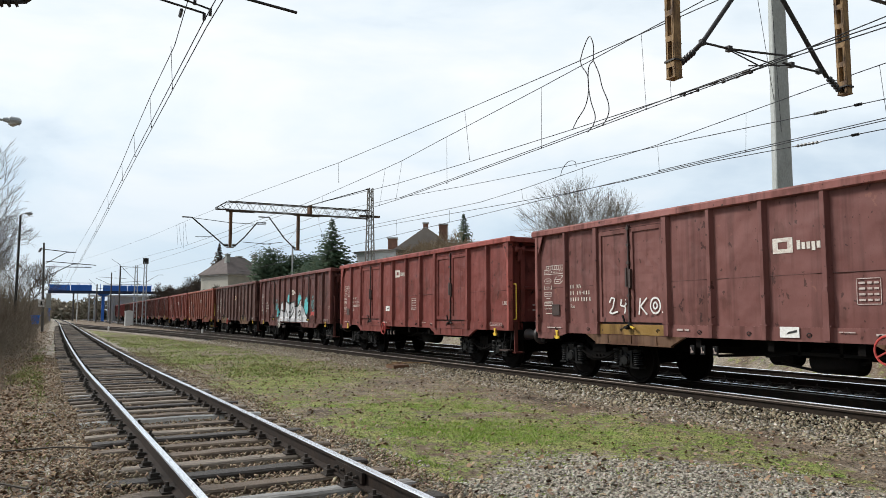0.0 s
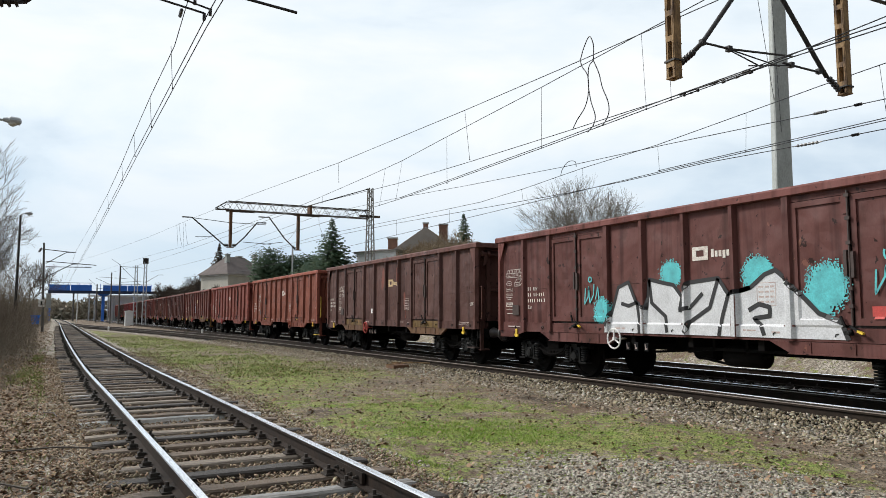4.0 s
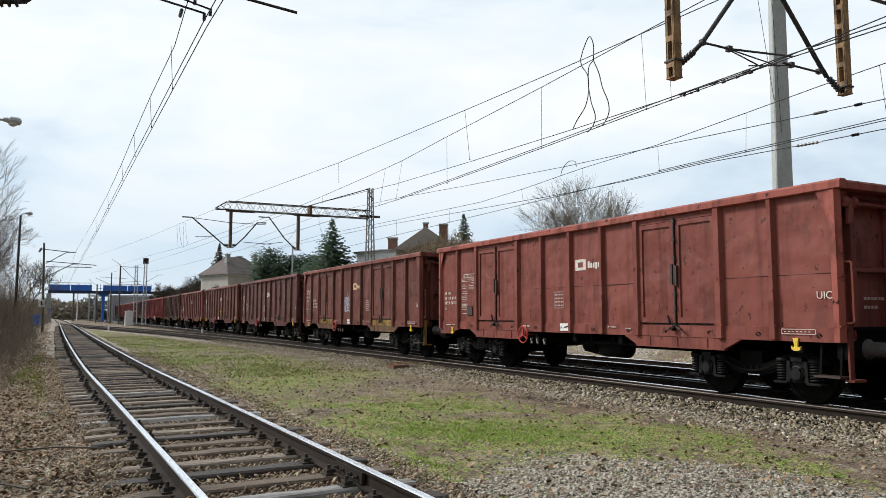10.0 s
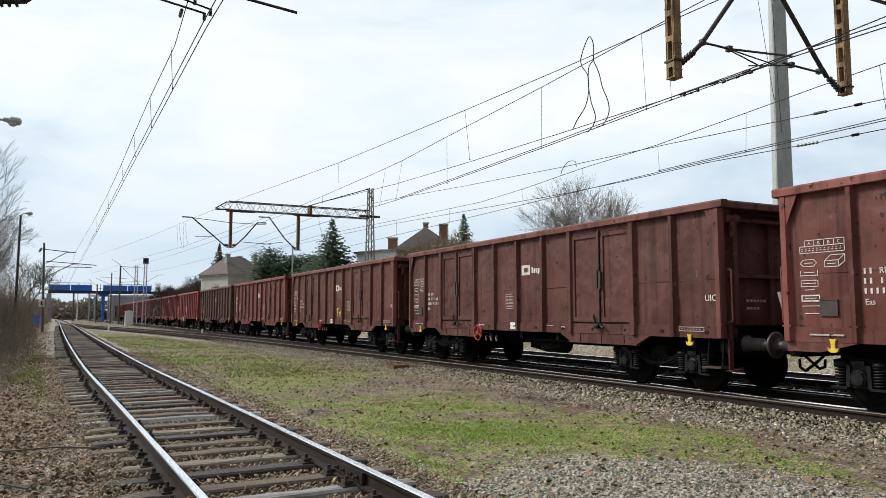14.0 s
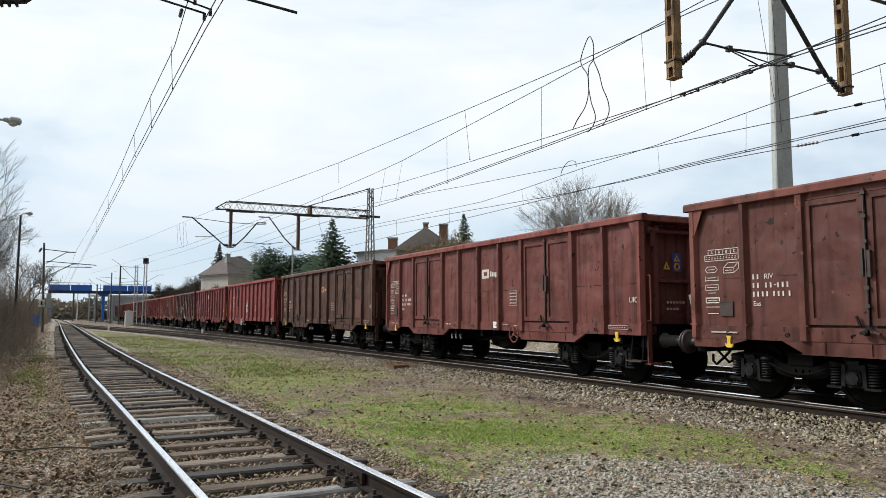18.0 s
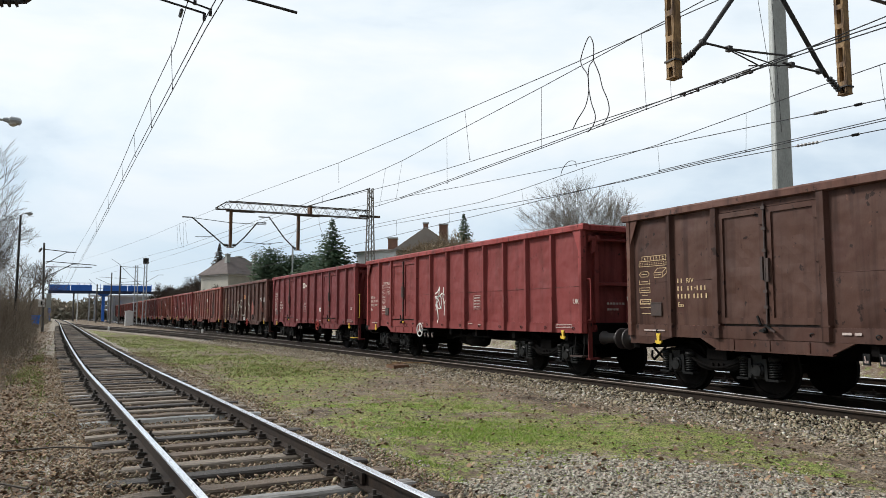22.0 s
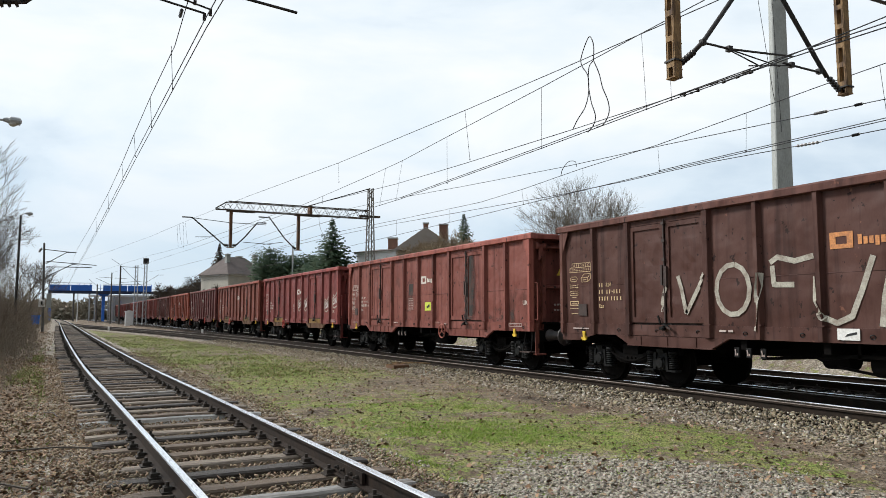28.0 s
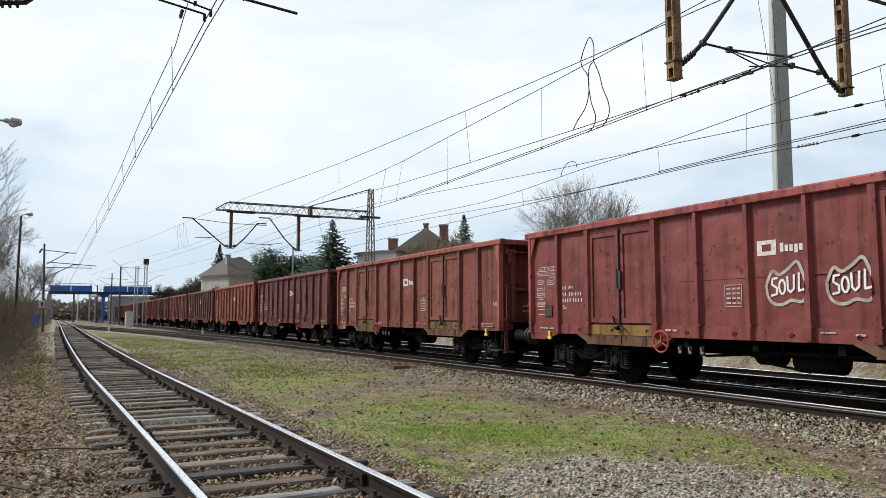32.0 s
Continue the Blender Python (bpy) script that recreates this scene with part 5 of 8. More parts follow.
PIECE = [(4.02, 1.02), (4.25, 1.5), (4.42, 1.92), (4.72, 2.02), (4.92, 1.62), (5.22, 1.5), (5.3, 2.05), (5.6, 1.98), (5.92, 1.92), (6.12, 1.7), (6.3, 1.95), (6.95, 2.0), (7.15, 1.72), (7.6, 1.82), (7.88, 2.02), (8.08, 2.08), (8.35, 1.85), (8.8, 1.4), (9.15, 1.28), (9.25, 1.02)]
PUFFS = [(3.95, 1.45, 0.3), (5.85, 2.12, 0.27), (7.75, 2.02, 0.32), (8.95, 1.8, 0.36), (8.75, 1.5, 0.3)]
fill(2, "graffiti_glow", "turquoise sprayed glow", lambda r, z: any((r - a) ** 2 + (z - b) ** 2 < (c * (0.95 + 0.45 * noise.noise((r * 55, z * 55, 1)))) ** 2 for a, b, c in PUFFS) and not inside(r, z, PIECE), 3.6, 9.4, 1.2, 2.5, M_TEAL, 0.017, 0.018)
fill(2, "graffiti_fill", "large silver-white graffiti lettering", lambda r, z: inside(r, z, PIECE), 3.9, 9.3, 1.02, 2.15, M_SILVER, 0.019)
strokes(2, "graffiti_outline", "black graffiti outlines", [
    PIECE[:5], PIECE[4:10], PIECE[9:14], PIECE[12:],
    [(5.3, 2.05), (5.35, 1.6), (5.7, 1.35), (5.75, 1.05)], [(6.12, 1.7), (6.05, 1.45), (6.3, 1.5), (6.6, 1.75)], [(6.95, 2.0), (6.75, 1.5), (6.3, 1.25), (6.2, 1.02)],
    [(7.55, 1.45), (7.75, 1.55), (7.95, 1.5), (7.95, 1.36), (7.65, 1.32), (7.8, 1.2), (7.85, 1.05)], [(4.5, 1.6), (4.72, 1.55), (4.95, 1.62)], [(4.95, 1.62), (5.0, 1.3), (5.02, 1.02)], [(7.15, 1.72), (7.0, 1.3), (6.95, 1.02)]], 0.075, M_INK, out=0.024)
strokes(2, "tag", "small turquoise tags on the doors", [
    [(3.4, 1.95), (3.36, 1.6), (3.48, 1.75), (3.5, 1.98), (3.54, 1.62), (3.66, 1.8), (3.68, 2.02)], [(3.72, 1.7), (3.8, 1.95), (3.84, 1.65)], arc(3.55, 2.12, 0.05, 0.05, 0, 360),
    [(9.68, 2.0), (9.66, 1.66), (9.8, 1.9), (9.82, 2.05), (9.84, 1.62), (9.98, 1.75), (9.92, 1.95), (10.08, 2.05), (10.06, 1.6)], arc(9.88, 2.22, 0.08, 0.1, 150, 390), [(9.85, 1.5), (10.05, 1.56)]], 0.03, M_TEAL)
fill(2, "repair_patch", "red primer patch on the door", lambda r, z: abs(z - 1.42 - 0.04 * noise.noise((r * 5, 0, 3))) < 0.08, 9.6, 10.25, 1.25, 1.6, M_RED, 0.016)

strokes(6, "scrawl", "pale blue looping scrawl", [
    arc(5.48, 1.75, 0.12, 0.27, 60, 420), arc(5.62, 1.78, 0.13, 0.3, 30, 390), [(5.5, 1.52), (5.62, 2.05), (5.7, 1.5), (5.74, 2.08), (5.8, 1.52), (5.86, 2.05), (5.9, 1.55), (6.02, 1.85), (5.9, 2.1), (5.82, 1.8)],
    [(5.45, 1.55), (5.6, 1.5), (5.78, 1.55), (5.95, 1.52), (6.08, 1.44)], [(5.5, 1.7), (5.7, 1.85), (5.95, 1.7)], arc(5.72, 2.2, 0.055, 0.065, 0, 360)], 0.022, M_BLUEPALE)
strokes(8, "scrawl", "two yellow painted letters", [[(6.5, 1.56), (6.62, 1.62), (6.78, 1.6)], [(6.62, 1.62), (6.6, 1.3)], [(6.56, 1.45), (6.72, 1.47)], [(6.8, 1.26), (6.84, 1.48), (6.92, 1.36), (7.0, 1.5), (7.03, 1.27)]], 0.035, M_YSPRAY)
strokes(11, "scrawl", "white sprayed signature", [
    [(5.4, 2.0), (5.55, 2.05), (5.7, 2.2), (5.62, 1.95), (5.48, 1.75), (5.4, 1.62)], [(5.42, 1.85), (5.6, 1.9), (5.85, 2.0), (6.0, 1.95)], arc(5.66, 1.75, 0.16, 0.2, 100, 440), [(5.52, 1.6), (5.58, 1.35), (5.6, 1.12)],
    [(5.95, 2.18), (5.9, 1.9), (5.98, 1.7), (6.12, 1.85)], [(5.95, 1.75), (6.0, 1.58), (5.98, 1.35)], [(5.44, 1.5), (5.5, 1.7), (5.62, 1.82), (5.72, 1.6)], [(5.8, 1.85), (5.78, 1.55)], [(6.05, 1.72), (6.15, 1.62)], [(5.36, 1.9), (5.5, 1.92), (5.62, 1.88)]], 0.04, M_SPRAY, (1, 0))
strokes(13, "scrawl", "large faded white sprayed letters across the side", [
    [(3.02, 1.43), (3.06, 1.65), (3.14, 1.9)], [(3.42, 2.08), (3.5, 1.85), (3.6, 1.4)], [(3.6, 1.4), (3.8, 1.7), (4.06, 2.1)],
    arc(4.62, 1.8, 0.34, 0.42, 80, 440), [(5.2, 2.05), (5.14, 1.6), (5.08, 1.12)], [(5.36, 2.2), (5.5, 2.28), (5.8, 2.2), (6.12, 2.26)], [(5.4, 2.15), (5.42, 1.85), (5.78, 1.84)],
    [(6.14, 1.95), (6.12, 1.6), (6.25, 1.34), (6.45, 1.26), (6.68, 1.36), (6.85, 1.75), (7.02, 2.2)], [(7.26, 2.05), (7.16, 1.65), (7.1, 1.22)],
    [(7.54, 2.5), (7.56, 2.2), (7.7, 1.98), (7.9, 1.9), (8.06, 2.05), (8.16, 2.36)]], 0.085, M_FADED)
fill(13, "repair_patch", "red repainted patch on the door", lambda r, z: z < 1.9 + 0.25 * math.sin((r - 8.5) * 3.2), 8.55, 9.25, 1.35, 2.2, mat("dull_red_patch", (0.27, 0.065, 0.05), 0.7, col2=(0.15, 0.05, 0.04), scale=4, amount=0.7), 0.012)
strokes(13, "tag", "small white and blue sprayed tag", [[(10.75, 2.12), (10.72, 2.27), (10.84, 2.30), (10.86, 2.12)], [(10.98, 2.12), (11.0, 2.30), (11.12, 2.24), (11.0, 2.18), (11.14, 2.12)], [(11.24, 2.28), (11.36, 2.30), (11.3, 2.12)], arc(11.62, 2.2, 0.1, 0.12, 0, 360)], 0.035, M_SPRAY)
fill(13, "repair_patch", "worn red patch under the tag", lambda r, z: noise.noise((r * 2.2, z * 2.2, 9)) > -0.12, 10.75, 11.55, 1.5, 2.1, mat("worn_red_patch", (0.2, 0.06, 0.045), 0.7, col2=(0.12, 0.05, 0.04), scale=4, amount=0.7), 0.0165)
fill(10, "repair_patch", "rust-red repainted lower panel", lambda r, z: True, 10.55, 11.35, 1.24, 1.97, mat("rust_red_patch", (0.125, 0.036, 0.028), 0.75, col2=(0.09, 0.032, 0.024), scale=3, amount=0.6), 0.017)
fill(3, "rust_patch", "bright rust streaks", lambda r, z: noise.noise((r * 1.6, z * 0.7, 5)) > 0.4, 4.3, 8.2, 1.25, 3.1, mat("fresh_rust", (0.2, 0.06, 0.042), 0.8, col2=(0.13, 0.05, 0.04), scale=5, amount=0.7), 0.0165, 0.05)
fill(14, "soot_smear", "black sooty smear on the door", lambda r, z: 0.55 + 0.9 * noise.noise((r * 70, z * 45, 4)) + 0.5 * noise.noise((r * 7, z * 2.5, 2)) > (abs(r - 9.5 - 0.1 * noise.noise((z * 2, 0, 1))) / 0.34) ** 1.3 + 0.6 * max(0, z - 2.4), 9.2, 10.1, 1.25, 3.05, M_SOOTY, 0.012, 0.016)
fill(14, "soot_smear", "dark stains low on the side", lambda r, z: 0.9 * noise.noise((r * 70, z * 60, 7)) + 0.9 * noise.noise((r * 4, z * 5, 4)) > 0.2 + 2.2 * abs(z - 1.3), 10.5, 12.0, 1.2, 1.6, M_SOOTY, 0.017, 0.016)
part("hazard_label", paint_bars([(6.8, 7.22, 1.5, 1.76)]), M_LIME, WAGONS[14], "lime yellow hazard label")
part("hazard_print", Shape().prism([(side_skin(6.9, 1.6) - 0.022, along(6.94), 1.56), (side_skin(6.9, 1.6) - 0.022, along(7.14), 1.62), (side_skin(6.9, 1.6) - 0.022, along(7.12), 1.7), (side_skin(6.9, 1.6) - 0.022, along(6.94), 1.62)], (-0.002, 0, 0)), M_INK, WAGONS[14])
part("dark_patch", paint_bars([(5.58, 5.92, 2.0, 2.36)], 0.004), M_SOOTY, WAGONS[14], "dark square where a plate was")
BLOB = [(0.0, 0.3), (0.12, 0.5), (0.25, 0.44), (0.42, 0.52), (0.58, 0.62), (0.68, 0.45), (0.74, 0.2), (0.66, 0.04), (0.46, 0.06), (0.3, 0.0), (0.12, 0.02), (0.02, 0.14), (0.0, 0.3)]
SOFT_BLOB = [(p.x, p.y) for p in rounded([(a, b, 0) for a, b in BLOB], 4)]
for r0, z0, q in ((6.54, 1.55, 0.95), (7.57, 1.55, 0.95), (10.6, 1.5, 1.05), (11.64, 1.66, 1.1)):
    L = [[(a * q + r0, b * 1.05 + z0) for a, b in SOFT_BLOB]]
    strokes(15, "scrawl", "white outlined bubble tag", L, 0.05, M_FADED)
    x, z = r0 + 0.08, z0 + 0.14
    w_ = 1.12 * q
    word = [[(0.12, 0.25), (0.03, 0.24), (0.02, 0.16), (0.1, 0.11), (0.1, 0.02), (0.0, 0.0)], arc(0.19, 0.12, 0.05, 0.1, 0, 360, 10),
            [(0.28, 0.27), (0.285, 0.08), (0.33, 0.04), (0.38, 0.09), (0.39, 0.29)], [(0.47, 0.31), (0.46, 0.06), (0.57, 0.08)]]
    strokes(15, "scrawl_letters", "small painted word in the bubble", [[(x + a * w_, z + b * 1.1) for a, b in p] for p in word], 0.036, M_SPRAY)

# warning signs and lettering rows on the end walls
M_BLUESIGN = mat("blue_sign", (0.03, 0.07, 0.32), 0.5, amount=0.3)
M_ORANGE = mat("orange_sign", (0.7, 0.3, 0.04), 0.5, amount=0.3)


def end_sign(k, x, z, big):
    y = -HALF + 0.165
    part("warning_triangle", Shape().prism([(x - big, y, z), (x + big, y, z), (x, y, z + big * 1.75)], (0, -0.004, 0)), M_YELLOW, WAGONS[k], "yellow warning triangle")
    part("warning_mark", Shape().prism([(x - big * 0.25, y - 0.005, z + big * 0.3), (x + big * 0.25, y - 0.005, z + big * 0.3), (x + big * 0.1, y - 0.005, z + big * 1.1), (x - big * 0.1, y - 0.005, z + big * 1.1)], (0, -0.003, 0)), M_INK, WAGONS[k])


for k, x, z, big in ((3, -0.4, 2.45, 0.1), (12, -0.42, 1.72, 0.09), (14, -0.37, 2.34, 0.16), (16, -0.4, 1.62, 0.1), (17, -0.4, 1.62, 0.1), (9, -0.6, 2.28, 0.09)):
    end_sign(k, x, z, big)
for k, x, z in ((2, -0.52, 1.62), (6, -0.12, 2.3), (9, -0.32, 2.26), (15, -0.52, 1.6)):
    y = -HALF + 0.171
    part("sign_plate", Shape().box(x - 0.11, x + 0.11, y - 0.004, y, z - 0.02, z + 0.36), M_BLUESIGN, WAGONS[k], "small blue sign plate")
    end_sign(k, x, z + 0.19, 0.075)
    part("round_mark", Shape().ring((x, y - 0.008, z + 0.08), (0, 1, 0), 0.06, 0.02, 14, 4), M_ORANGE, WAGONS[k], "orange ring")
part("sign_plate", Shape().box(-0.5, -0.34, -HALF + 0.166, -HALF + 0.17, 2.42, 2.52), M_YELLOW, WAGONS[6], "small yellow sticker")
END_ROWS = Shape()
for q, (x0, n_) in enumerate(((-0.62, 6), (-0.62, 4))):
    for j in range(n_):
        END_ROWS.box(x0 + 0.085 * j, x0 + 0.06 + 0.085 * j, -HALF + 0.166, -HALF + 0.17, 1.6 - 0.13 * q, 1.645 - 0.13 * q)
END_ROWS = END_ROWS.mesh("end_marking", M_DECAL)
for k in range(1, 17):
    ob = new("end_marking", END_ROWS)
    ob.parent = WAGONS[k]

# ---- overhead line ----
def lattice(shape, a, b, w, d, n, bar=0.04, side=(0, 1, 0), taper=1.0):
    """A four-chord lattice girder from a to b, w by d across."""
    a, b = Vector(a), Vector(b)
    ax = (b - a).normalized()
    s = Vector(side).normalized()
    t = ax.cross(s).normalized()

    def corner(k, f):
        q = 1 + (taper - 1) * f
        return a.lerp(b, f) + s * (w / 2 * q * (1 if k in (0, 3) else -1)) + t * (d / 2 * q * (1 if k < 2 else -1))

    for k in range(4):
        shape.bar(corner(k, 0), corner(k, 1), bar * 1.35, bar * 1.35)
    for j in range(n):
        f0, f1 = j / n, (j + 1) / n
        for k in range(4):
            k2 = (k + 1) % 4
            p, q = (corner(k, f0), corner(k2, f1)) if j % 2 else (corner(k2, f0), corner(k, f1))
            shape.bar(p, q, bar * 0.8, bar * 0.5)
    return shape


def hanging_post(name, x, y, z0, z1, mats, parent, w=0.17, n=6):
    """A post of two channels joined by batten plates, hung from a girder."""
    s = Shape()
    for q in (-1, 1):
        s.box(x - w / 2, x + w / 2, y + q * 0.09 - 0.012, y + q * 0.09 + 0.012, z0, z1)
        for e in (-1, 1):
            s.box(x + e * (w / 2 - 0.012), x + e * w / 2, y + min(q * 0.09, q * 0.05), y + max(q * 0.09, q * 0.05), z0, z1)
    for k in range(n):
        z = z0 + (z1 - z0) * (k + 0.5) / n
        for e in (-1, 1):
            s.box(x + e * (w / 2 + 0.004) - 0.004, x + e * (w / 2 + 0.004) + 0.004, y - 0.09, y + 0.09, z - 0.05, z + 0.05)
            s.bar((x + e * w / 2, y - 0.1, z - 0.1), (x + e * w / 2, y + 0.1, z + 0.1), 0.02, 0.02)
    s.box(x - w / 2 - 0.008, x + w / 2 + 0.008, y - 0.11, y + 0.11, z0 - 0.015, z0 + 0.008)
    return part(name, s, mats, parent, "rust-streaked hanging post")


def insulator(shape, a, b, r=0.06, n=5, slot=0):
    a, b = Vector(a), Vector(b)
    prof = [(0, r * 0.4)]
    for k in range(n):
        f = 0.08 + 0.84 * k / n
        prof += [(f, r * 0.45), (f + 0.02, r), (f + 0.42 / n, r * 0.9), (f + 0.45 / n, r * 0.45)]
    prof.append((1, r * 0.4))
    return shape.lathe(a, b, prof, 10, slot)


def arm(parent, pts, r, name="arm_tube", mats=None):
    return part(name, Shape().tube(pts, r, 8), mats or M_STEELDK, parent, smooth=True)


# near girder: its posts hang into view
GY = 9.4
g = thing("catenary_portal", "rusty lattice portal carrying overhead wires across the tracks", "catenary portal")
part("girder", lattice(Shape(), (8.2, GY, 8.75), (18.9, GY, 8.75), 0.5, 0.55, 22), M_PORTAL, g)
part("mast", lattice(Shape(), (18.9, GY, 0.6), (18.9, GY, 10.4), 0.75, 0.6, 16, 0.05, taper=0.45), M_MASTGREY, g)
hanging_post("hanging_post", 9.36, GY, 5.70, 8.5, M_RUST, g)
hanging_post("hanging_post", 14.06, GY, 6.06, 8.5, M_RUST, g)
for p, q in (((9.5, GY, 5.98), (9.9, GY, 6.3)), ((13.9, GY, 6.1), (13.5, GY, 6.36))):
    part("insulator", insulator(Shape(), p, q, 0.065), M_INSUL, g, "dark ribbed insulator", smooth=True)
for x, z in ((9.36, 6.0), (14.06, 6.2)):
    part("clamp", Shape().box(x - 0.115, x + 0.115, GY - 0.125, GY + 0.125, z - 0.015, z + 0.015).box(x - 0.02, x + 0.17, GY - 0.035, GY + 0.035, z - 0.045, z + 0.045), M_STEELDK, g)
arm(g, [(9.85, GY, 6.27), (10.07, GY, 6.47), (10.86, GY, 7.43), (11.5, GY, 8.2)], 0.045)
arm(g, [(13.5, GY, 6.34), (13.29, GY, 6.56), (12.28, GY, 7.71), (11.8, GY, 8.26)], 0.045)
arm(g, [(9.95, GY, 7.6), (11.5, GY, 8.2)], 0.03)
arm(g, [(10.05, GY, 6.47), (10.74, GY, 6.46), (12.5, GY, 6.60)], 0.022, "steady_tube")
arm(g, [(13.28, GY, 6.40), (12.44, GY, 6.42), (12.2, GY, 6.43)], 0.022, "steady_tube")
arm(g, [(10.74, GY, 6.44), (11.64, GY, 6.24)], 0.013, "steady_arm")
arm(g, [(10.8, GY, 6.45), (12.1, GY, 6.34)], 0.013, "steady_arm")
arm(g, [(12.5, GY, 6.42), (11.25, GY, 6.22)], 0.013, "steady_arm")
for p in ((10.07, 6.47), (10.74, 6.46), (13.27, 6.42), (12.44, 6.42)):
    part("clamp", Shape().box(p[0] - 0.05, p[0] + 0.05, GY - 0.045, GY + 0.045, p[1] - 0.05, p[1] + 0.05), M_STEELDK, g)

# far girder, seen whole
FY = 48.0
g = thing("catenary_portal", "grey-brown lattice half portal with two hanging posts", "catenary portal")
part("girder", lattice(Shape(), (8.9, FY, 8.5), (18.5, FY, 8.5), 0.5, 0.55, 26, 0.042), M_PORTAL, g)
part("girder_nose", lattice(Shape(), (8.9, FY, 8.5), (8.15, FY, 8.26), 0.5, 0.5, 2, 0.042, taper=0.15), M_PORTAL, g)
part("girder_joint", Shape().box(14.24, 14.42, FY - 0.27, FY + 0.27, 8.2, 8.88), M_RUSTDK, g)
part("mast", lattice(Shape(), (18.7, FY, 0.5), (18.7, FY, 10.4), 0.78, 0.62, 20, 0.048, taper=0.4), M_MASTGREY, g)
part("bracket", Shape().box(17.9, 19.4, FY - 0.12, FY + 0.12, 8.32, 8.46), M_PORTAL, g)
for x, z in ((9.12, 5.84), (13.55, 5.84)):
    part("hanging_post", Shape().box(x - 0.085, x + 0.085, FY - 0.12, FY - 0.09, z, 8.25).box(x - 0.085, x - 0.06, FY - 0.09, FY + 0.12, z, 8.25).box(x + 0.06, x + 0.085, FY - 0.09, FY + 0.12, z, 8.25).box(x - 0.22, x + 0.22, FY - 0.15, FY + 0.15, z - 0.04, z), M_RUSTDK, g, "rust-brown hanging post")
    part("knee", Shape().box(x - 0.3, x + 1.5, FY - 0.08, FY + 0.08, 8.12, 8.24), M_PORTAL, g)
for pts in (((8.8, 5.9), (8.2, 6.4), (6.74, 7.62), (6.14, 7.62)), ((9.4, 5.9), (10.0, 6.5), (10.81, 7.5), (11.4, 7.52)), ((13.28, 5.95), (12.6, 6.6), (11.6, 7.9), (10.9, 7.9))):
    arm(g, [(a, FY, b) for a, b in pts], 0.042)
for pts in (((7.98, 6.45), (6.95, 6.4)), ((9.93, 6.2), (11.76, 6.12)), ((12.51, 6.3), (11.2, 6.1)), ((6.74, 7.6), (9.0, 7.42), (11.4, 7.4))):
    arm(g, [(a, FY, b) for a, b in pts], 0.02, "steady_tube")
for p, q in (((9.0, FY, 5.95), (8.7, FY, 5.95)), ((9.25, FY, 5.95), (9.5, FY, 5.98)), ((13.4, FY, 5.9), (13.15, FY, 6.05))):
    part("insulator", insulator(Shape(), p, q, 0.1), M_INSUL, g, smooth=True)

# concrete mast behind the train
c = thing("concrete_mast", "tall tapered grey concrete mast behind the train", "mast")
mast_turn = radians(34)
mast_v = []
for cx, cy, cz, a, d in ((18.86, 14.75, 0.3, 0.27, 0.22), (18.68, 14.5, 12.6, 0.19, 0.15)):
    for u, v in ((-a, -d + 0.03), (-a + 0.03, -d), (a - 0.03, -d), (a, -d + 0.03), (a, d), (-a, d)):
        mast_v.append((cx + u * math.cos(mast_turn) + v * math.sin(mast_turn), cy - u * math.sin(mast_turn) + v * math.cos(mast_turn), cz))
part("shaft", Shape().add(mast_v, [(k, (k + 1) % 6, 6 + (k + 1) % 6, 6 + k) for k in range(6)] + [(6, 7, 8, 9, 10, 11)]), M_CONC, c)
part("cap", Shape().lathe((18.6, 14.5, 12.6), (18.6, 14.5, 12.75), [(0, 0.25), (1, 0.2)], 12), M_CONC, c)
part("guy_wire", Shape().tube([(17.2, 14.2, 12.2), (18.52, 14.6, 7.8)], 0.008, 4).tube([(18.0, 14.2, 12.2), (18.75, 14.55, 5.9)], 0.008, 4), M_WIRE, c)


def wire(pts, r=0.011, parent=None, name="wire"):
    return part(name, Shape().tube(pts, r, 5, cap=False), M_WIRE, parent)


def hangers(parent, pairs, r=0.0055):
    for a, b in pairs:
        ob = part("dropper", Shape().tube([a, b], r, 4).box(b[0] - 0.011, b[0] + 0.011, b[1] - 0.018, b[1] + 0.018, b[2] - 0.012, b[2] + 0.022), M_WIRE, parent)


oh = thing("overhead_line", "sagging contact and carrier wires above the running line", "overhead wires")
wire([(1.67, 165, 12.24), (5.35, 130, 11.57), (8.24, 92, 10.61), (8.99, 64, 9.54), (9.16, 52, 8.94), (9.37, 44, 8.6), (10.1, 29.7, 8.02), (10.74, 19.6, 7.86), (11.1, 14.26, 7.83), (11.1, 12.19, 7.76), (11.1, 9.4, 7.66), (11.1, 0, 7.7), (11.1, -15, 8.0)], parent=oh)
wire([(3.71, 160, 9.43), (6.94, 120, 9.01), (8.4, 95, 8.57), (9.19, 72, 7.77), (9.33, 60, 7.43), (9.58, 52, 7.27), (11.4, 39.08, 7.6), (11.4, 29.12, 7.52), (11.4, 25.93, 7.52), (11.4, 22.13, 7.64), (11.4, 16.41, 7.79), (11.4, 12.52, 7.93), (11.4, 9.4, 8.02), (11.4, -15, 8.8)], parent=oh)
wire([(7.27, 150, 9.35), (9.31, 105, 8.4), (10.2, 72, 7.7), (10.33, 56, 7.33), (10.27, 48, 7.2), (11.4, 38.22, 7.40), (11.4, 26.54, 6.70), (11.4, 20.91, 6.48), (11.4, 14.87, 6.29), (11.4, 11.69, 6.21), (11.4, 9.3, 6.17), (11.4, 6.87, 6.27), (11.4, -12, 6.6)], parent=oh)
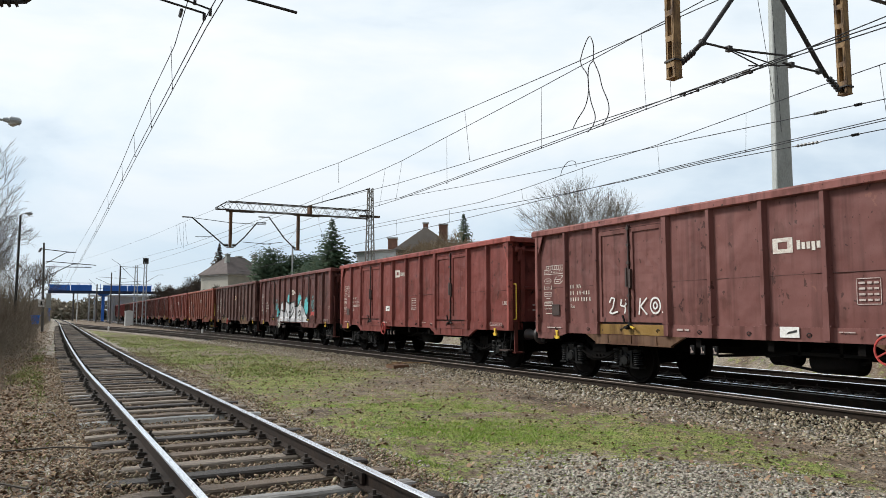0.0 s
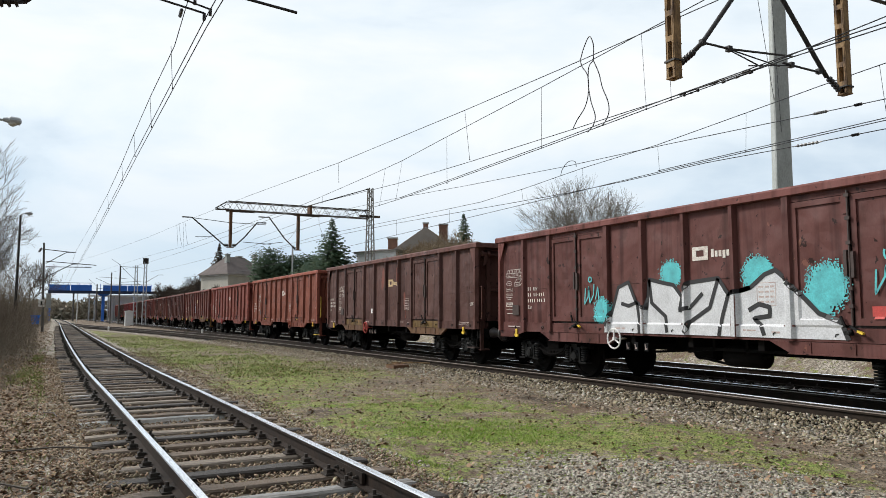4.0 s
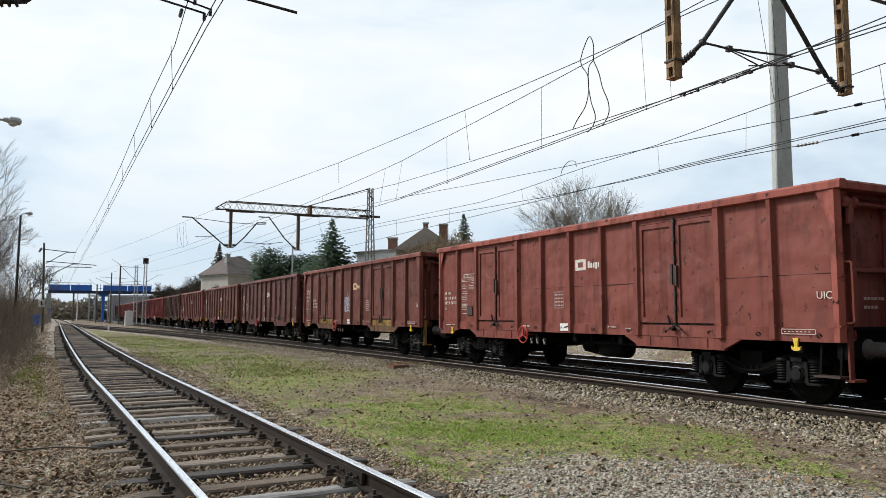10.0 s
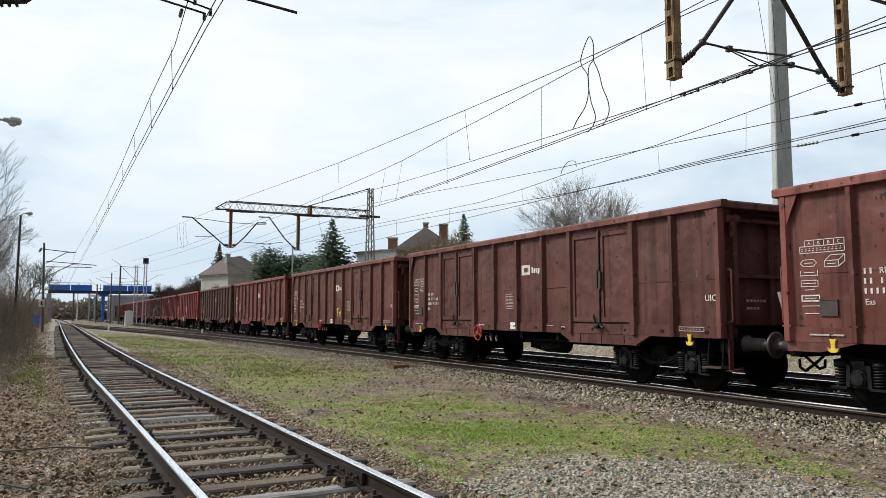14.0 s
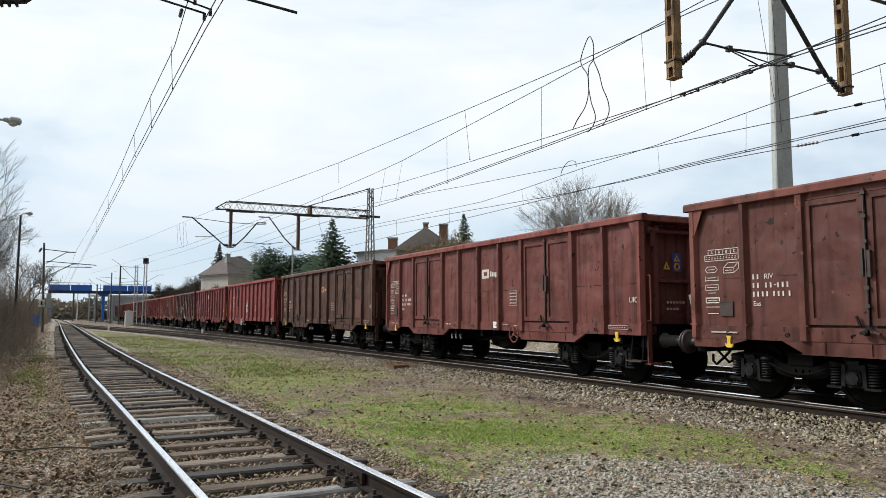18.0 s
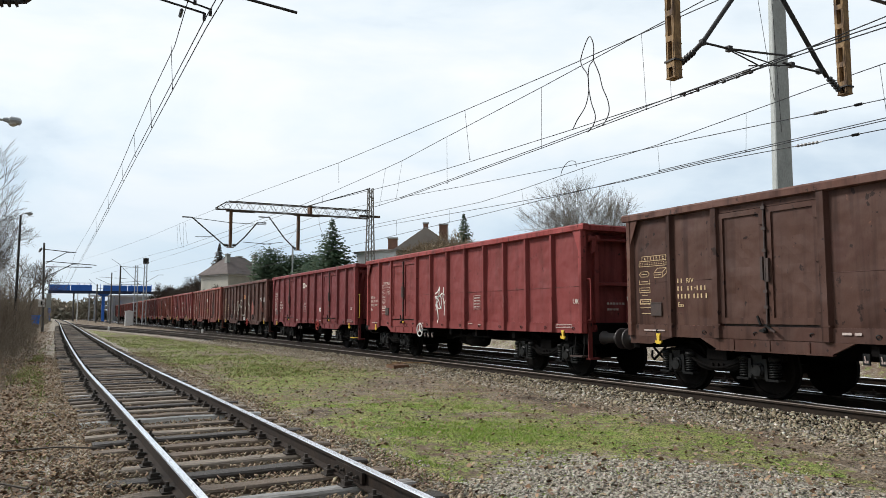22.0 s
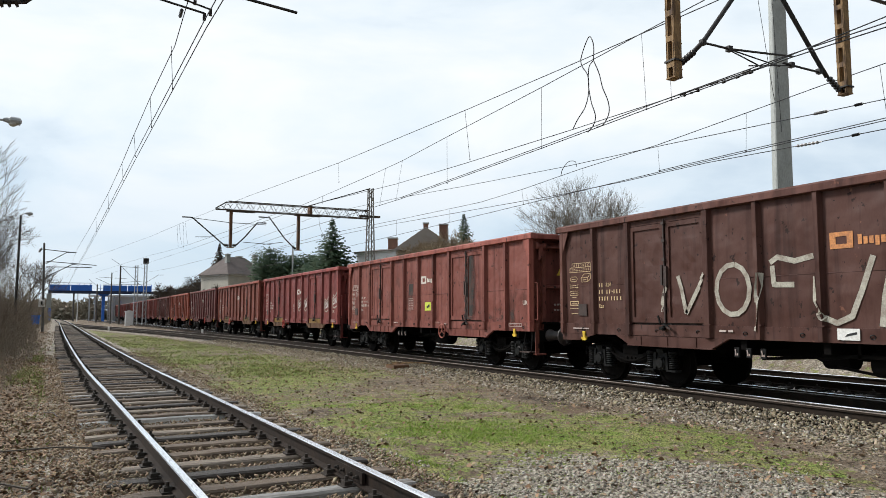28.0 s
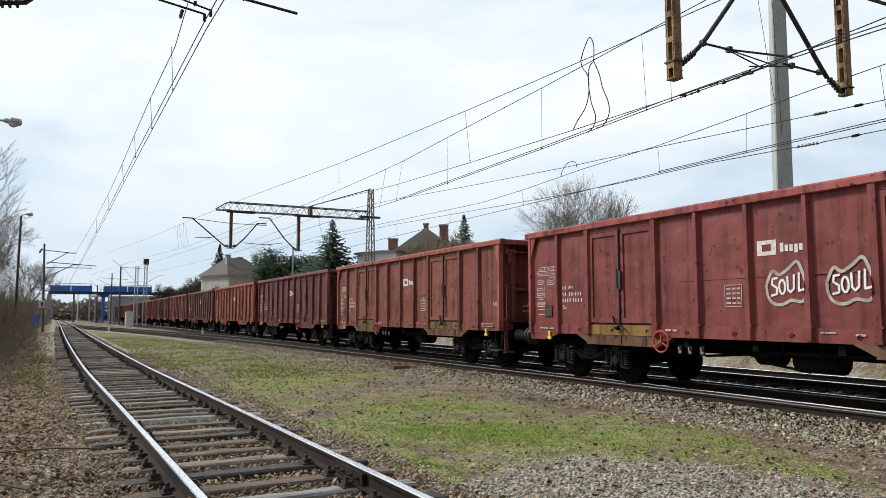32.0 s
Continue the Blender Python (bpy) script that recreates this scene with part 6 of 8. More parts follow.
wire([(11.14, 125, 8.18), (11.46, 100, 7.43), (12.0, 70, 6.85), (11.1, 53.6, 6.22), (11.1, 39.06, 6.12), (11.1, 25.29, 5.92), (11.1, 16.01, 5.97), (11.1, 11.38, 6.03), (11.1, 8.4, 6.03), (11.1, 6.7, 5.98), (11.1, -12, 5.95)], parent=oh)
wire([(11.05, 25.3, 5.95), (11.05, 16.01, 6.0), (11.05, 11.38, 6.07), (11.05, 8.4, 6.07), (11.05, 6.7, 6.03), (11.05, -12, 6.0)], parent=oh)
for x0, y0, z0, y1, z1 in ((11.4, 11.3, 6.2, 9.5, 6.18), (11.1, 10.9, 6.03, 10.5, 6.03), (11.1, 9.9, 6.02, 9.2, 6.02)):
    part("section_insulator", Shape().lathe((x0, y0, z0), (x0, y1, z1), [(0, 0.03), (0.08, 0.03), (0.09, 0.014), (0.45, 0.014), (0.46, 0.024), (0.56, 0.024), (0.57, 0.014), (0.9, 0.014), (0.91, 0.03), (1, 0.03)], 8), M_INSUL, oh)
part("anchor_insulator", Shape().tube([(14.4, 47.9, 8.9), (18.6, 47.9, 10.35)], 0.035, 6), M_INSUL, oh)
hangers(oh, [((10.1, 29.7, 8.02), (10.15, 29.8, 7.2)), ((10.74, 19.6, 7.86), (11.3, 20.3, 6.49)), ((11.4, 27.6, 7.52), (11.15, 27.6, 5.96)), ((11.4, 25.9, 7.52), (11.1, 25.8, 5.93)), ((11.4, 22.1, 7.64), (11.1, 21.5, 5.9)), ((11.4, 16.41, 7.79), (11.1, 16.0, 5.97)), ((11.1, 12.1, 7.76), (11.1, 12.0, 6.02)), ((11.1, 11.3, 7.72), (11.1, 11.25, 6.03)), ((11.4, 36, 7.56), (11.4, 36, 7.22))], 0.006)
part("jumper_cable", Shape().tube(rounded([(11.2, 14.41, 7.9), (11.2, 14.26, 8.17), (11.2, 14.04, 8.38), (11.2, 13.89, 8.12), (11.2, 13.9, 7.74)]), 0.013, 6), M_INSUL, oh, "looping black jumper cable", smooth=True)
part("jumper_cable", Shape().tube(rounded([(11.25, 14.47, 7.92), (11.25, 14.41, 7.74), (11.25, 14.19, 7.43), (11.25, 14.18, 7.0), (11.25, 14.32, 6.68), (11.25, 14.63, 6.44), (11.25, 14.82, 6.25)]), 0.013, 6), M_INSUL, oh, "looping black jumper cable", smooth=True)
part("jumper_cable", Shape().tube(rounded([(11.15, 13.84, 7.71), (11.15, 13.64, 7.32), (11.15, 13.52, 6.94), (11.15, 13.33, 6.55), (11.15, 13.31, 6.27), (11.15, 13.51, 6.05), (11.15, 13.78, 6.03)]), 0.013, 6), M_INSUL, oh, "looping black jumper cable", smooth=True)
part("jumper_cable", Shape().tube(rounded([(11.2, 13.9, 7.74), (11.2, 14.08, 7.61), (11.2, 14.11, 7.19), (11.2, 14.02, 6.74), (11.2, 13.87, 6.35), (11.2, 13.95, 6.13), (11.2, 14.17, 6.01)]), 0.013, 6), M_INSUL, oh, "looping black jumper cable", smooth=True)

for pts in ([(13.6, 47.9, 8.2), (13.3, 47.6, 7.2), (12.9, 47.4, 6.6), (12.6, 47.3, 6.3)], [(14.9, 47.9, 8.3), (15.0, 47.8, 7.4), (15.3, 47.7, 6.7)], [(7.55, 62, 8.76), (7.63, 62, 7.72), (7.7, 62, 6.94)], [(7.72, 62, 8.86), (7.84, 62, 7.73), (7.99, 62, 7.05)], [(8.02, 62, 8.97), (8.1, 62, 7.74), (8.13, 62, 6.82)], [(8.2, 62, 8.89), (8.32, 62, 7.75), (8.43, 62, 7.16)]):
    part("jumper_cable", Shape().tube(rounded(pts), 0.008, 5), M_INSUL, oh)
oh = thing("overhead_line", "contact and carrier wires above the rear track", "overhead wires")
wire([(15.4, 70, 8.6), (15.1, 48, 8.3), (15.1, 35.14, 7.6), (15.1, 27.7, 7.09), (15.1, 20.37, 6.63), (15.1, 15.53, 6.4), (15.1, 10.73, 6.13), (15.1, 9.2, 6.05), (15.1, -8, 5.5)], parent=oh)
wire([(15.0, 70, 7.0), (15.1, 48, 6.9), (15.1, 35.12, 6.45), (15.1, 26.23, 6.19), (15.1, 23.03, 6.25), (15.1, 19.43, 6.4), (15.1, 15.98, 6.46), (15.1, 12.75, 6.63), (15.1, 10.77, 6.74), (15.1, 9.16, 6.81), (15.1, -8, 7.6)], parent=oh)
wire([(15.0, 100, 5.75), (15.1, 36.65, 5.66), (15.1, 15.9, 5.66), (15.1, 9.2, 5.6), (15.1, -8, 5.6)], parent=oh)
wire([(15.1, 15.9, 5.70), (15.1, 9.2, 5.65), (15.1, -8, 5.64)], parent=oh)
wire([(15.2, 60, 6.9), (15.1, 44.13, 6.55), (15.1, 35.12, 6.28), (15.1, 20.39, 5.69), (15.1, 17.49, 5.63), (15.1, 14.09, 5.6), (15.1, 10.91, 5.47), (15.1, 9.23, 5.42), (15.1, -8, 5.0)], parent=oh)
for y0, z0, y1, z1 in ((10.9, 6.14, 10.5, 6.12), (9.9, 6.09, 9.7, 6.08), (11.4, 5.49, 10.7, 5.46), (10.0, 5.44, 9.8, 5.44)):
    part("strain_insulator", insulator(Shape(), (15.1, y0, z0), (15.1, y1, z1), 0.036, 6), M_INSUL, oh)
hangers(oh, [((15.1, 12.75, 6.63), (15.1, 12.8, 5.64)), ((15.1, 15.9, 6.46), (15.1, 15.85, 5.67)), ((15.1, 19.4, 6.41), (15.1, 19.4, 5.66)), ((15.1, 23.1, 6.25), (15.1, 23.0, 5.66)), ((15.1, 9.3, 6.8), (15.1, 9.2, 5.62)), ((15.1, 29, 6.2), (15.1, 29, 5.67)), ((15.1, 35, 6.44), (15.1, 35, 5.66))], 0.006)
part("jumper_cable", Shape().tube(rounded([(15.1, 20.64, 6.34), (15.1, 20.53, 6.56), (15.1, 20.2, 6.76), (15.1, 19.82, 6.71), (15.1, 19.74, 6.52)]), 0.012, 5), M_INSUL, oh)

# wires over the siding
oh = thing("overhead_line", "contact and carrier wires above the siding", "overhead wires")


def over_near(y, z, dx=0.0):
    return (LINE_NEAR(y) + dx + STAGGER(y), y, z)


STAGGER = curve([(-12, -0.1), (10.4, -0.07), (14, 0.02), (20, 0.11), (30, 0.2), (52, 0.2), (75, 0.1), (110, 0)])


MESS = [(-12, 7.2), (12.3, 6.66), (13.8, 6.42), (16.9, 6.28), (20.5, 6.2), (24.5, 6.15), (31, 6.2), (44, 6.45), (60, 6.9), (75, 7.3), (110, 6.9), (160, 7.2)]
wire([over_near(y, z, 0.06 if y < 15 else 0.0) for y, z in MESS], 0.008, oh)
wire([over_near(y, 5.66, 0.03) for y in (-12, 4, 10.4, 20, 36, 52, 75, 110, 160)], 0.008, oh)
wire([over_near(y, 5.56, 0.06 if y > 5 else 0.1) for y in (-12, 4, 10.4, 20, 36, 52, 75, 110, 160)], 0.008, oh)
hangers(oh, [(over_near(y, z), over_near(y, 5.62, 0.05)) for y, z in ((13.8, 6.42), (16.9, 6.28), (20.3, 6.2), (24.2, 6.15), (31, 6.2), (40, 6.36))], 0.005)
part("strain_insulator", Shape().tube([over_near(12.7, 6.56), over_near(12.5, 6.6)], 0.03, 6), M_INSUL, oh)

cm = thing("catenary_mast", "dark steel mast with a wire arm over the siding", "catenary mast")
part("pole", lattice(Shape(), (-2.6, 10.4, 0.1), (-2.6, 10.4, 8.2), 0.36, 0.3, 16, 0.04), M_PORTAL, cm)
part("insulator", insulator(Shape(), (-1.3, 10.4, 5.36), (-0.62, 10.4, 5.5), 0.07, 7), M_INSUL, cm, "dark ribbed insulator", smooth=True)
arm(cm, [(-2.5, 10.4, 5.3), (-1.3, 10.4, 5.36)], 0.03)
arm(cm, [(-0.64, 10.4, 5.5), (0.6, 10.4, 6.75), (1.4, 10.4, 7.3)], 0.035)
arm(cm, [(-2.5, 10.4, 7.6), (1.4, 10.4, 7.3)], 0.03)
arm(cm, [(0.45, 10.4, 6.02), (0.80, 10.4, 5.87), (1.54, 10.4, 5.76)], 0.016, "steady_arm")
arm(cm, [(0.2, 10.4, 6.3), (0.8, 10.4, 6.2), (2.86, 10.4, 6.02)], 0.022, "steady_tube")
arm(cm, [(0.6, 10.4, 6.05), (1.62, 10.4, 5.83)], 0.014, "steady_arm")
for a, b, c_, d_ in ((1.52, 1.56, 5.66, 5.76), (1.6, 1.64, 5.74, 5.84), (1.39, 1.43, 5.86, 5.92)):
    part("clip", Shape().box(a, b, 10.38, 10.42, c_, d_), M_INSUL, cm)
arm(cm, [(2.0, 10.4, 6.25), (2.07, 10.4, 6.06)], 0.01, "steady_arm")

cm = thing("catenary_mast", "weathered pole with two wire arms and signs", "catenary mast")
part("pole", Shape().lathe((-1.95, 75, 0.0), (-2.13, 75, 7.95), [(0, 0.12), (1, 0.08)], 8), M_POLE, cm)
for pts in (((-1.9, 6.1), (-0.29, 7.16), (0.5, 7.2)), ((-1.85, 4.9), (0.22, 6.09), (0.86, 6.14)), ((-2.4, 7.4), (0.3, 7.16)), ((-1.9, 6.3), (2.2, 6.05)), ((-1.9, 5.8), (1.8, 5.85))):
    arm(cm, [(a, 75, b) for a, b in pts], 0.035)
part("insulator", insulator(Shape(), (-2.5, 75, 7.1), (-2.3, 75, 7.5), 0.13), M_INSUL, cm)
part("sign", Shape().box(-2.35, -1.85, 74.72, 74.76, 2.2, 2.85), M_PLATE, cm, "small white square sign")
part("sign_mark", Shape().box(-2.17, -2.03, 74.70, 74.72, 2.35, 2.7), M_INK, cm)
part("cabinet", Shape().box(-1.75, -1.35, 74.7, 75, 2.1, 3.4), M_CONC, cm, "grey switch box")

# ---- footbridge, masts and houses beyond ----
M_WALLCREAM = mat("grey_render_wall", (0.50, 0.48, 0.42), 0.9, col2=(0.36, 0.34, 0.3), scale=0.6, amount=0.6)
M_WALLWHITE = mat("white_wall", (0.8, 0.82, 0.83), 0.85, col2=(0.55, 0.57, 0.6), scale=0.3, amount=0.5)
M_ROOF = mat("grey_brown_roof", (0.115, 0.095, 0.09), 0.9, col2=(0.16, 0.135, 0.125), scale=1.2, amount=0.6, bump=0.4, bump_scale=6)
M_ROOFRED = mat("weathered_tiles", (0.38, 0.345, 0.31), 0.75, col2=(0.27, 0.225, 0.19), scale=1.2, amount=0.6, bump=0.4, bump_scale=6)
M_BRICK = mat("chimney_brick", (0.26, 0.14, 0.1), 0.9, col2=(0.16, 0.1, 0.08), scale=3, amount=0.6)
M_GLASSDK = mat("dark_window", (0.02, 0.024, 0.028), 0.15, amount=0.2)
M_TRIM = mat("pale_trim", (0.58, 0.58, 0.56), 0.8, amount=0.3)

BY = 170.0
b = thing("footbridge", "blue steel footbridge across all the tracks", "footbridge")
part("deck", Shape().box(-3.7, 19.6, BY - 1.2, BY + 1.2, 5.95, 6.2), M_BLUEDK, b)
part("girder", Shape().box(-3.7, 19.6, BY - 1.3, BY - 1.2, 5.75, 6.35).box(-3.7, 19.6, BY - 1.36, BY - 1.3, 6.3, 6.36), M_BLUEDK, b)
for x0, x1 in ((-3.5, 0.3), (0.4, 4.3), (6.4, 11.0), (11.1, 15.8)):
    part("parapet_panel", Shape().box(x0, x1, BY - 1.3, BY - 1.25, 6.36, 7.55), M_BLUE, b, "bright blue parapet panel")
for k in range(29):
    x = -40 + 2 * k
    if -3.8 < x < 16.5:
        part("parapet_post", Shape().box(x - 0.05, x + 0.05, BY + 1.1, BY + 1.2, 6.2, 7.9), M_BLUE, b)
part("handrail", Shape().tube([(-3.6, BY - 1.25, 7.95), (4.3, BY - 1.25, 7.95)], 0.05, 5).tube([(6.4, BY - 1.25, 7.8), (15.8, BY - 1.25, 7.8)], 0.05, 5), M_GALV, b)
for k in range(7):
    part("screen_post", Shape().box(-3.4 + 1.25 * k - 0.03, -3.4 + 1.25 * k + 0.03, BY - 1.3, BY - 1.24, 7.5, 8.0), M_GALV, b)
part("pier", Shape().box(6.3, 6.85, BY - 0.4, BY - 0.1, -0.2, 5.95), M_BLUE, b, "blue steel pier")
part("pier", Shape().box(6.3, 6.85, BY + 0.3, BY + 0.6, -0.2, 5.95), M_BLUE, b, "blue steel pier")
part("pier_head", Shape().prism([(5.2, BY - 0.5, 5.95), (8.0, BY - 0.5, 5.95), (7.2, BY - 0.5, 5.3), (6.0, BY - 0.5, 5.3)], (0, 1.1, 0)), M_BLUE, b)
part("pier", Shape().box(-3.6, -3.1, BY - 0.4, BY + 0.6, -0.2, 5.95), M_BLUE, b, "blue steel pier")
part("pier", Shape().box(17.0, 17.5, BY - 0.4, BY - 0.1, -0.2, 5.95), M_BLUE, b, "blue steel pier")
part("stair_flight", Shape().prism([(19.4, BY - 1.3, 6.2), (19.4, BY - 1.3, 6.9), (26.7, BY - 1.3, 1.2), (26.7, BY - 1.3, 0.5)], (0, 0.12, 0)).prism([(19.4, BY + 1.2, 6.2), (19.4, BY + 1.2, 6.9), (26.7, BY + 1.2, 1.2), (26.7, BY + 1.2, 0.5)], (0, 0.12, 0)), M_BLUEDK, b)
part("stair_parapet", Shape().prism([(18.2, BY - 1.38, 6.3), (19.5, BY - 1.38, 7.3), (20.2, BY - 1.38, 6.8), (21.2, BY - 1.38, 4.6), (20.4, BY - 1.38, 4.4)], (0, 0.08, 0)), M_BLUE, b)
for k in range(14):
    part("stair_tread", Shape().box(19.5 + 0.5 * k, 19.9 + 0.5 * k, BY - 1.2, BY + 1.2, 6.0 - 0.38 * k, 6.06 - 0.38 * k), M_BLUEDK, b)

# white frame and wall under the bridge
f = thing("loading_canopy", "pale steel canopy frame and long white wall", "canopy")
part("wall", Shape().box(8.5, 26, 186, 186.3, 0, 5.6), M_WALLWHITE, f, "long white wall")
part("roof", Shape().box(4.0, 26, 184.5, 190, 5.6, 5.95), M_WALLWHITE, f)
for x in (4.3, 5.4, 8.2, 9.4):
    part("post", Shape().box(x - 0.14, x + 0.14, 185, 185.3, 0, 5.6), M_GALV, f)


def pole(label, x, y, h, r0, r1, mats, arms=(), category="catenary mast"):
    p = thing("line_pole", label, category)
    part("shaft", Shape().lathe((x, y, -0.1), (x, y, h), [(0, r0 * 0.7), (1, r1 * 0.7)], 8), mats, p)
    for pts in arms:
        part("bracket_arm", Shape().tube([(x + a, y, z) for a, z in pts], 0.03, 6), M_STEELDK, p)
    return p


pole("weathered grey concrete pole with wire brackets", 7.3, 128.5, 9.3, 0.21, 0.16, M_POLE, [((-1.3, 10.3), (0, 9.4)), ((0, 9.2), (3.6, 9.0)), ((0, 9.3), (3.0, 6.2)), ((0, 6.6), (3.4, 6.9))])
pole("dark slender pole beside the second line", 6.45, 137, 8.6, 0.18, 0.13, M_POLE, [((-2, 7.8), (2.5, 7.6)), ((0, 6.5), (-2.4, 7.6))])
pole("weathered pole in front of the footbridge", 5.0, 160, 7.4, 0.2, 0.16, M_POLE, [((0, 7.0), (-1.5, 8.4)), ((0, 6.6), (2, 6.5))])
pole("grey pole by the siding", 1.1, 190, 8.0, 0.3, 0.25, M_POLE)
pole("white marker post beside the line", 1.9, 185, 6.5, 0.16, 0.14, M_WALLWHITE, category="marker post")
pole("dark pole beyond the footbridge", 4.6, 200, 7.0, 0.3, 0.25, M_POLE)
pole("slender catenary pole behind the train", 10.5, 125, 6.4, 0.07, 0.06, M_POLE, [((0, 6.3), (2.16, 7.77), (3.0, 7.79))])
pole("slender catenary pole behind the train", 19.0, 125, 5.9, 0.07, 0.06, M_POLE, [((0, 5.8), (-1.55, 7.5), (-2.4, 7.5))])
pole("grey post before the dark pines", 25.3, 92, 10.1, 0.17, 0.15, M_CONC)

for x, y, h, lab in ((8.45, 112, 8.4, "pale lattice signal mast"), (9.55, 111, 9.0, "pale lattice signal mast with a round head")):
    s = thing("signal_mast", lab, "signal mast")
    part("lattice_shaft", lattice(Shape(), (x, y, -0.1), (x, y, h), 0.62, 0.5, 14, 0.05, taper=0.6), M_GALV, s)
    part("platform", Shape().box(x - 0.45, x + 0.45, y - 0.4, y + 0.4, 4.4, 4.48), M_GALV, s)
    if h > 8.5:
        part("signal_head", Shape().box(x - 0.35, x + 0.35, y - 0.2, y + 0.2, h - 0.4, h + 0.4).ring((x, y - 0.25, h + 0.1), (0, 1, 0), 0.28, 0.06, 10, 5), M_STEELDK, s)
bx = thing("relay_cabinet", "pale grey trackside relay cabinet", "relay cabinet")
part("body", Shape().cbox(7.3, 8.3, 113.6, 114.5, -0.15, 1.9, 0.06), M_WALLWHITE, bx)
part("lid", Shape().prism([(7.2, 113.5, 1.9), (8.4, 113.5, 1.9), (8.4, 113.5, 1.95), (7.8, 113.5, 2.1), (7.2, 113.5, 1.95)], (0, 1.1, 0)), M_WALLWHITE, bx)
bn = thing("waste_container", "small blue plastic container in the brush", "container")
part("body", Shape().prism([(-2.5, 66.6, 0.75), (-2.0, 66.6, 0.75), (-1.95, 66.6, 1.4), (-2.55, 66.6, 1.4)], (0, 0.5, 0)), M_BLUE, bn)
part("lid", Shape().box(-2.58, -1.92, 66.55, 67.15, 1.4, 1.48), M_BLUE, bn)
for x, y in ((3.7, 80.5), (10.0, 63.5), (12.9, 103), (10.6, 108)):
    p = thing("marker_post", "low white painted marker stone by the rails", "marker post", group="track markers")
    part("stone", Shape().lathe((x, y, -0.1), (x, y, 0.34), [(0, 0.085), (0.8, 0.08), (1, 0.04)], 8), M_PLATE, p)

# street lamps on the verge
for x, y, h, reach, lab in ((-2.98, 54.0, 7.9, 0.7, "grey concrete street lamp among bare trees"), (-2.75, 22.0, 6.5, 1.45, "street lamp with a drooping grey head")):
    sl = thing("street_lamp", lab, "street lamp")
    part("pole", Shape().lathe((x, y, 0.1), (x + 0.05, y, h), [(0, 0.1), (1, 0.06)], 8), M_STEELDK, sl)
    part("bracket", Shape().tube([(x, y, h - 0.05), (x + 0.25, y, h + 0.1), (x + reach - 0.35, y, h + 0.12)], 0.03, 6), M_GALV, sl)
    part("lamp_head", Shape().lathe((x + reach - 0.4, y, h + 0.13), (x + reach + 0.02, y, h + 0.11), [(0, 0.05), (0.25, 0.075), (0.4, 0.11), (0.9, 0.1), (1, 0.04)], 10), M_GALV, sl)
    part("lens", Shape().lathe((x + reach - 0.18, y, h + 0.07), (x + reach - 0.18, y, h - 0.03), [(0, 0.11), (0.6, 0.1), (1, 0.04)], 10), M_TRIM, sl)


def window(parent, x, y, z, w, h, face):
    """A framed pane with a sill; face: the wall's outward direction in plan."""
    fx, fy = face
    sx, sy = -fy, fx
    fr = part("window", Shape().bar((x - sx * w / 2 + fx * 0.03, y - sy * w / 2 + fy * 0.03, z), (x + sx * w / 2 + fx * 0.03, y + sy * w / 2 + fy * 0.03, z), 0.06, h), M_TRIM, parent)
    part("pane", Shape().bar((x - sx * (w / 2 - 0.12) + fx * 0.05, y - sy * (w / 2 - 0.12) + fy * 0.05, z), (x + sx * (w / 2 - 0.12) + fx * 0.05, y + sy * (w / 2 - 0.12) + fy * 0.05, z), 0.06, h - 0.24), M_GLASSDK, fr)
    part("window_sill", Shape().bar((x - sx * (w / 2 + 0.1) + fx * 0.1, y - sy * (w / 2 + 0.1) + fy * 0.1, z - h / 2 - 0.05), (x + sx * (w / 2 + 0.1) + fx * 0.1, y + sy * (w / 2 + 0.1) + fy * 0.1, z - h / 2 - 0.05), 0.2, 0.08), M_TRIM, fr)


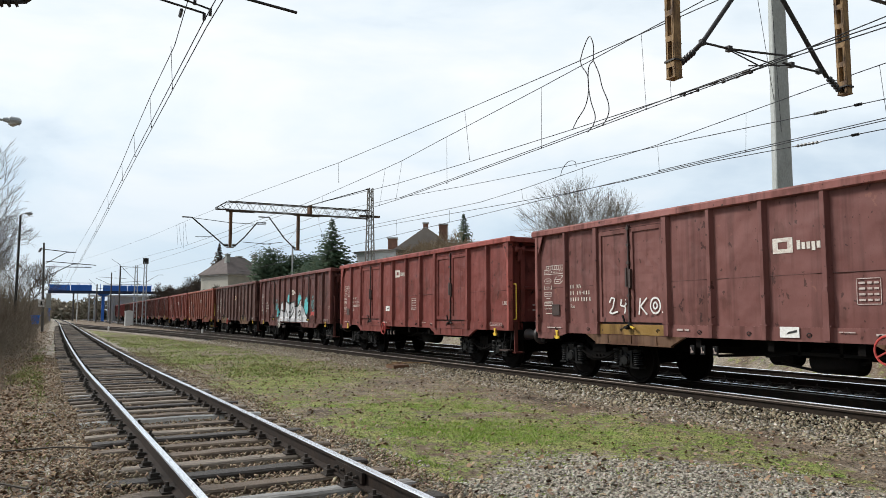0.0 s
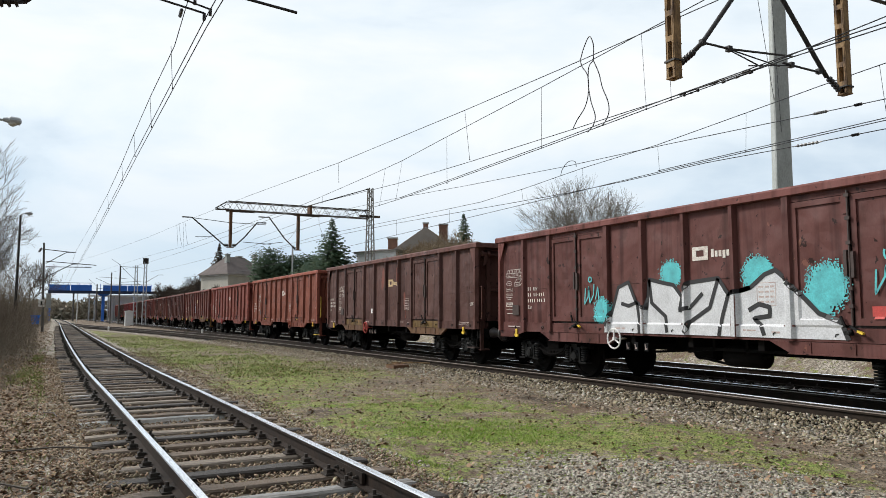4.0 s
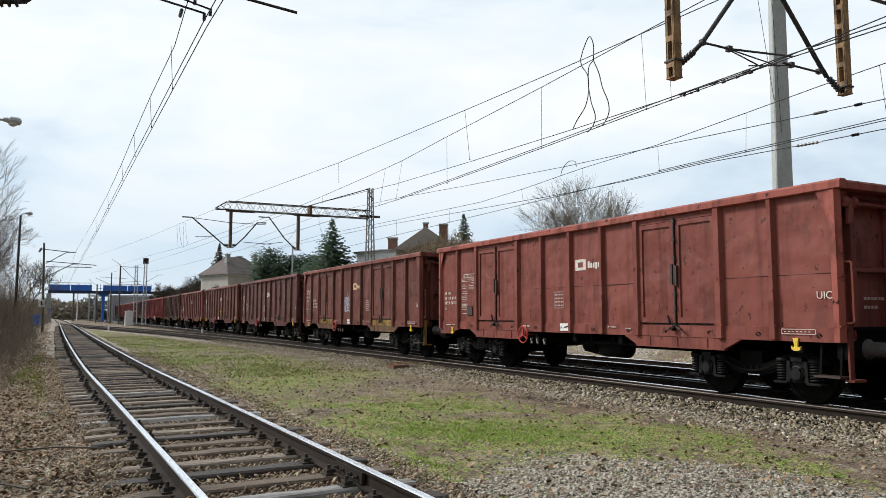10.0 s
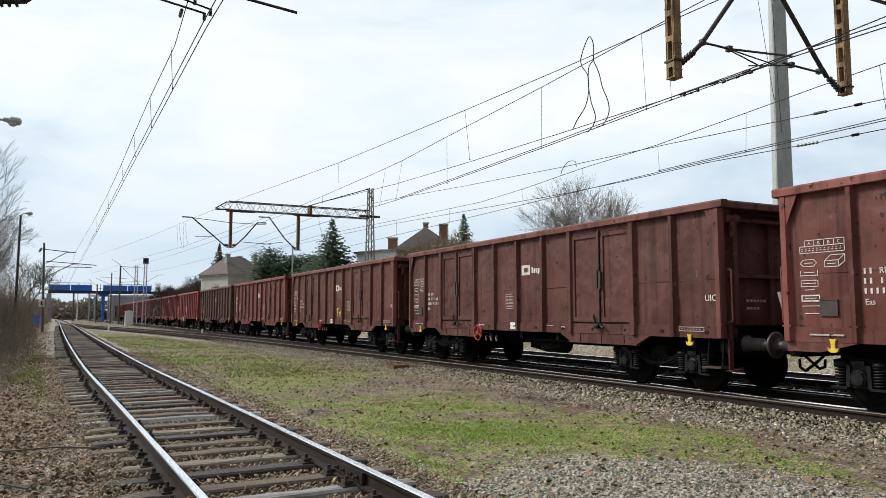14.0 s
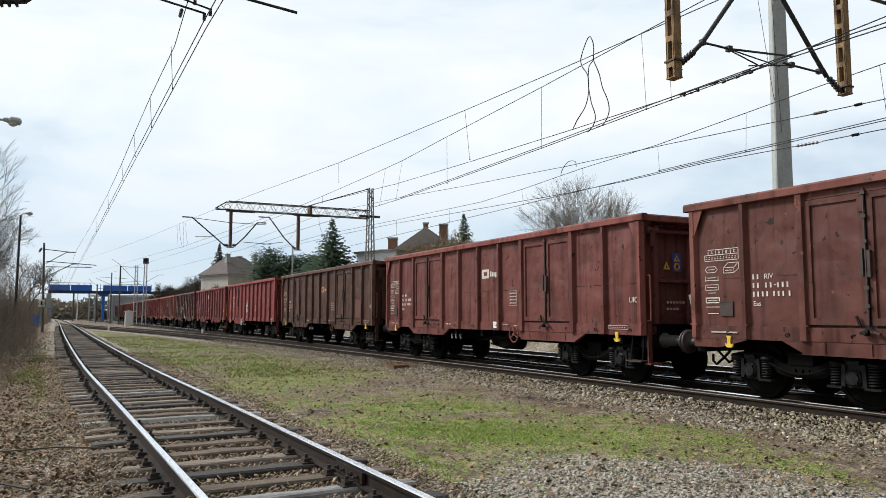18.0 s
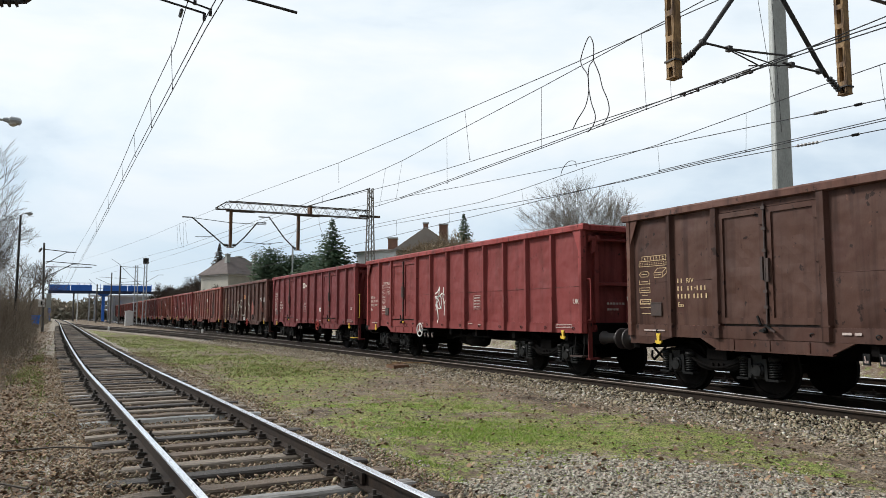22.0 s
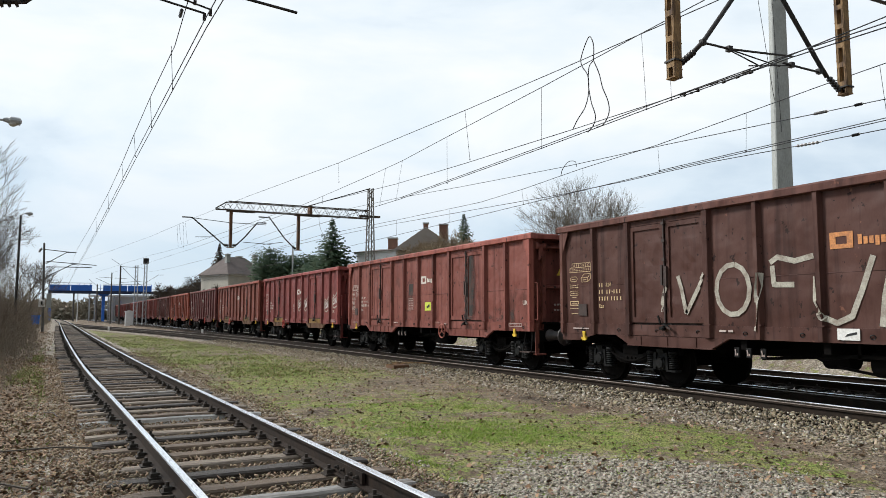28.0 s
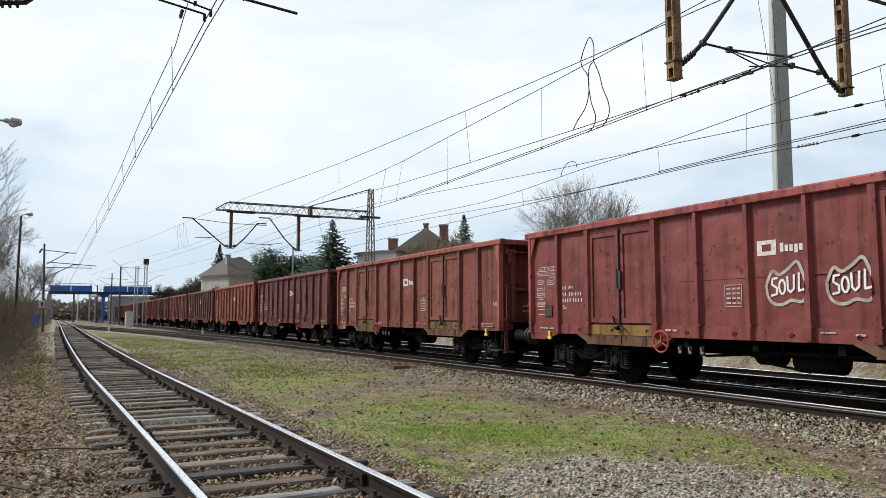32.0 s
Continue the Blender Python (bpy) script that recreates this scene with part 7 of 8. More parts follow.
def hipped_house(label, cx, cy, w, d, eave, ridge, wall, roof, chimneys, turn=0.0, gable=False, stack=M_BRICK):
    h = thing("house", label, "house", pose(cx, cy, 0, 0, 0, turn))
    part("wall", Shape().box(-w / 2, w / 2, -d / 2, d / 2, -0.2, eave), wall, h)
    part("cornice", Shape().box(-w / 2 - 0.25, w / 2 + 0.25, -d / 2 - 0.25, d / 2 + 0.25, eave, eave + 0.22), M_TRIM, h)
    o = 0.5
    e = eave + 0.22
    r = 0.0 if gable else min(w, d) * 0.36
    v = [(-w / 2 - o, -d / 2 - o, e), (w / 2 + o, -d / 2 - o, e), (w / 2 + o, d / 2 + o, e), (-w / 2 - o, d / 2 + o, e), (-w / 2 - o + r, 0, ridge), (w / 2 + o - r, 0, ridge)]
    s = Shape().add(v, [(0, 1, 5, 4), (1, 2, 5), (2, 3, 4, 5), (3, 0, 4), (3, 2, 1, 0)])
    part("roof", s, roof, h)
    if gable:
        s = Shape()
        for q in (-1, 1):
            s.prism([(q * w / 2, -d / 2, e), (q * w / 2, d / 2, e), (q * w / 2, 0, ridge - 0.3)], (-q * 0.2, 0, 0))
        part("gable_wall", s, wall, h)
    for x, y, z0, z1, a in chimneys:
        c = part("chimney", Shape().box(x - a / 2, x + a / 2, y - a / 2.6, y + a / 2.6, z0, z1), stack, h)
        part("chimney_cap", Shape().box(x - a / 2 - 0.08, x + a / 2 + 0.08, y - a / 2.6 - 0.08, y + a / 2.6 + 0.08, z1, z1 + 0.14), M_CONC, c)
    nf = max(2, int(w / 3))
    for fl in range(max(1, int(eave / 3))):
        for k in range(nf):
            window(h, -w / 2 + w * (k + 0.5) / nf, -d / 2, 1.6 + 2.9 * fl, 1.2, 1.5, (0, -1))
        for k in range(2):
            window(h, -w / 2, -d / 2 + d * (k + 0.5) / 2, 1.6 + 2.9 * fl, 1.1, 1.5, (-1, 0))
            window(h, w / 2, -d / 2 + d * (k + 0.5) / 2, 1.6 + 2.9 * fl, 1.1, 1.5, (1, 0))
    return h


hipped_house("grey rendered villa with a hipped dark roof and tall chimneys", 24.6, 124.5, 7.9, 7.6, 7.7, 11.0, M_WALLCREAM, M_ROOF, [(-2.4, -1.2, 8.6, 11.2, 0.7), (0.9, 0.3, 9.6, 11.1, 0.8), (2.2, -2.2, 8.3, 11.2, 0.7)], 24, stack=M_CONC)
hipped_house("old house with a steep tiled roof and brick chimneys", 38.4, 80.0, 8.0, 6.6, 8.7, 11.6, M_WALLCREAM, M_ROOFRED, [(-3.0, 0.0, 10.4, 12.1, 0.75), (-1.6, -2.1, 9.0, 12.1, 1.3), (-2.0, 3.9, 6.6, 10.4, 1.4)], 64, True)
hipped_house("pale block with a shallow roof behind the lattice mast", 33.2, 80, 3.6, 6.0, 8.6, 9.1, M_WALLWHITE, M_ROOF, [], 27)


# ---- trees ----
def fast_mesh(name, verts, faces, material, smooth=False):
    """A mesh straight from arrays; faces all of one size."""
    v, f = np.asarray(verts, dtype=np.float32), np.asarray(faces, dtype=np.int32)
    me = bpy.data.meshes.new(name)
    me.vertices.add(len(v))
    me.vertices.foreach_set("co", v.ravel())
    k = f.shape[1]
    me.loops.add(f.size)
    me.loops.foreach_set("vertex_index", f.ravel())
    me.polygons.add(len(f))
    me.polygons.foreach_set("loop_start", np.arange(0, f.size, k, dtype=np.int32))
    me.update(calc_edges=True)
    me.validate()
    me.materials.append(material)
    if smooth:
        me.polygons.foreach_set("use_smooth", np.ones(len(f), dtype=bool))
    return me


def sticks(segs):
    """Three-sided tapering sticks; segs: (a, b, ra, rb)."""
    a = np.array([s[0] for s in segs], float)
    b = np.array([s[1] for s in segs], float)
    ra = np.array([s[2] for s in segs])[:, None]
    rb = np.array([s[3] for s in segs])[:, None]
    d = b - a
    d /= np.linalg.norm(d, axis=1, keepdims=True) + 1e-9
    u = np.cross(d, np.where(np.abs(d[:, 2:3]) > 0.9, [[1.0, 0, 0]], [[0, 0, 1.0]]))
    u /= np.linalg.norm(u, axis=1, keepdims=True)
    w = np.cross(d, u)
    rings = []
    for k in range(3):
        c, s = math.cos(2.0944 * k), math.sin(2.0944 * k)
        rings.append((u * c + w * s))
    v = np.stack([a + r * ra for r in rings] + [b + r * rb for r in rings], 1).reshape(-1, 3)
    base = (np.arange(len(segs)) * 6)[:, None, None]
    f = np.array([[0, 1, 4, 3], [1, 2, 5, 4], [2, 0, 3, 5]])[None] + base
    return v, f.reshape(-1, 4)


M_BARK = mat("grey_bark", (0.11, 0.095, 0.08), 0.9, col2=(0.06, 0.05, 0.042), scale=6, amount=0.6)
M_TWIG = mat("pale_twigs", (0.2, 0.175, 0.14), 0.9, col2=(0.12, 0.10, 0.08), scale=1.0, amount=0.5)
M_STEMPALE = mat("golden_twigs", (0.3, 0.23, 0.15), 0.9, col2=(0.18, 0.14, 0.1), scale=1.0, amount=0.5)
M_TWIGDK = mat("brown_twigs", (0.10, 0.078, 0.06), 0.9, col2=(0.06, 0.048, 0.038), scale=1.0, amount=0.5)
M_NEEDLE = mat("spruce_needles", (0.07, 0.13, 0.075), 0.7, col2=(0.135, 0.175, 0.085), scale=1.3, amount=0.8)
M_IVY = mat("dull_evergreen", (0.04, 0.048, 0.024), 0.8, col2=(0.09, 0.075, 0.04), scale=0.9, amount=0.8)


def bare_tree(label, x, y, z, height, spread, seed, twig, levels=5, trunks=1, split=3, thick=0.16, fine=0.006):
    rnd = random.Random(seed)
    t = thing("bare_tree", label, "tree", pose(x, y, z))
    big, small = [], []

    def grow(p, d, length, r, lev):
        n = 3
        for k in range(n):
            d = (d + Vector((rnd.uniform(-1, 1), rnd.uniform(-1, 1), rnd.uniform(-0.5, 0.8))) * 0.16).normalized()
            q = p + d * length / n
            (big if lev >= levels - 1 else small).append((tuple(p), tuple(q), max(fine, r * (1 - k / n * 0.35)), max(fine * 0.7, r * (1 - (k + 1) / n * 0.35))))
            p = q
            if lev > 0 and k >= (1 if lev == levels else 0):
                for _ in range(split if k == n - 1 else max(1, split - 2)):
                    a = rnd.uniform(0, 2 * math.pi)
                    o = d.orthogonal().normalized()
                    o = o * math.cos(a) + d.cross(o) * math.sin(a)
                    nd = (d * rnd.uniform(0.5, 1.0) + o * rnd.uniform(0.45, 0.95) * spread + Vector((0, 0, 0.18))).normalized()
                    grow(p, nd, length * rnd.uniform(0.55, 0.78), r * 0.52, lev - 1)

    for k in range(trunks):
        d = Vector((rnd.uniform(-0.35, 0.35), rnd.uniform(-0.35, 0.35), 1)) if trunks > 1 else Vector((rnd.uniform(-0.05, 0.05), 0, 1))
        grow(Vector((0, 0, 0)), d.normalized(), height * 0.38, thick, levels)
    part("trunk", fast_mesh("trunk", *sticks(big), M_BARK), None, t)
    part("crown", fast_mesh("crown", *sticks(small), twig), None, t, "bare branching twigs")
    return t


def conifer(label, x, y, z, height, radius, seed, material, base=0.12, droop=0.35, cone=1.0):
    """Whorls of drooping boughs, each set with small needle sprays."""
    rnd = random.Random(seed)
    t = thing("conifer_tree", label, "tree", pose(x, y, z))
    part("trunk", Shape().lathe((0, 0, 0), (0, 0, height), [(0, 0.02 * height), (1, 0.01)], 7), M_BARK, t)
    v, f = [], []
    h = base * height
    while h < height * 0.985:
        q = 1 - (h - base * height) / (height * (1 - base))
        R = radius * (q**1.05 if cone > 0.5 else math.sin(math.pi * min(1, 0.15 + 0.85 * q)) ** 0.6)
        n = max(4, int(6 + 7 * q))
        for k in range(n):
            a = 2 * math.pi * (k + rnd.random()) / n
            L = R * rnd.uniform(0.65, 1.12)
            m = max(3, int(L / 0.32))
            for j in range(m):
                s = (j + 0.6) / m
                cx, cy = math.cos(a) * L * s, math.sin(a) * L * s
                cz = h - droop * L * (s - 0.45 * s**3) + rnd.uniform(-0.16, 0.16)
                w = (0.20 + 0.22 * (1 - s) + 0.1 * q) * min(1, 0.28 + 1.6 * q)
                for _ in range(9):
                    b = a + rnd.uniform(-1.3, 1.3)
                    l2 = w * rnd.uniform(0.9, 1.7)
                    dx, dy, dz = math.cos(b) * l2, math.sin(b) * l2, rnd.uniform(-0.25, 0.12) * l2
                    sx, sy = -math.sin(b) * w * 0.4, math.cos(b) * w * 0.4
                    i = len(v)
                    v += [(cx - sx, cy - sy, cz + rnd.uniform(-0.05, 0.05)), (cx + dx * 0.5, cy + dy * 0.5, cz + dz + 0.06), (cx + dx, cy + dy, cz + dz * 1.8), (cx + sx, cy + sy, cz - 0.05)]
                    f.append((i, i + 1, i + 2, i + 3))
        h += height * 0.021 * rnd.uniform(0.8, 1.25)
    part("crown", fast_mesh("crown", v, f, material), None, t, "dark green needle boughs")
    return t


conifer("tall dark spruce standing behind the train", 27.2, 82.0, 0.6, 12.2, 8.6, 1, M_NEEDLE, 0.1, 0.36)
conifer("slim dark spruce beside the old house", 44.5, 81.6, 0.6, 13.8, 6.2, 2, M_NEEDLE, 0.1, 0.36)
for k, (x, y, h, r) in enumerate(((23.2, 96, 9.6, 2.2), (25.6, 95, 8.6, 2.6), (28.0, 94.5, 8.8, 2.5))):
    conifer("dark bushy pine behind the train", x, y, 0.6, h, r * 1.2, 11 + k, M_NEEDLE, 0.25, -0.25, 0.0)
conifer("thin ragged larch by the villa", 24.5, 139, 0.6, 14.2, 3.4, 21, M_TWIGDK, 0.3, -0.1)
bare_tree("spreading bare tree in late winter behind the train", 37.2, 49.0, 0.5, 11.9, 0.65, 5, M_TWIG, 5, 3, 3, 0.1, 0.0075)
bare_tree("tall bare tree on the verge", -5.6, 36.0, 0.4, 8.4, 0.75, 3, M_TWIGDK, 5, 1, 3, 0.12, 0.006)
bare_tree("bare tree on the verge behind the lamp", -6.6, 46.0, 0.5, 9.6, 0.9, 8, M_TWIGDK, 5, 1, 3, 0.12, 0.007)
bare_tree("bare tree beyond the brush", -5.6, 72.0, 0.4, 10.0, 0.9, 9, M_TWIGDK, 5, 1, 3, 0.12, 0.01)
bare_tree("bare sapling beyond the brush", -4.0, 95.0, 0.4, 8.0, 1.0, 10, M_TWIGDK, 4, 2, 3, 0.12, 0.014)
bare_tree("bare tree by the old house", 35.2, 74.0, 0.5, 9.6, 1.2, 31, M_STEMPALE, 4, 3, 4, 0.12, 0.026)
bare_tree("bare bush by the old house", 38.2, 73.0, 0.5, 10.4, 1.3, 32, M_STEMPALE, 4, 4, 4, 0.1, 0.026)
for k, (x, y, h) in enumerate(((21.5, 150, 9), (25, 156, 9.5), (18.5, 158, 8), (16.5, 120, 5.5), (19.0, 110, 5.5))):
    bare_tree("bare tree between the villa and the footbridge", x, y, 0.3, h, 1.1, 40 + k, M_TWIGDK, 4, 2, 4, 0.12, 0.02)


def thicket(name, label, n, place, hmin, hmax, material, seed, lean=0.35, r=0.006, category="brush"):
    """Many thin bent stems in one mass."""
    rnd = random.Random(seed)
    segs = []
    for _ in range(n):
        x, y = place(rnd)
        p = Vector((x, y, ground_height(x, y) - 0.03))
        h = rnd.uniform(hmin, hmax)
        d = Vector((rnd.uniform(-lean, lean), rnd.uniform(-lean, lean), 1)).normalized()
        for k in range(3):
            q = p + d * h / 3
            segs.append((tuple(p), tuple(q), r * (1 - k * 0.25), r * (0.75 - k * 0.25) + 0.001))
            if k:
                for _ in range(2):
                    e = (d + Vector((rnd.uniform(-1, 1), rnd.uniform(-1, 1), rnd.uniform(-0.2, 0.6))) * 0.7).normalized()
                    segs.append((tuple(q), tuple(q + e * h * rnd.uniform(0.12, 0.3)), r * 0.55, r * 0.25))
            p = q
            d = (d + Vector((rnd.uniform(-1, 1), rnd.uniform(-1, 1), -0.2)) * lean * 0.7).normalized()
    ob = part(name, fast_mesh(name, *sticks(segs), material), None)
    return tagged(ob, label, category, kind="stuff")


def verge(x0, x1, y0, y1):
    def f(rnd):
        y = y0 + (y1 - y0) * rnd.random() ** 1.3
        return rnd.uniform(x0, x1), y
    return f


M_STEM = mat("dead_stems", (0.27, 0.23, 0.175), 0.9, col2=(0.12, 0.1, 0.075), scale=1.2, amount=0.7)
M_STEM2 = mat("reddish_stems", (0.2, 0.16, 0.12), 0.9, col2=(0.1, 0.08, 0.062), scale=1.2, amount=0.7)
thicket("dead_weeds", "tangle of grey-brown dead weeds on the verge", 1900, verge(-5.5, -1.7, 17, 60), 0.35, 1.3, M_STEM, 1, 0.4, 0.008)
thicket("brush", "reddish-brown leafless brush along the siding", 1700, verge(-6, -2.3, 28, 75), 0.8, 2.4, M_STEM2, 2, 0.35, 0.012)
thicket("brush", "tall grey leafless brush on the verge", 900, verge(-8, -3.2, 30, 75), 2.0, 4.4, M_STEM, 12, 0.3, 0.014)
thicket("brush", "leafless brush beside the siding beyond", 900, verge(-7, -2.6, 60, 160), 1.0, 3.6, M_STEM, 3, 0.35, 0.022)
thicket("dry_grass", "dry grass along the foot of the verge", 2500, verge(-3.2, -1.1, 7, 45), 0.12, 0.45, M_STEM, 4, 0.6, 0.004, "grass")


def leaf_mass(name, label, blobs, n, size, material, seed, category="shrub"):
    """Crowded small leaves around uneven lumps."""
    rnd = np.random.RandomState(seed)
    v, f = [], []
    for cx, cy, cz, rx, rz in blobs:
        p = rnd.normal(size=(n, 3))
        p /= np.linalg.norm(p, axis=1, keepdims=True)
        p *= (rnd.rand(n, 1) ** 0.35) * (0.75 + 0.35 * rnd.rand(n, 1))
        c = p * [rx, rx, rz] + [cx, cy, cz]
        a, b = rnd.normal(size=(n, 3)), rnd.normal(size=(n, 3))
        a *= size / np.linalg.norm(a, axis=1, keepdims=True)
        b *= size * 0.6 / np.linalg.norm(b, axis=1, keepdims=True)
        q = np.stack([c - a, c - b, c + a, c + b], 1).reshape(-1, 3)
        f.append(np.arange(4 * n).reshape(-1, 4) + sum(len(w) for w in v))
        v.append(q)
    ob = part(name, fast_mesh(name, np.concatenate(v), np.concatenate(f), material), None)
    return tagged(ob, label, category, kind="stuff")


leaf_mass("evergreen_shrub", "dull evergreen shrubs among the brush", [(-4.6, 33, 1.8, 1.2, 1.6), (-5.4, 38, 2.2, 1.5, 1.9), (-4.7, 45, 1.7, 1.2, 1.5)], 1400, 0.09, M_IVY, 3)
M_WOODS = mat("far_woods", (0.24, 0.225, 0.175), 0.9, col2=(0.38, 0.33, 0.26), scale=0.16, amount=0.9)
rw = random.Random(77)
leaf_mass("far_woods", "dull green and grey woods beyond the footbridge", [(rw.uniform(-60, 8), rw.uniform(235, 300), 1.0 + rw.random() * 1.6, 6, 4.2) for _ in range(30)], 900, 0.75, M_WOODS, 5, "woods")
leaf_mass("far_woods", "dull woods beyond the houses", [(rw.uniform(45, 150), rw.uniform(170, 260), 1 + rw.random() * 2, 7, 5) for _ in range(20)], 320, 0.8, M_WOODS, 6, "woods")
leaf_mass("far_woods", "woods behind the verge", [(rw.uniform(-46, -12), rw.uniform(30, 220), 2 + rw.random() * 2, 5, 5) for _ in range(24)], 300, 0.5, M_WOODS, 7, "woods")
leaf_mass("far_woods", "woods far behind the lines", [(rw.uniform(60, 260), rw.uniform(-40, 170), 2 + rw.random() * 2, 8, 5) for _ in range(24)], 200, 0.8, M_WOODS, 8, "woods")


# ---- loose cover on the ground ----
BOX_V = np.array([(x, y, z) for z in (-1, 1) for y in (-1, 1) for x in (-1, 1)], float) * 0.68
BOX_F = np.array([(0, 2, 3, 1), (4, 5, 7, 6), (0, 1, 5, 4), (2, 6, 7, 3), (0, 4, 6, 2), (1, 3, 7, 5)])


def scatter_places(n, x0, x1, y0, y1, density, seed, near_bias=1.0, lift=None):
    rnd = random.Random(seed)
    out = []
    tries = 0
    while len(out) < n and tries < n * 14:
        tries += 1
        x, y = rnd.uniform(x0, x1), y0 + (y1 - y0) * rnd.random() ** near_bias
        if rnd.random() < density(x, y):
            out.append((x, y, ground_height(x, y) + (lift(x, y) if lift else 0)))
    return np.array(out)


def stones(name, label, places, r0, r1, material, seed, flat=0.65, sink=0.2):
    rnd = np.random.RandomState(seed)
    n = len(places)
    r = r0 + (r1 - r0) * rnd.rand(n, 1, 1) ** 2
    v = BOX_V[None] * (1 + 0.42 * rnd.normal(size=(n, 8, 3)).clip(-1.4, 1.4))
    v = v * np.stack([0.75 + 0.6 * rnd.rand(n), 0.7 + 0.5 * rnd.rand(n), flat * (0.7 + 0.6 * rnd.rand(n))], 1)[:, None, :]
    a = rnd.rand(n) * 6.283
    c, s = np.cos(a)[:, None], np.sin(a)[:, None]
    x, y = v[..., 0] * c - v[..., 1] * s, v[..., 0] * s + v[..., 1] * c
    t = rnd.normal(size=(n, 1)) * 0.6
    z = v[..., 2] + x * t
    v = np.stack([x, y, z], -1) * r + places[:, None, :] + np.array([0, 0, 1.0]) * r * (flat * 0.6 - sink)
    f = (BOX_F[None] + 8 * np.arange(n)[:, None, None]).reshape(-1, 4)
    ob = part(name, fast_mesh(name, v.reshape(-1, 3), f, material), None)
    return tagged(ob, label, "stones", kind="stuff")


def island_material(name, cols, rough=0.9, bump=0.3):
    """Each loose piece takes its own tone from a ramp."""
    m = bpy.data.materials.new(name)
    m.use_nodes = True
    n, l = m.node_tree.nodes, m.node_tree.links
    b = n["Principled BSDF"]
    b.inputs["Roughness"].default_value = rough
    b.inputs["Specular IOR Level"].default_value = 0.25
    g = n.new("ShaderNodeNewGeometry")
    r = n.new("ShaderNodeValToRGB")
    el = r.color_ramp.elements
    el[0].color, el[1].color = (*cols[0], 1), (*cols[-1], 1)
    for k, c in enumerate(cols[1:-1]):
        e_ = el.new((k + 1) / (len(cols) - 1))
        e_.color = (*c, 1)
    l.new(g.outputs["Random Per Island"], r.inputs[0])
    t = n.new("ShaderNodeTexNoise")
    t.inputs["Scale"].default_value = 45
    co = n.new("ShaderNodeTexCoord")
    l.new(co.outputs["Object"], t.inputs["Vector"])
    x = n.new("ShaderNodeMixRGB")
    x.blend_type = "MULTIPLY"
    x.inputs[0].default_value = 0.5
    l.new(r.outputs[0], x.inputs[1])
    l.new(t.outputs["Color"], x.inputs[2])
    l.new(x.outputs[0], b.inputs["Base Color"])
    if bump:
        bp = n.new("ShaderNodeBump")
        bp.inputs["Strength"].default_value, bp.inputs["Distance"].default_value = bump, 0.01
        l.new(t.outputs["Fac"], bp.inputs["Height"])
        l.new(bp.outputs[0], b.inputs["Normal"])
    return m


M_BALLAST = island_material("sandy_ballast", [(0.07, 0.056, 0.042), (0.33, 0.27, 0.18), (0.46, 0.39, 0.27), (0.12, 0.1, 0.075), (0.54, 0.46, 0.34), (0.22, 0.18, 0.125), (0.8, 0.76, 0.66)])
M_CRUSHED = island_material("crushed_grey_stone", [(0.12, 0.105, 0.08), (0.5, 0.465, 0.385), (0.3, 0.275, 0.22), (0.7, 0.65, 0.55), (0.18, 0.155, 0.115)])
M_BEDSTONE = island_material("brown_ballast", [(0.09, 0.064, 0.044), (0.46, 0.35, 0.24), (0.25, 0.185, 0.125), (0.62, 0.5, 0.36), (0.14, 0.1, 0.068)])
M_PALESTONE = island_material("pale_grey_ballast", [(0.3, 0.29, 0.27), (0.62, 0.6, 0.57), (0.45, 0.43, 0.41), (0.72, 0.7, 0.67)])
M_SOOT = island_material("sooty_ballast", [(0.01, 0.0095, 0.009), (0.03, 0.028, 0.026), (0.02, 0.019, 0.018), (0.05, 0.048, 0.045)])
M_LITTER = island_material("fallen_leaves", [(0.25, 0.155, 0.095), (0.48, 0.33, 0.205), (0.15, 0.095, 0.065), (0.56, 0.43, 0.29)], 0.8, 0)
M_BLADE = island_material("short_grass", [(0.1, 0.19, 0.035), (0.22, 0.31, 0.065), (0.35, 0.36, 0.13), (0.44, 0.37, 0.19), (0.16, 0.23, 0.05)], 0.7, 0)
M_LUSH = island_material("fresh_grass", [(0.16, 0.32, 0.04), (0.36, 0.58, 0.085), (0.46, 0.62, 0.11), (0.52, 0.56, 0.2), (0.25, 0.47, 0.06)], 0.7, 0)


def shoulder(x, y):
    e = LINE_BRANCH(y) - 0.753 - x
    return 0 if e < 0.07 else max(0, min(1, 1.5 - e / 1.25)) * (1.0 if y < 40 else 0.5)


stones("ballast_stones", "sandy ballast shoulder beside the brown rail", scatter_places(19000, 4.5, 10.2, 3.2, 46, shoulder, 1, 1.6, lambda x, y: 0.115 * max(0, min(1, 1.95 - (LINE_BRANCH(y) - x) / 0.85))), 0.011, 0.038, M_BALLAST, 1, 0.5)
stones("ballast_stones", "scattered crushed grey stone", scatter_places(15000, 2.9, 10.0, 2.6, 9.2, lambda x, y: max(0, gravel_cover(x, y) - 0.35) * 1.3 if x > LINE_NEAR(y) + 0.85 else 0, 2, 1.0), 0.009, 0.028, M_CRUSHED, 2, 0.42)
stones("ballast_stones", "brown ballast between the siding sleepers", scatter_places(52000, -0.9, 3.4, 1.6, 34, lambda x, y: 0.95 if gap_to(LINE_NEAR, x, y) < 1.75 else 0.25, 3, 2.0, lambda x, y: 0.03 if x > LINE_NEAR(y) - 0.95 else 0.035 + 0.06 * noise.noise((x * 1.3, y * 0.9, 3.0)) if x > LINE_NEAR(y) - 1.4 else 0.01), 0.008, 0.025, M_BEDSTONE, 3)
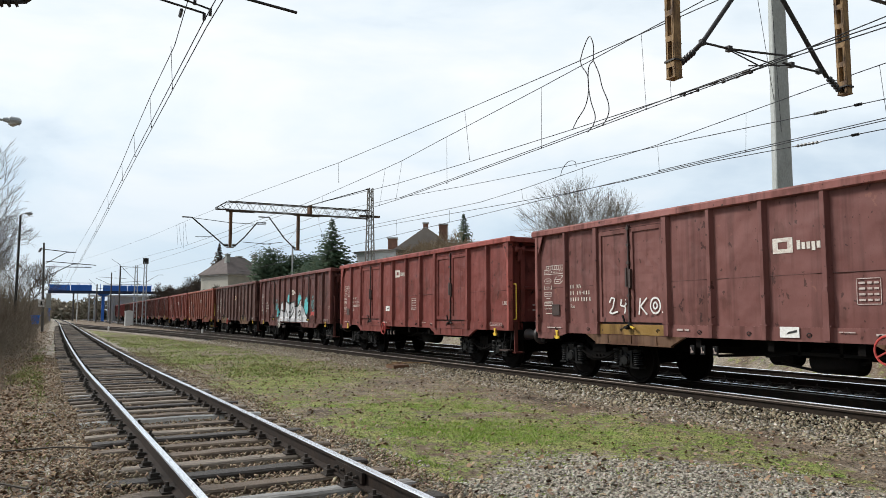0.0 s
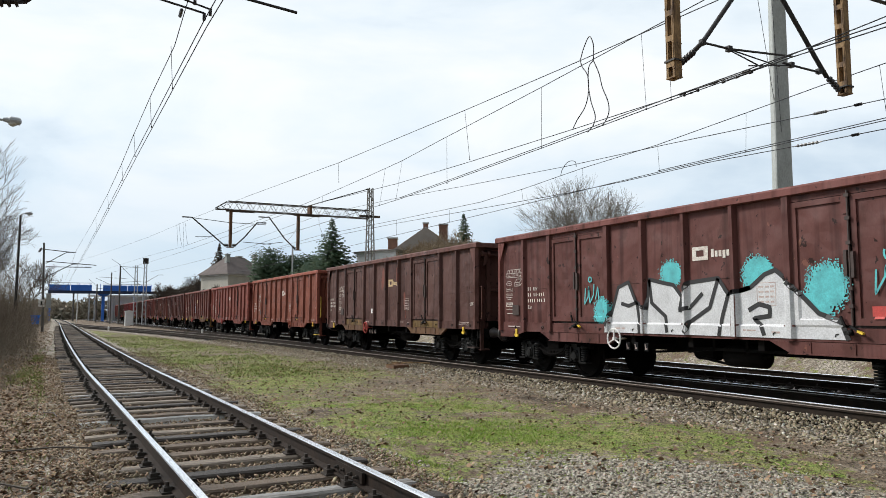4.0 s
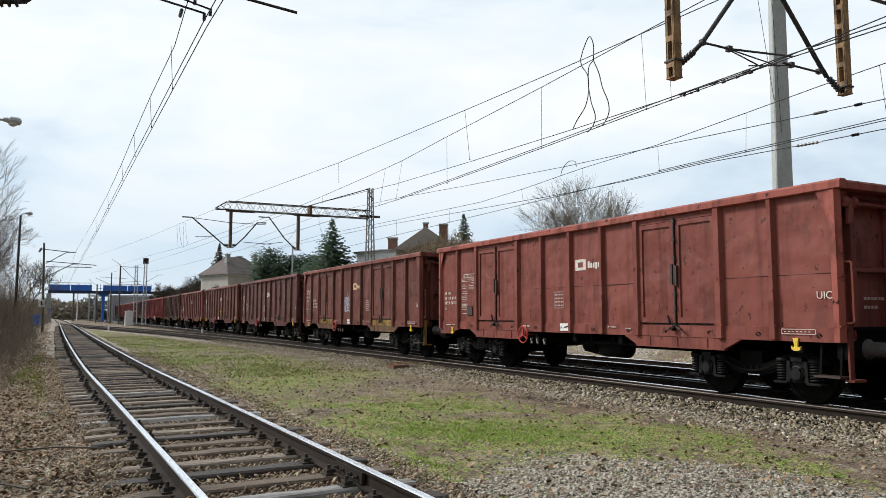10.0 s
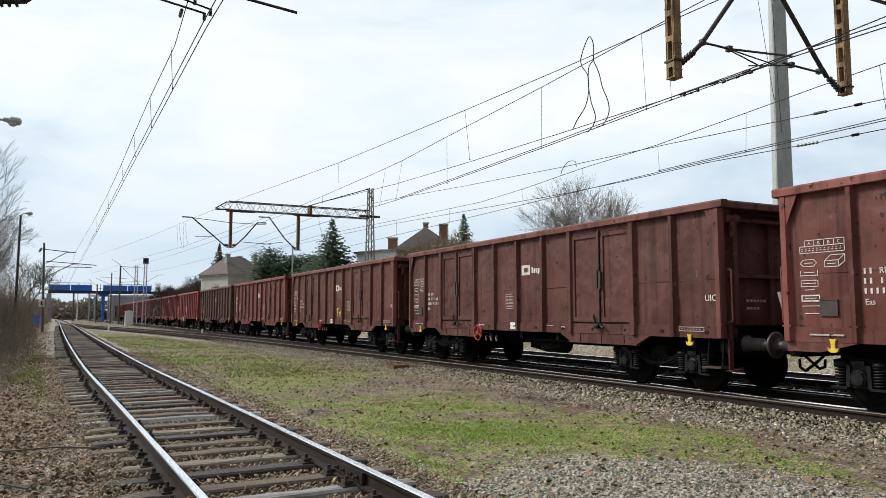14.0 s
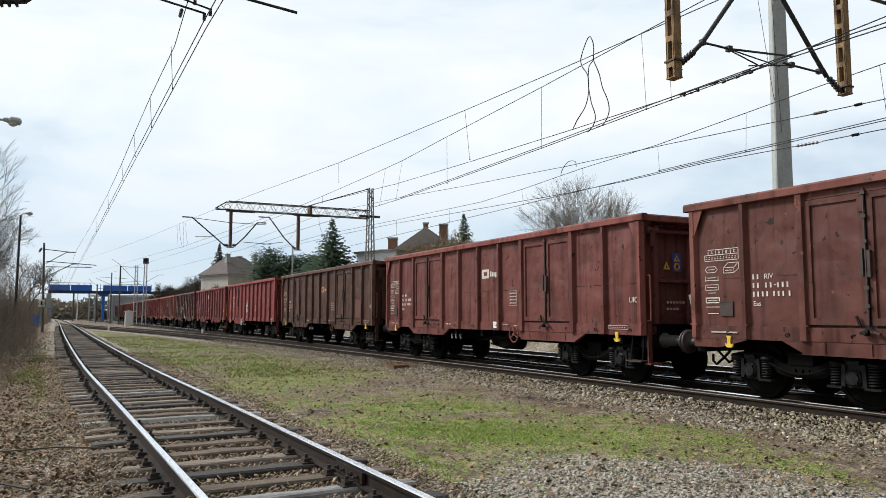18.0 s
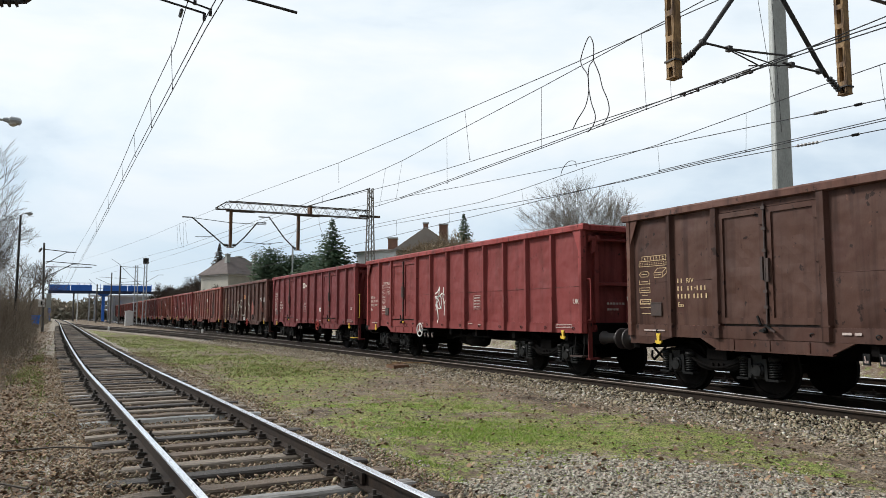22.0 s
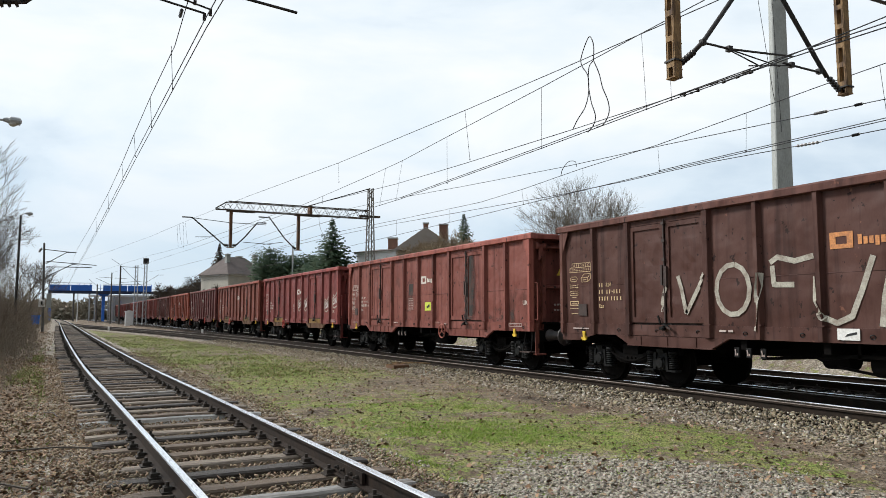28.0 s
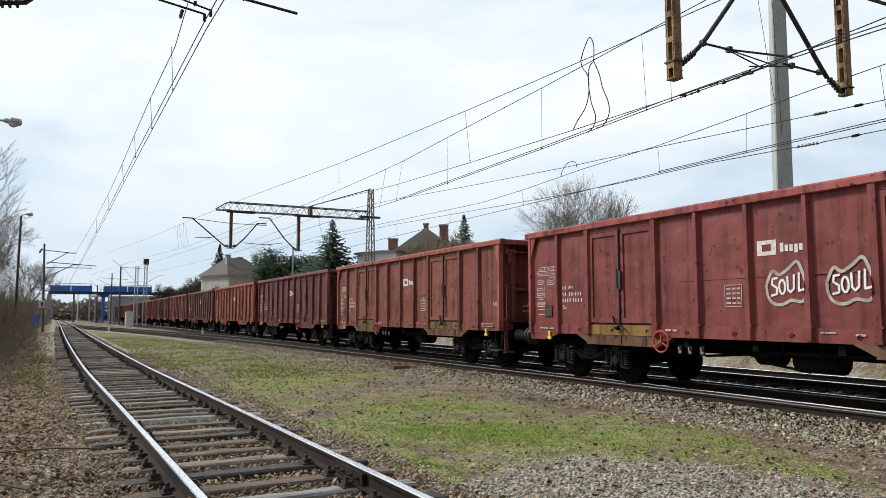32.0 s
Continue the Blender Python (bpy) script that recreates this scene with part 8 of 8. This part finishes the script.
stones("ballast_stones", "dark ballast of the running lines", scatter_places(9000, 9.6, 12.7, 3.0, 34, lambda x, y: 1.0 if x > LINE_BRANCH(y) - 0.7 else 0, 4, 1.4), 0.02, 0.05, M_SOOT, 4)
stones("ballast_stones", "pale grey ballast of the rear line", scatter_places(9000, 12.6, 16.8, 5.0, 40, lambda x, y: 1.0, 14, 1.3), 0.02, 0.05, M_PALESTONE, 14)
stones("ballast_stones", "brown ballast of the siding behind the viewer", scatter_places(7000, -0.9, 4.2, -6, 1.7, lambda x, y: 0.95 if gap_to(LINE_NEAR, x, y) < 1.75 else 0.25, 31), 0.01, 0.03, M_BEDSTONE, 31)
stones("ballast_stones", "loose stones on the verge and grass", scatter_places(2200, -2.4, 9.0, 3.0, 40, lambda x, y: 0.3 * (1 - 0.9 * lush(x, y)) if gap_to(LINE_NEAR, x, y) > 1.6 and x < LINE_BRANCH(y) - 1.2 else 0, 5, 1.4), 0.008, 0.028, M_BALLAST, 5)


def blades(name, label, places, h0, h1, w, material, seed, lean=0.6, category="grass"):
    rnd = np.random.RandomState(seed)
    n = len(places)
    a = rnd.rand(n) * 6.283
    h = (h0 + (h1 - h0) * rnd.rand(n) ** 1.5)[:, None]
    side = np.stack([np.cos(a), np.sin(a), 0 * a], 1) * w
    b = rnd.rand(n) * 6.283
    tilt = np.stack([np.cos(b), np.sin(b), 0 * b], 1) * (lean * rnd.rand(n))[:, None] * h
    up = np.array([0, 0, 1.0]) * h
    p = places - [0, 0, 0.012]
    v = np.stack([p - side, p + side, p + up * 0.6 + tilt * 0.5 + side * 0.6, p + up + tilt * 1.4], 1).reshape(-1, 3)
    f = np.arange(4 * n).reshape(-1, 4)
    ob = part(name, fast_mesh(name, v, f, material), None)
    return tagged(ob, label, category, kind="stuff")


def grass_density(x, y):
    g = grass_cover(x, y) + 0.85 * noise.noise((x * 5.5, y * 4.0, 1.0))
    return 0 if g < 0.3 else min(1, (g - 0.25) * 1.4)


blades("grass", "short patchy olive grass between the tracks", scatter_places(34000, 2.6, 9.0, 3.6, 24, grass_density, 6, 1.3), 0.01, 0.045, 0.0045, M_BLADE, 6)
blades("grass", "fresh bright green grass patch between the tracks", scatter_places(24000, 2.6, 8.6, 5.6, 15, lambda x, y: max(0, lush(x, y) * 1.15 - 0.38 + 0.9 * noise.noise((x * 3.5, y * 2.6, 5.0))), 16, 1.1), 0.012, 0.048, 0.0048, M_LUSH, 16)
blades("grass", "short patchy grass farther along the tracks", scatter_places(16000, 2.0, 9.5, 20, 60, grass_density, 7, 1.2), 0.03, 0.09, 0.012, M_BLADE, 7)
blades("grass", "grass strip along the verge", scatter_places(6000, -2.2, -0.1, 6, 50, grass_density, 8, 1.2), 0.03, 0.1, 0.007, M_BLADE, 8)
blades("dry_straw", "dry straw lying in the grass", scatter_places(5000, -2.0, 9.2, 3.2, 26, lambda x, y: 0.5 if gap_to(LINE_NEAR, x, y) > 1.5 and x < LINE_BRANCH(y) - 1.3 else 0.02, 9, 1.3), 0.01, 0.03, 0.003, island_material("straw", [(0.3, 0.24, 0.16), (0.4, 0.33, 0.23), (0.22, 0.17, 0.12)], 0.8, 0), 9, 5.0)


def litter(n, x0, x1, y0, y1, density, seed):
    p = scatter_places(n, x0, x1, y0, y1, density, seed, 1.5)
    rnd = np.random.RandomState(seed)
    m = len(p)
    a = rnd.rand(m) * 6.283
    s = 0.016 + 0.026 * rnd.rand(m)
    u = np.stack([np.cos(a) * s, np.sin(a) * s, rnd.normal(size=m) * 0.35 * s], 1)
    w = np.stack([-np.sin(a) * s * 0.6, np.cos(a) * s * 0.6, rnd.normal(size=m) * 0.4 * s], 1)
    c = p + np.array([0, 0, 0.014])
    v = np.stack([c - u, c - w, c + u, c + w], 1).reshape(-1, 3)
    ob = part("leaf_litter", fast_mesh("leaf_litter", v, np.arange(4 * m).reshape(-1, 4), M_LITTER), None)
    return tagged(ob, "brown fallen leaves along the siding", "leaf litter", kind="stuff")


litter(30000, -3.2, 0.9, 2.0, 32, lambda x, y: 0.9 if x < LINE_NEAR(y) - 1.1 else 0.08, 3)
litter(5000, -3.2, 0.9, -6, 2.0, lambda x, y: 0.7, 6)
litter(4500, 2.8, 9.0, 3.0, 26, lambda x, y: 0.4 * (1 - 0.8 * lush(x, y)), 4)
litter(9000, -4.2, -0.7, 28, 80, lambda x, y: 0.9, 5)

# things lying about
for k, (x, y, a, ln) in enumerate(((-0.35, 9.6, 82, 1.6), (-0.6, 7.8, 60, 0.8), (-0.2, 13.0, 20, 0.7))):
    tw = thing("fallen_branch", "thin dead branch lying on the stones", "branch", pose(x, y, 0.02, 0, 0, a))
    part("stem", Shape().tube([(0, -ln / 2, 0.0), (0.04, -ln / 6, 0.03), (-0.02, ln / 5, 0.02), (0.05, ln / 2, 0.03)], [0.012, 0.011, 0.009, 0.004], 5), M_BARK, tw)
    part("twig", Shape().tube([(0.0, ln / 8, 0.02), (0.15, ln / 3, 0.05), (0.2, ln / 2.2, 0.06)], [0.006, 0.004, 0.002], 4), M_BARK, tw)
cb = thing("bond_cable", "looped earthing cable at the rail foot", "cable")
part("loop", Shape().tube([(1.05, 6.25, 0.06), (0.93, 6.3, 0.1), (0.8, 6.2, 0.05), (0.74, 6.0, 0.03), (0.85, 5.85, 0.03), (1.0, 5.8, 0.06), (1.02, 5.95, 0.09)], 0.012, 6), M_RUST, cb, smooth=True)
fp = thing("rail_joint", "bolted fishplate joint on the siding rail", "rail joint")
yj = 6.7
xj = LINE_NEAR(yj) + 0.753
part("fishplate", Shape().bar((xj - 0.03, yj - 0.35, 0.085), (xj - 0.045, yj + 0.35, 0.085), 0.03, 0.1), M_RAIL, fp)
for q in (-0.26, -0.1, 0.1, 0.26):
    part("bolt", Shape().lathe((xj - 0.03, yj + q, 0.085), (xj - 0.1, yj + q, 0.085), [(0, 0.02), (0.6, 0.02), (0.62, 0.012), (1, 0.012)], 6), M_CLIP, fp)
pm = thing("switch_rods", "rusty red switch rods by the turnout", "switch rods")
part("rod", Shape().tube([(8.6, 20.6, 0.05), (9.2, 20.2, 0.12), (9.9, 20.0, 0.08)], 0.02, 6), M_RUST, pm)
part("crank", Shape().bar((8.9, 20.9, 0.08), (9.35, 20.4, 0.1), 0.06, 0.05), M_RUST, pm)
part("base", Shape().box(8.7, 9.2, 20.3, 20.9, -0.06, 0.04), M_RUSTDK, pm)


def travel(t):
    """How far the train has run, in metres."""
    return 6.635656 * t - 0.020328 * t * t + 0.00079183 * t**3 - 6.41e-7 * t**4 - 1.98e-7 * t**5


ARC = [(-80.0, -80.0)]
while ARC[-1][1] < 560:
    a, y = ARC[-1]
    d = LINE_TRAIN(y + 0.5) - LINE_TRAIN(y - 0.5)
    ARC.append((a + math.hypot(d, 1), y + 1))


def on_line(a):
    """The place on the train's track a metres along it."""
    k = min(max(int(a + 80) - 8, 0), len(ARC) - 2)
    while k > 0 and ARC[k][0] > a:
        k -= 1
    while k < len(ARC) - 2 and ARC[k + 1][0] < a:
        k += 1
    t = (a - ARC[k][0]) / (ARC[k + 1][0] - ARC[k][0])
    y = ARC[k][1] + t * (ARC[k + 1][1] - ARC[k][1])
    return Vector((LINE_TRAIN(y), y, RAIL))


# how far each wagon stands off the even spacing, by the slack of its couplings
SLACK = [0.11, -0.03, -0.02, -0.13, 0.01, 0.07, 0.1, 0.0, -0.03, -0.06, -0.08, 0.05, 0.0, 0.06, -0.03, -0.03]


def wagon_pose(k, t):
    c = 14.343 - HALF + 14.04 * k + (SLACK[k] if k < len(SLACK) else 0.0) - travel(t)
    a, b = on_line(c - 4.5), on_line(c + 4.5)
    m = (a + b) / 2
    return Matrix.Translation(m) @ pose(0, 0, 0, 0, 0, -math.degrees(math.atan2(b.x - a.x, b.y - a.y)))


def motions():
    for k, w in enumerate(WAGONS):
        walk(w, [(0.5 * j, wagon_pose(k, 0.5 * j)) for j in range(65)])
    # wheelsets roll with the train; those at the same place under their wagons turn alike
    rolling = {}
    for w in WAGONS:
        for o in w.children:
            if o.name.split(".")[0] != "wheelset":
                continue
            y = round(o.matrix_basis.translation.y, 2)
            if y not in rolling:
                walk(o, [(0.1 * j, pose(0, y, 0.46, math.degrees(travel(0.1 * j) / 0.46))) for j in range(321)])
                rolling[y] = o.animation_data
            else:
                o.rotation_mode = "QUATERNION"
                keys = o.animation_data_create()
                keys.action = rolling[y].action
                keys.action_slot = rolling[y].action_slot


motions()
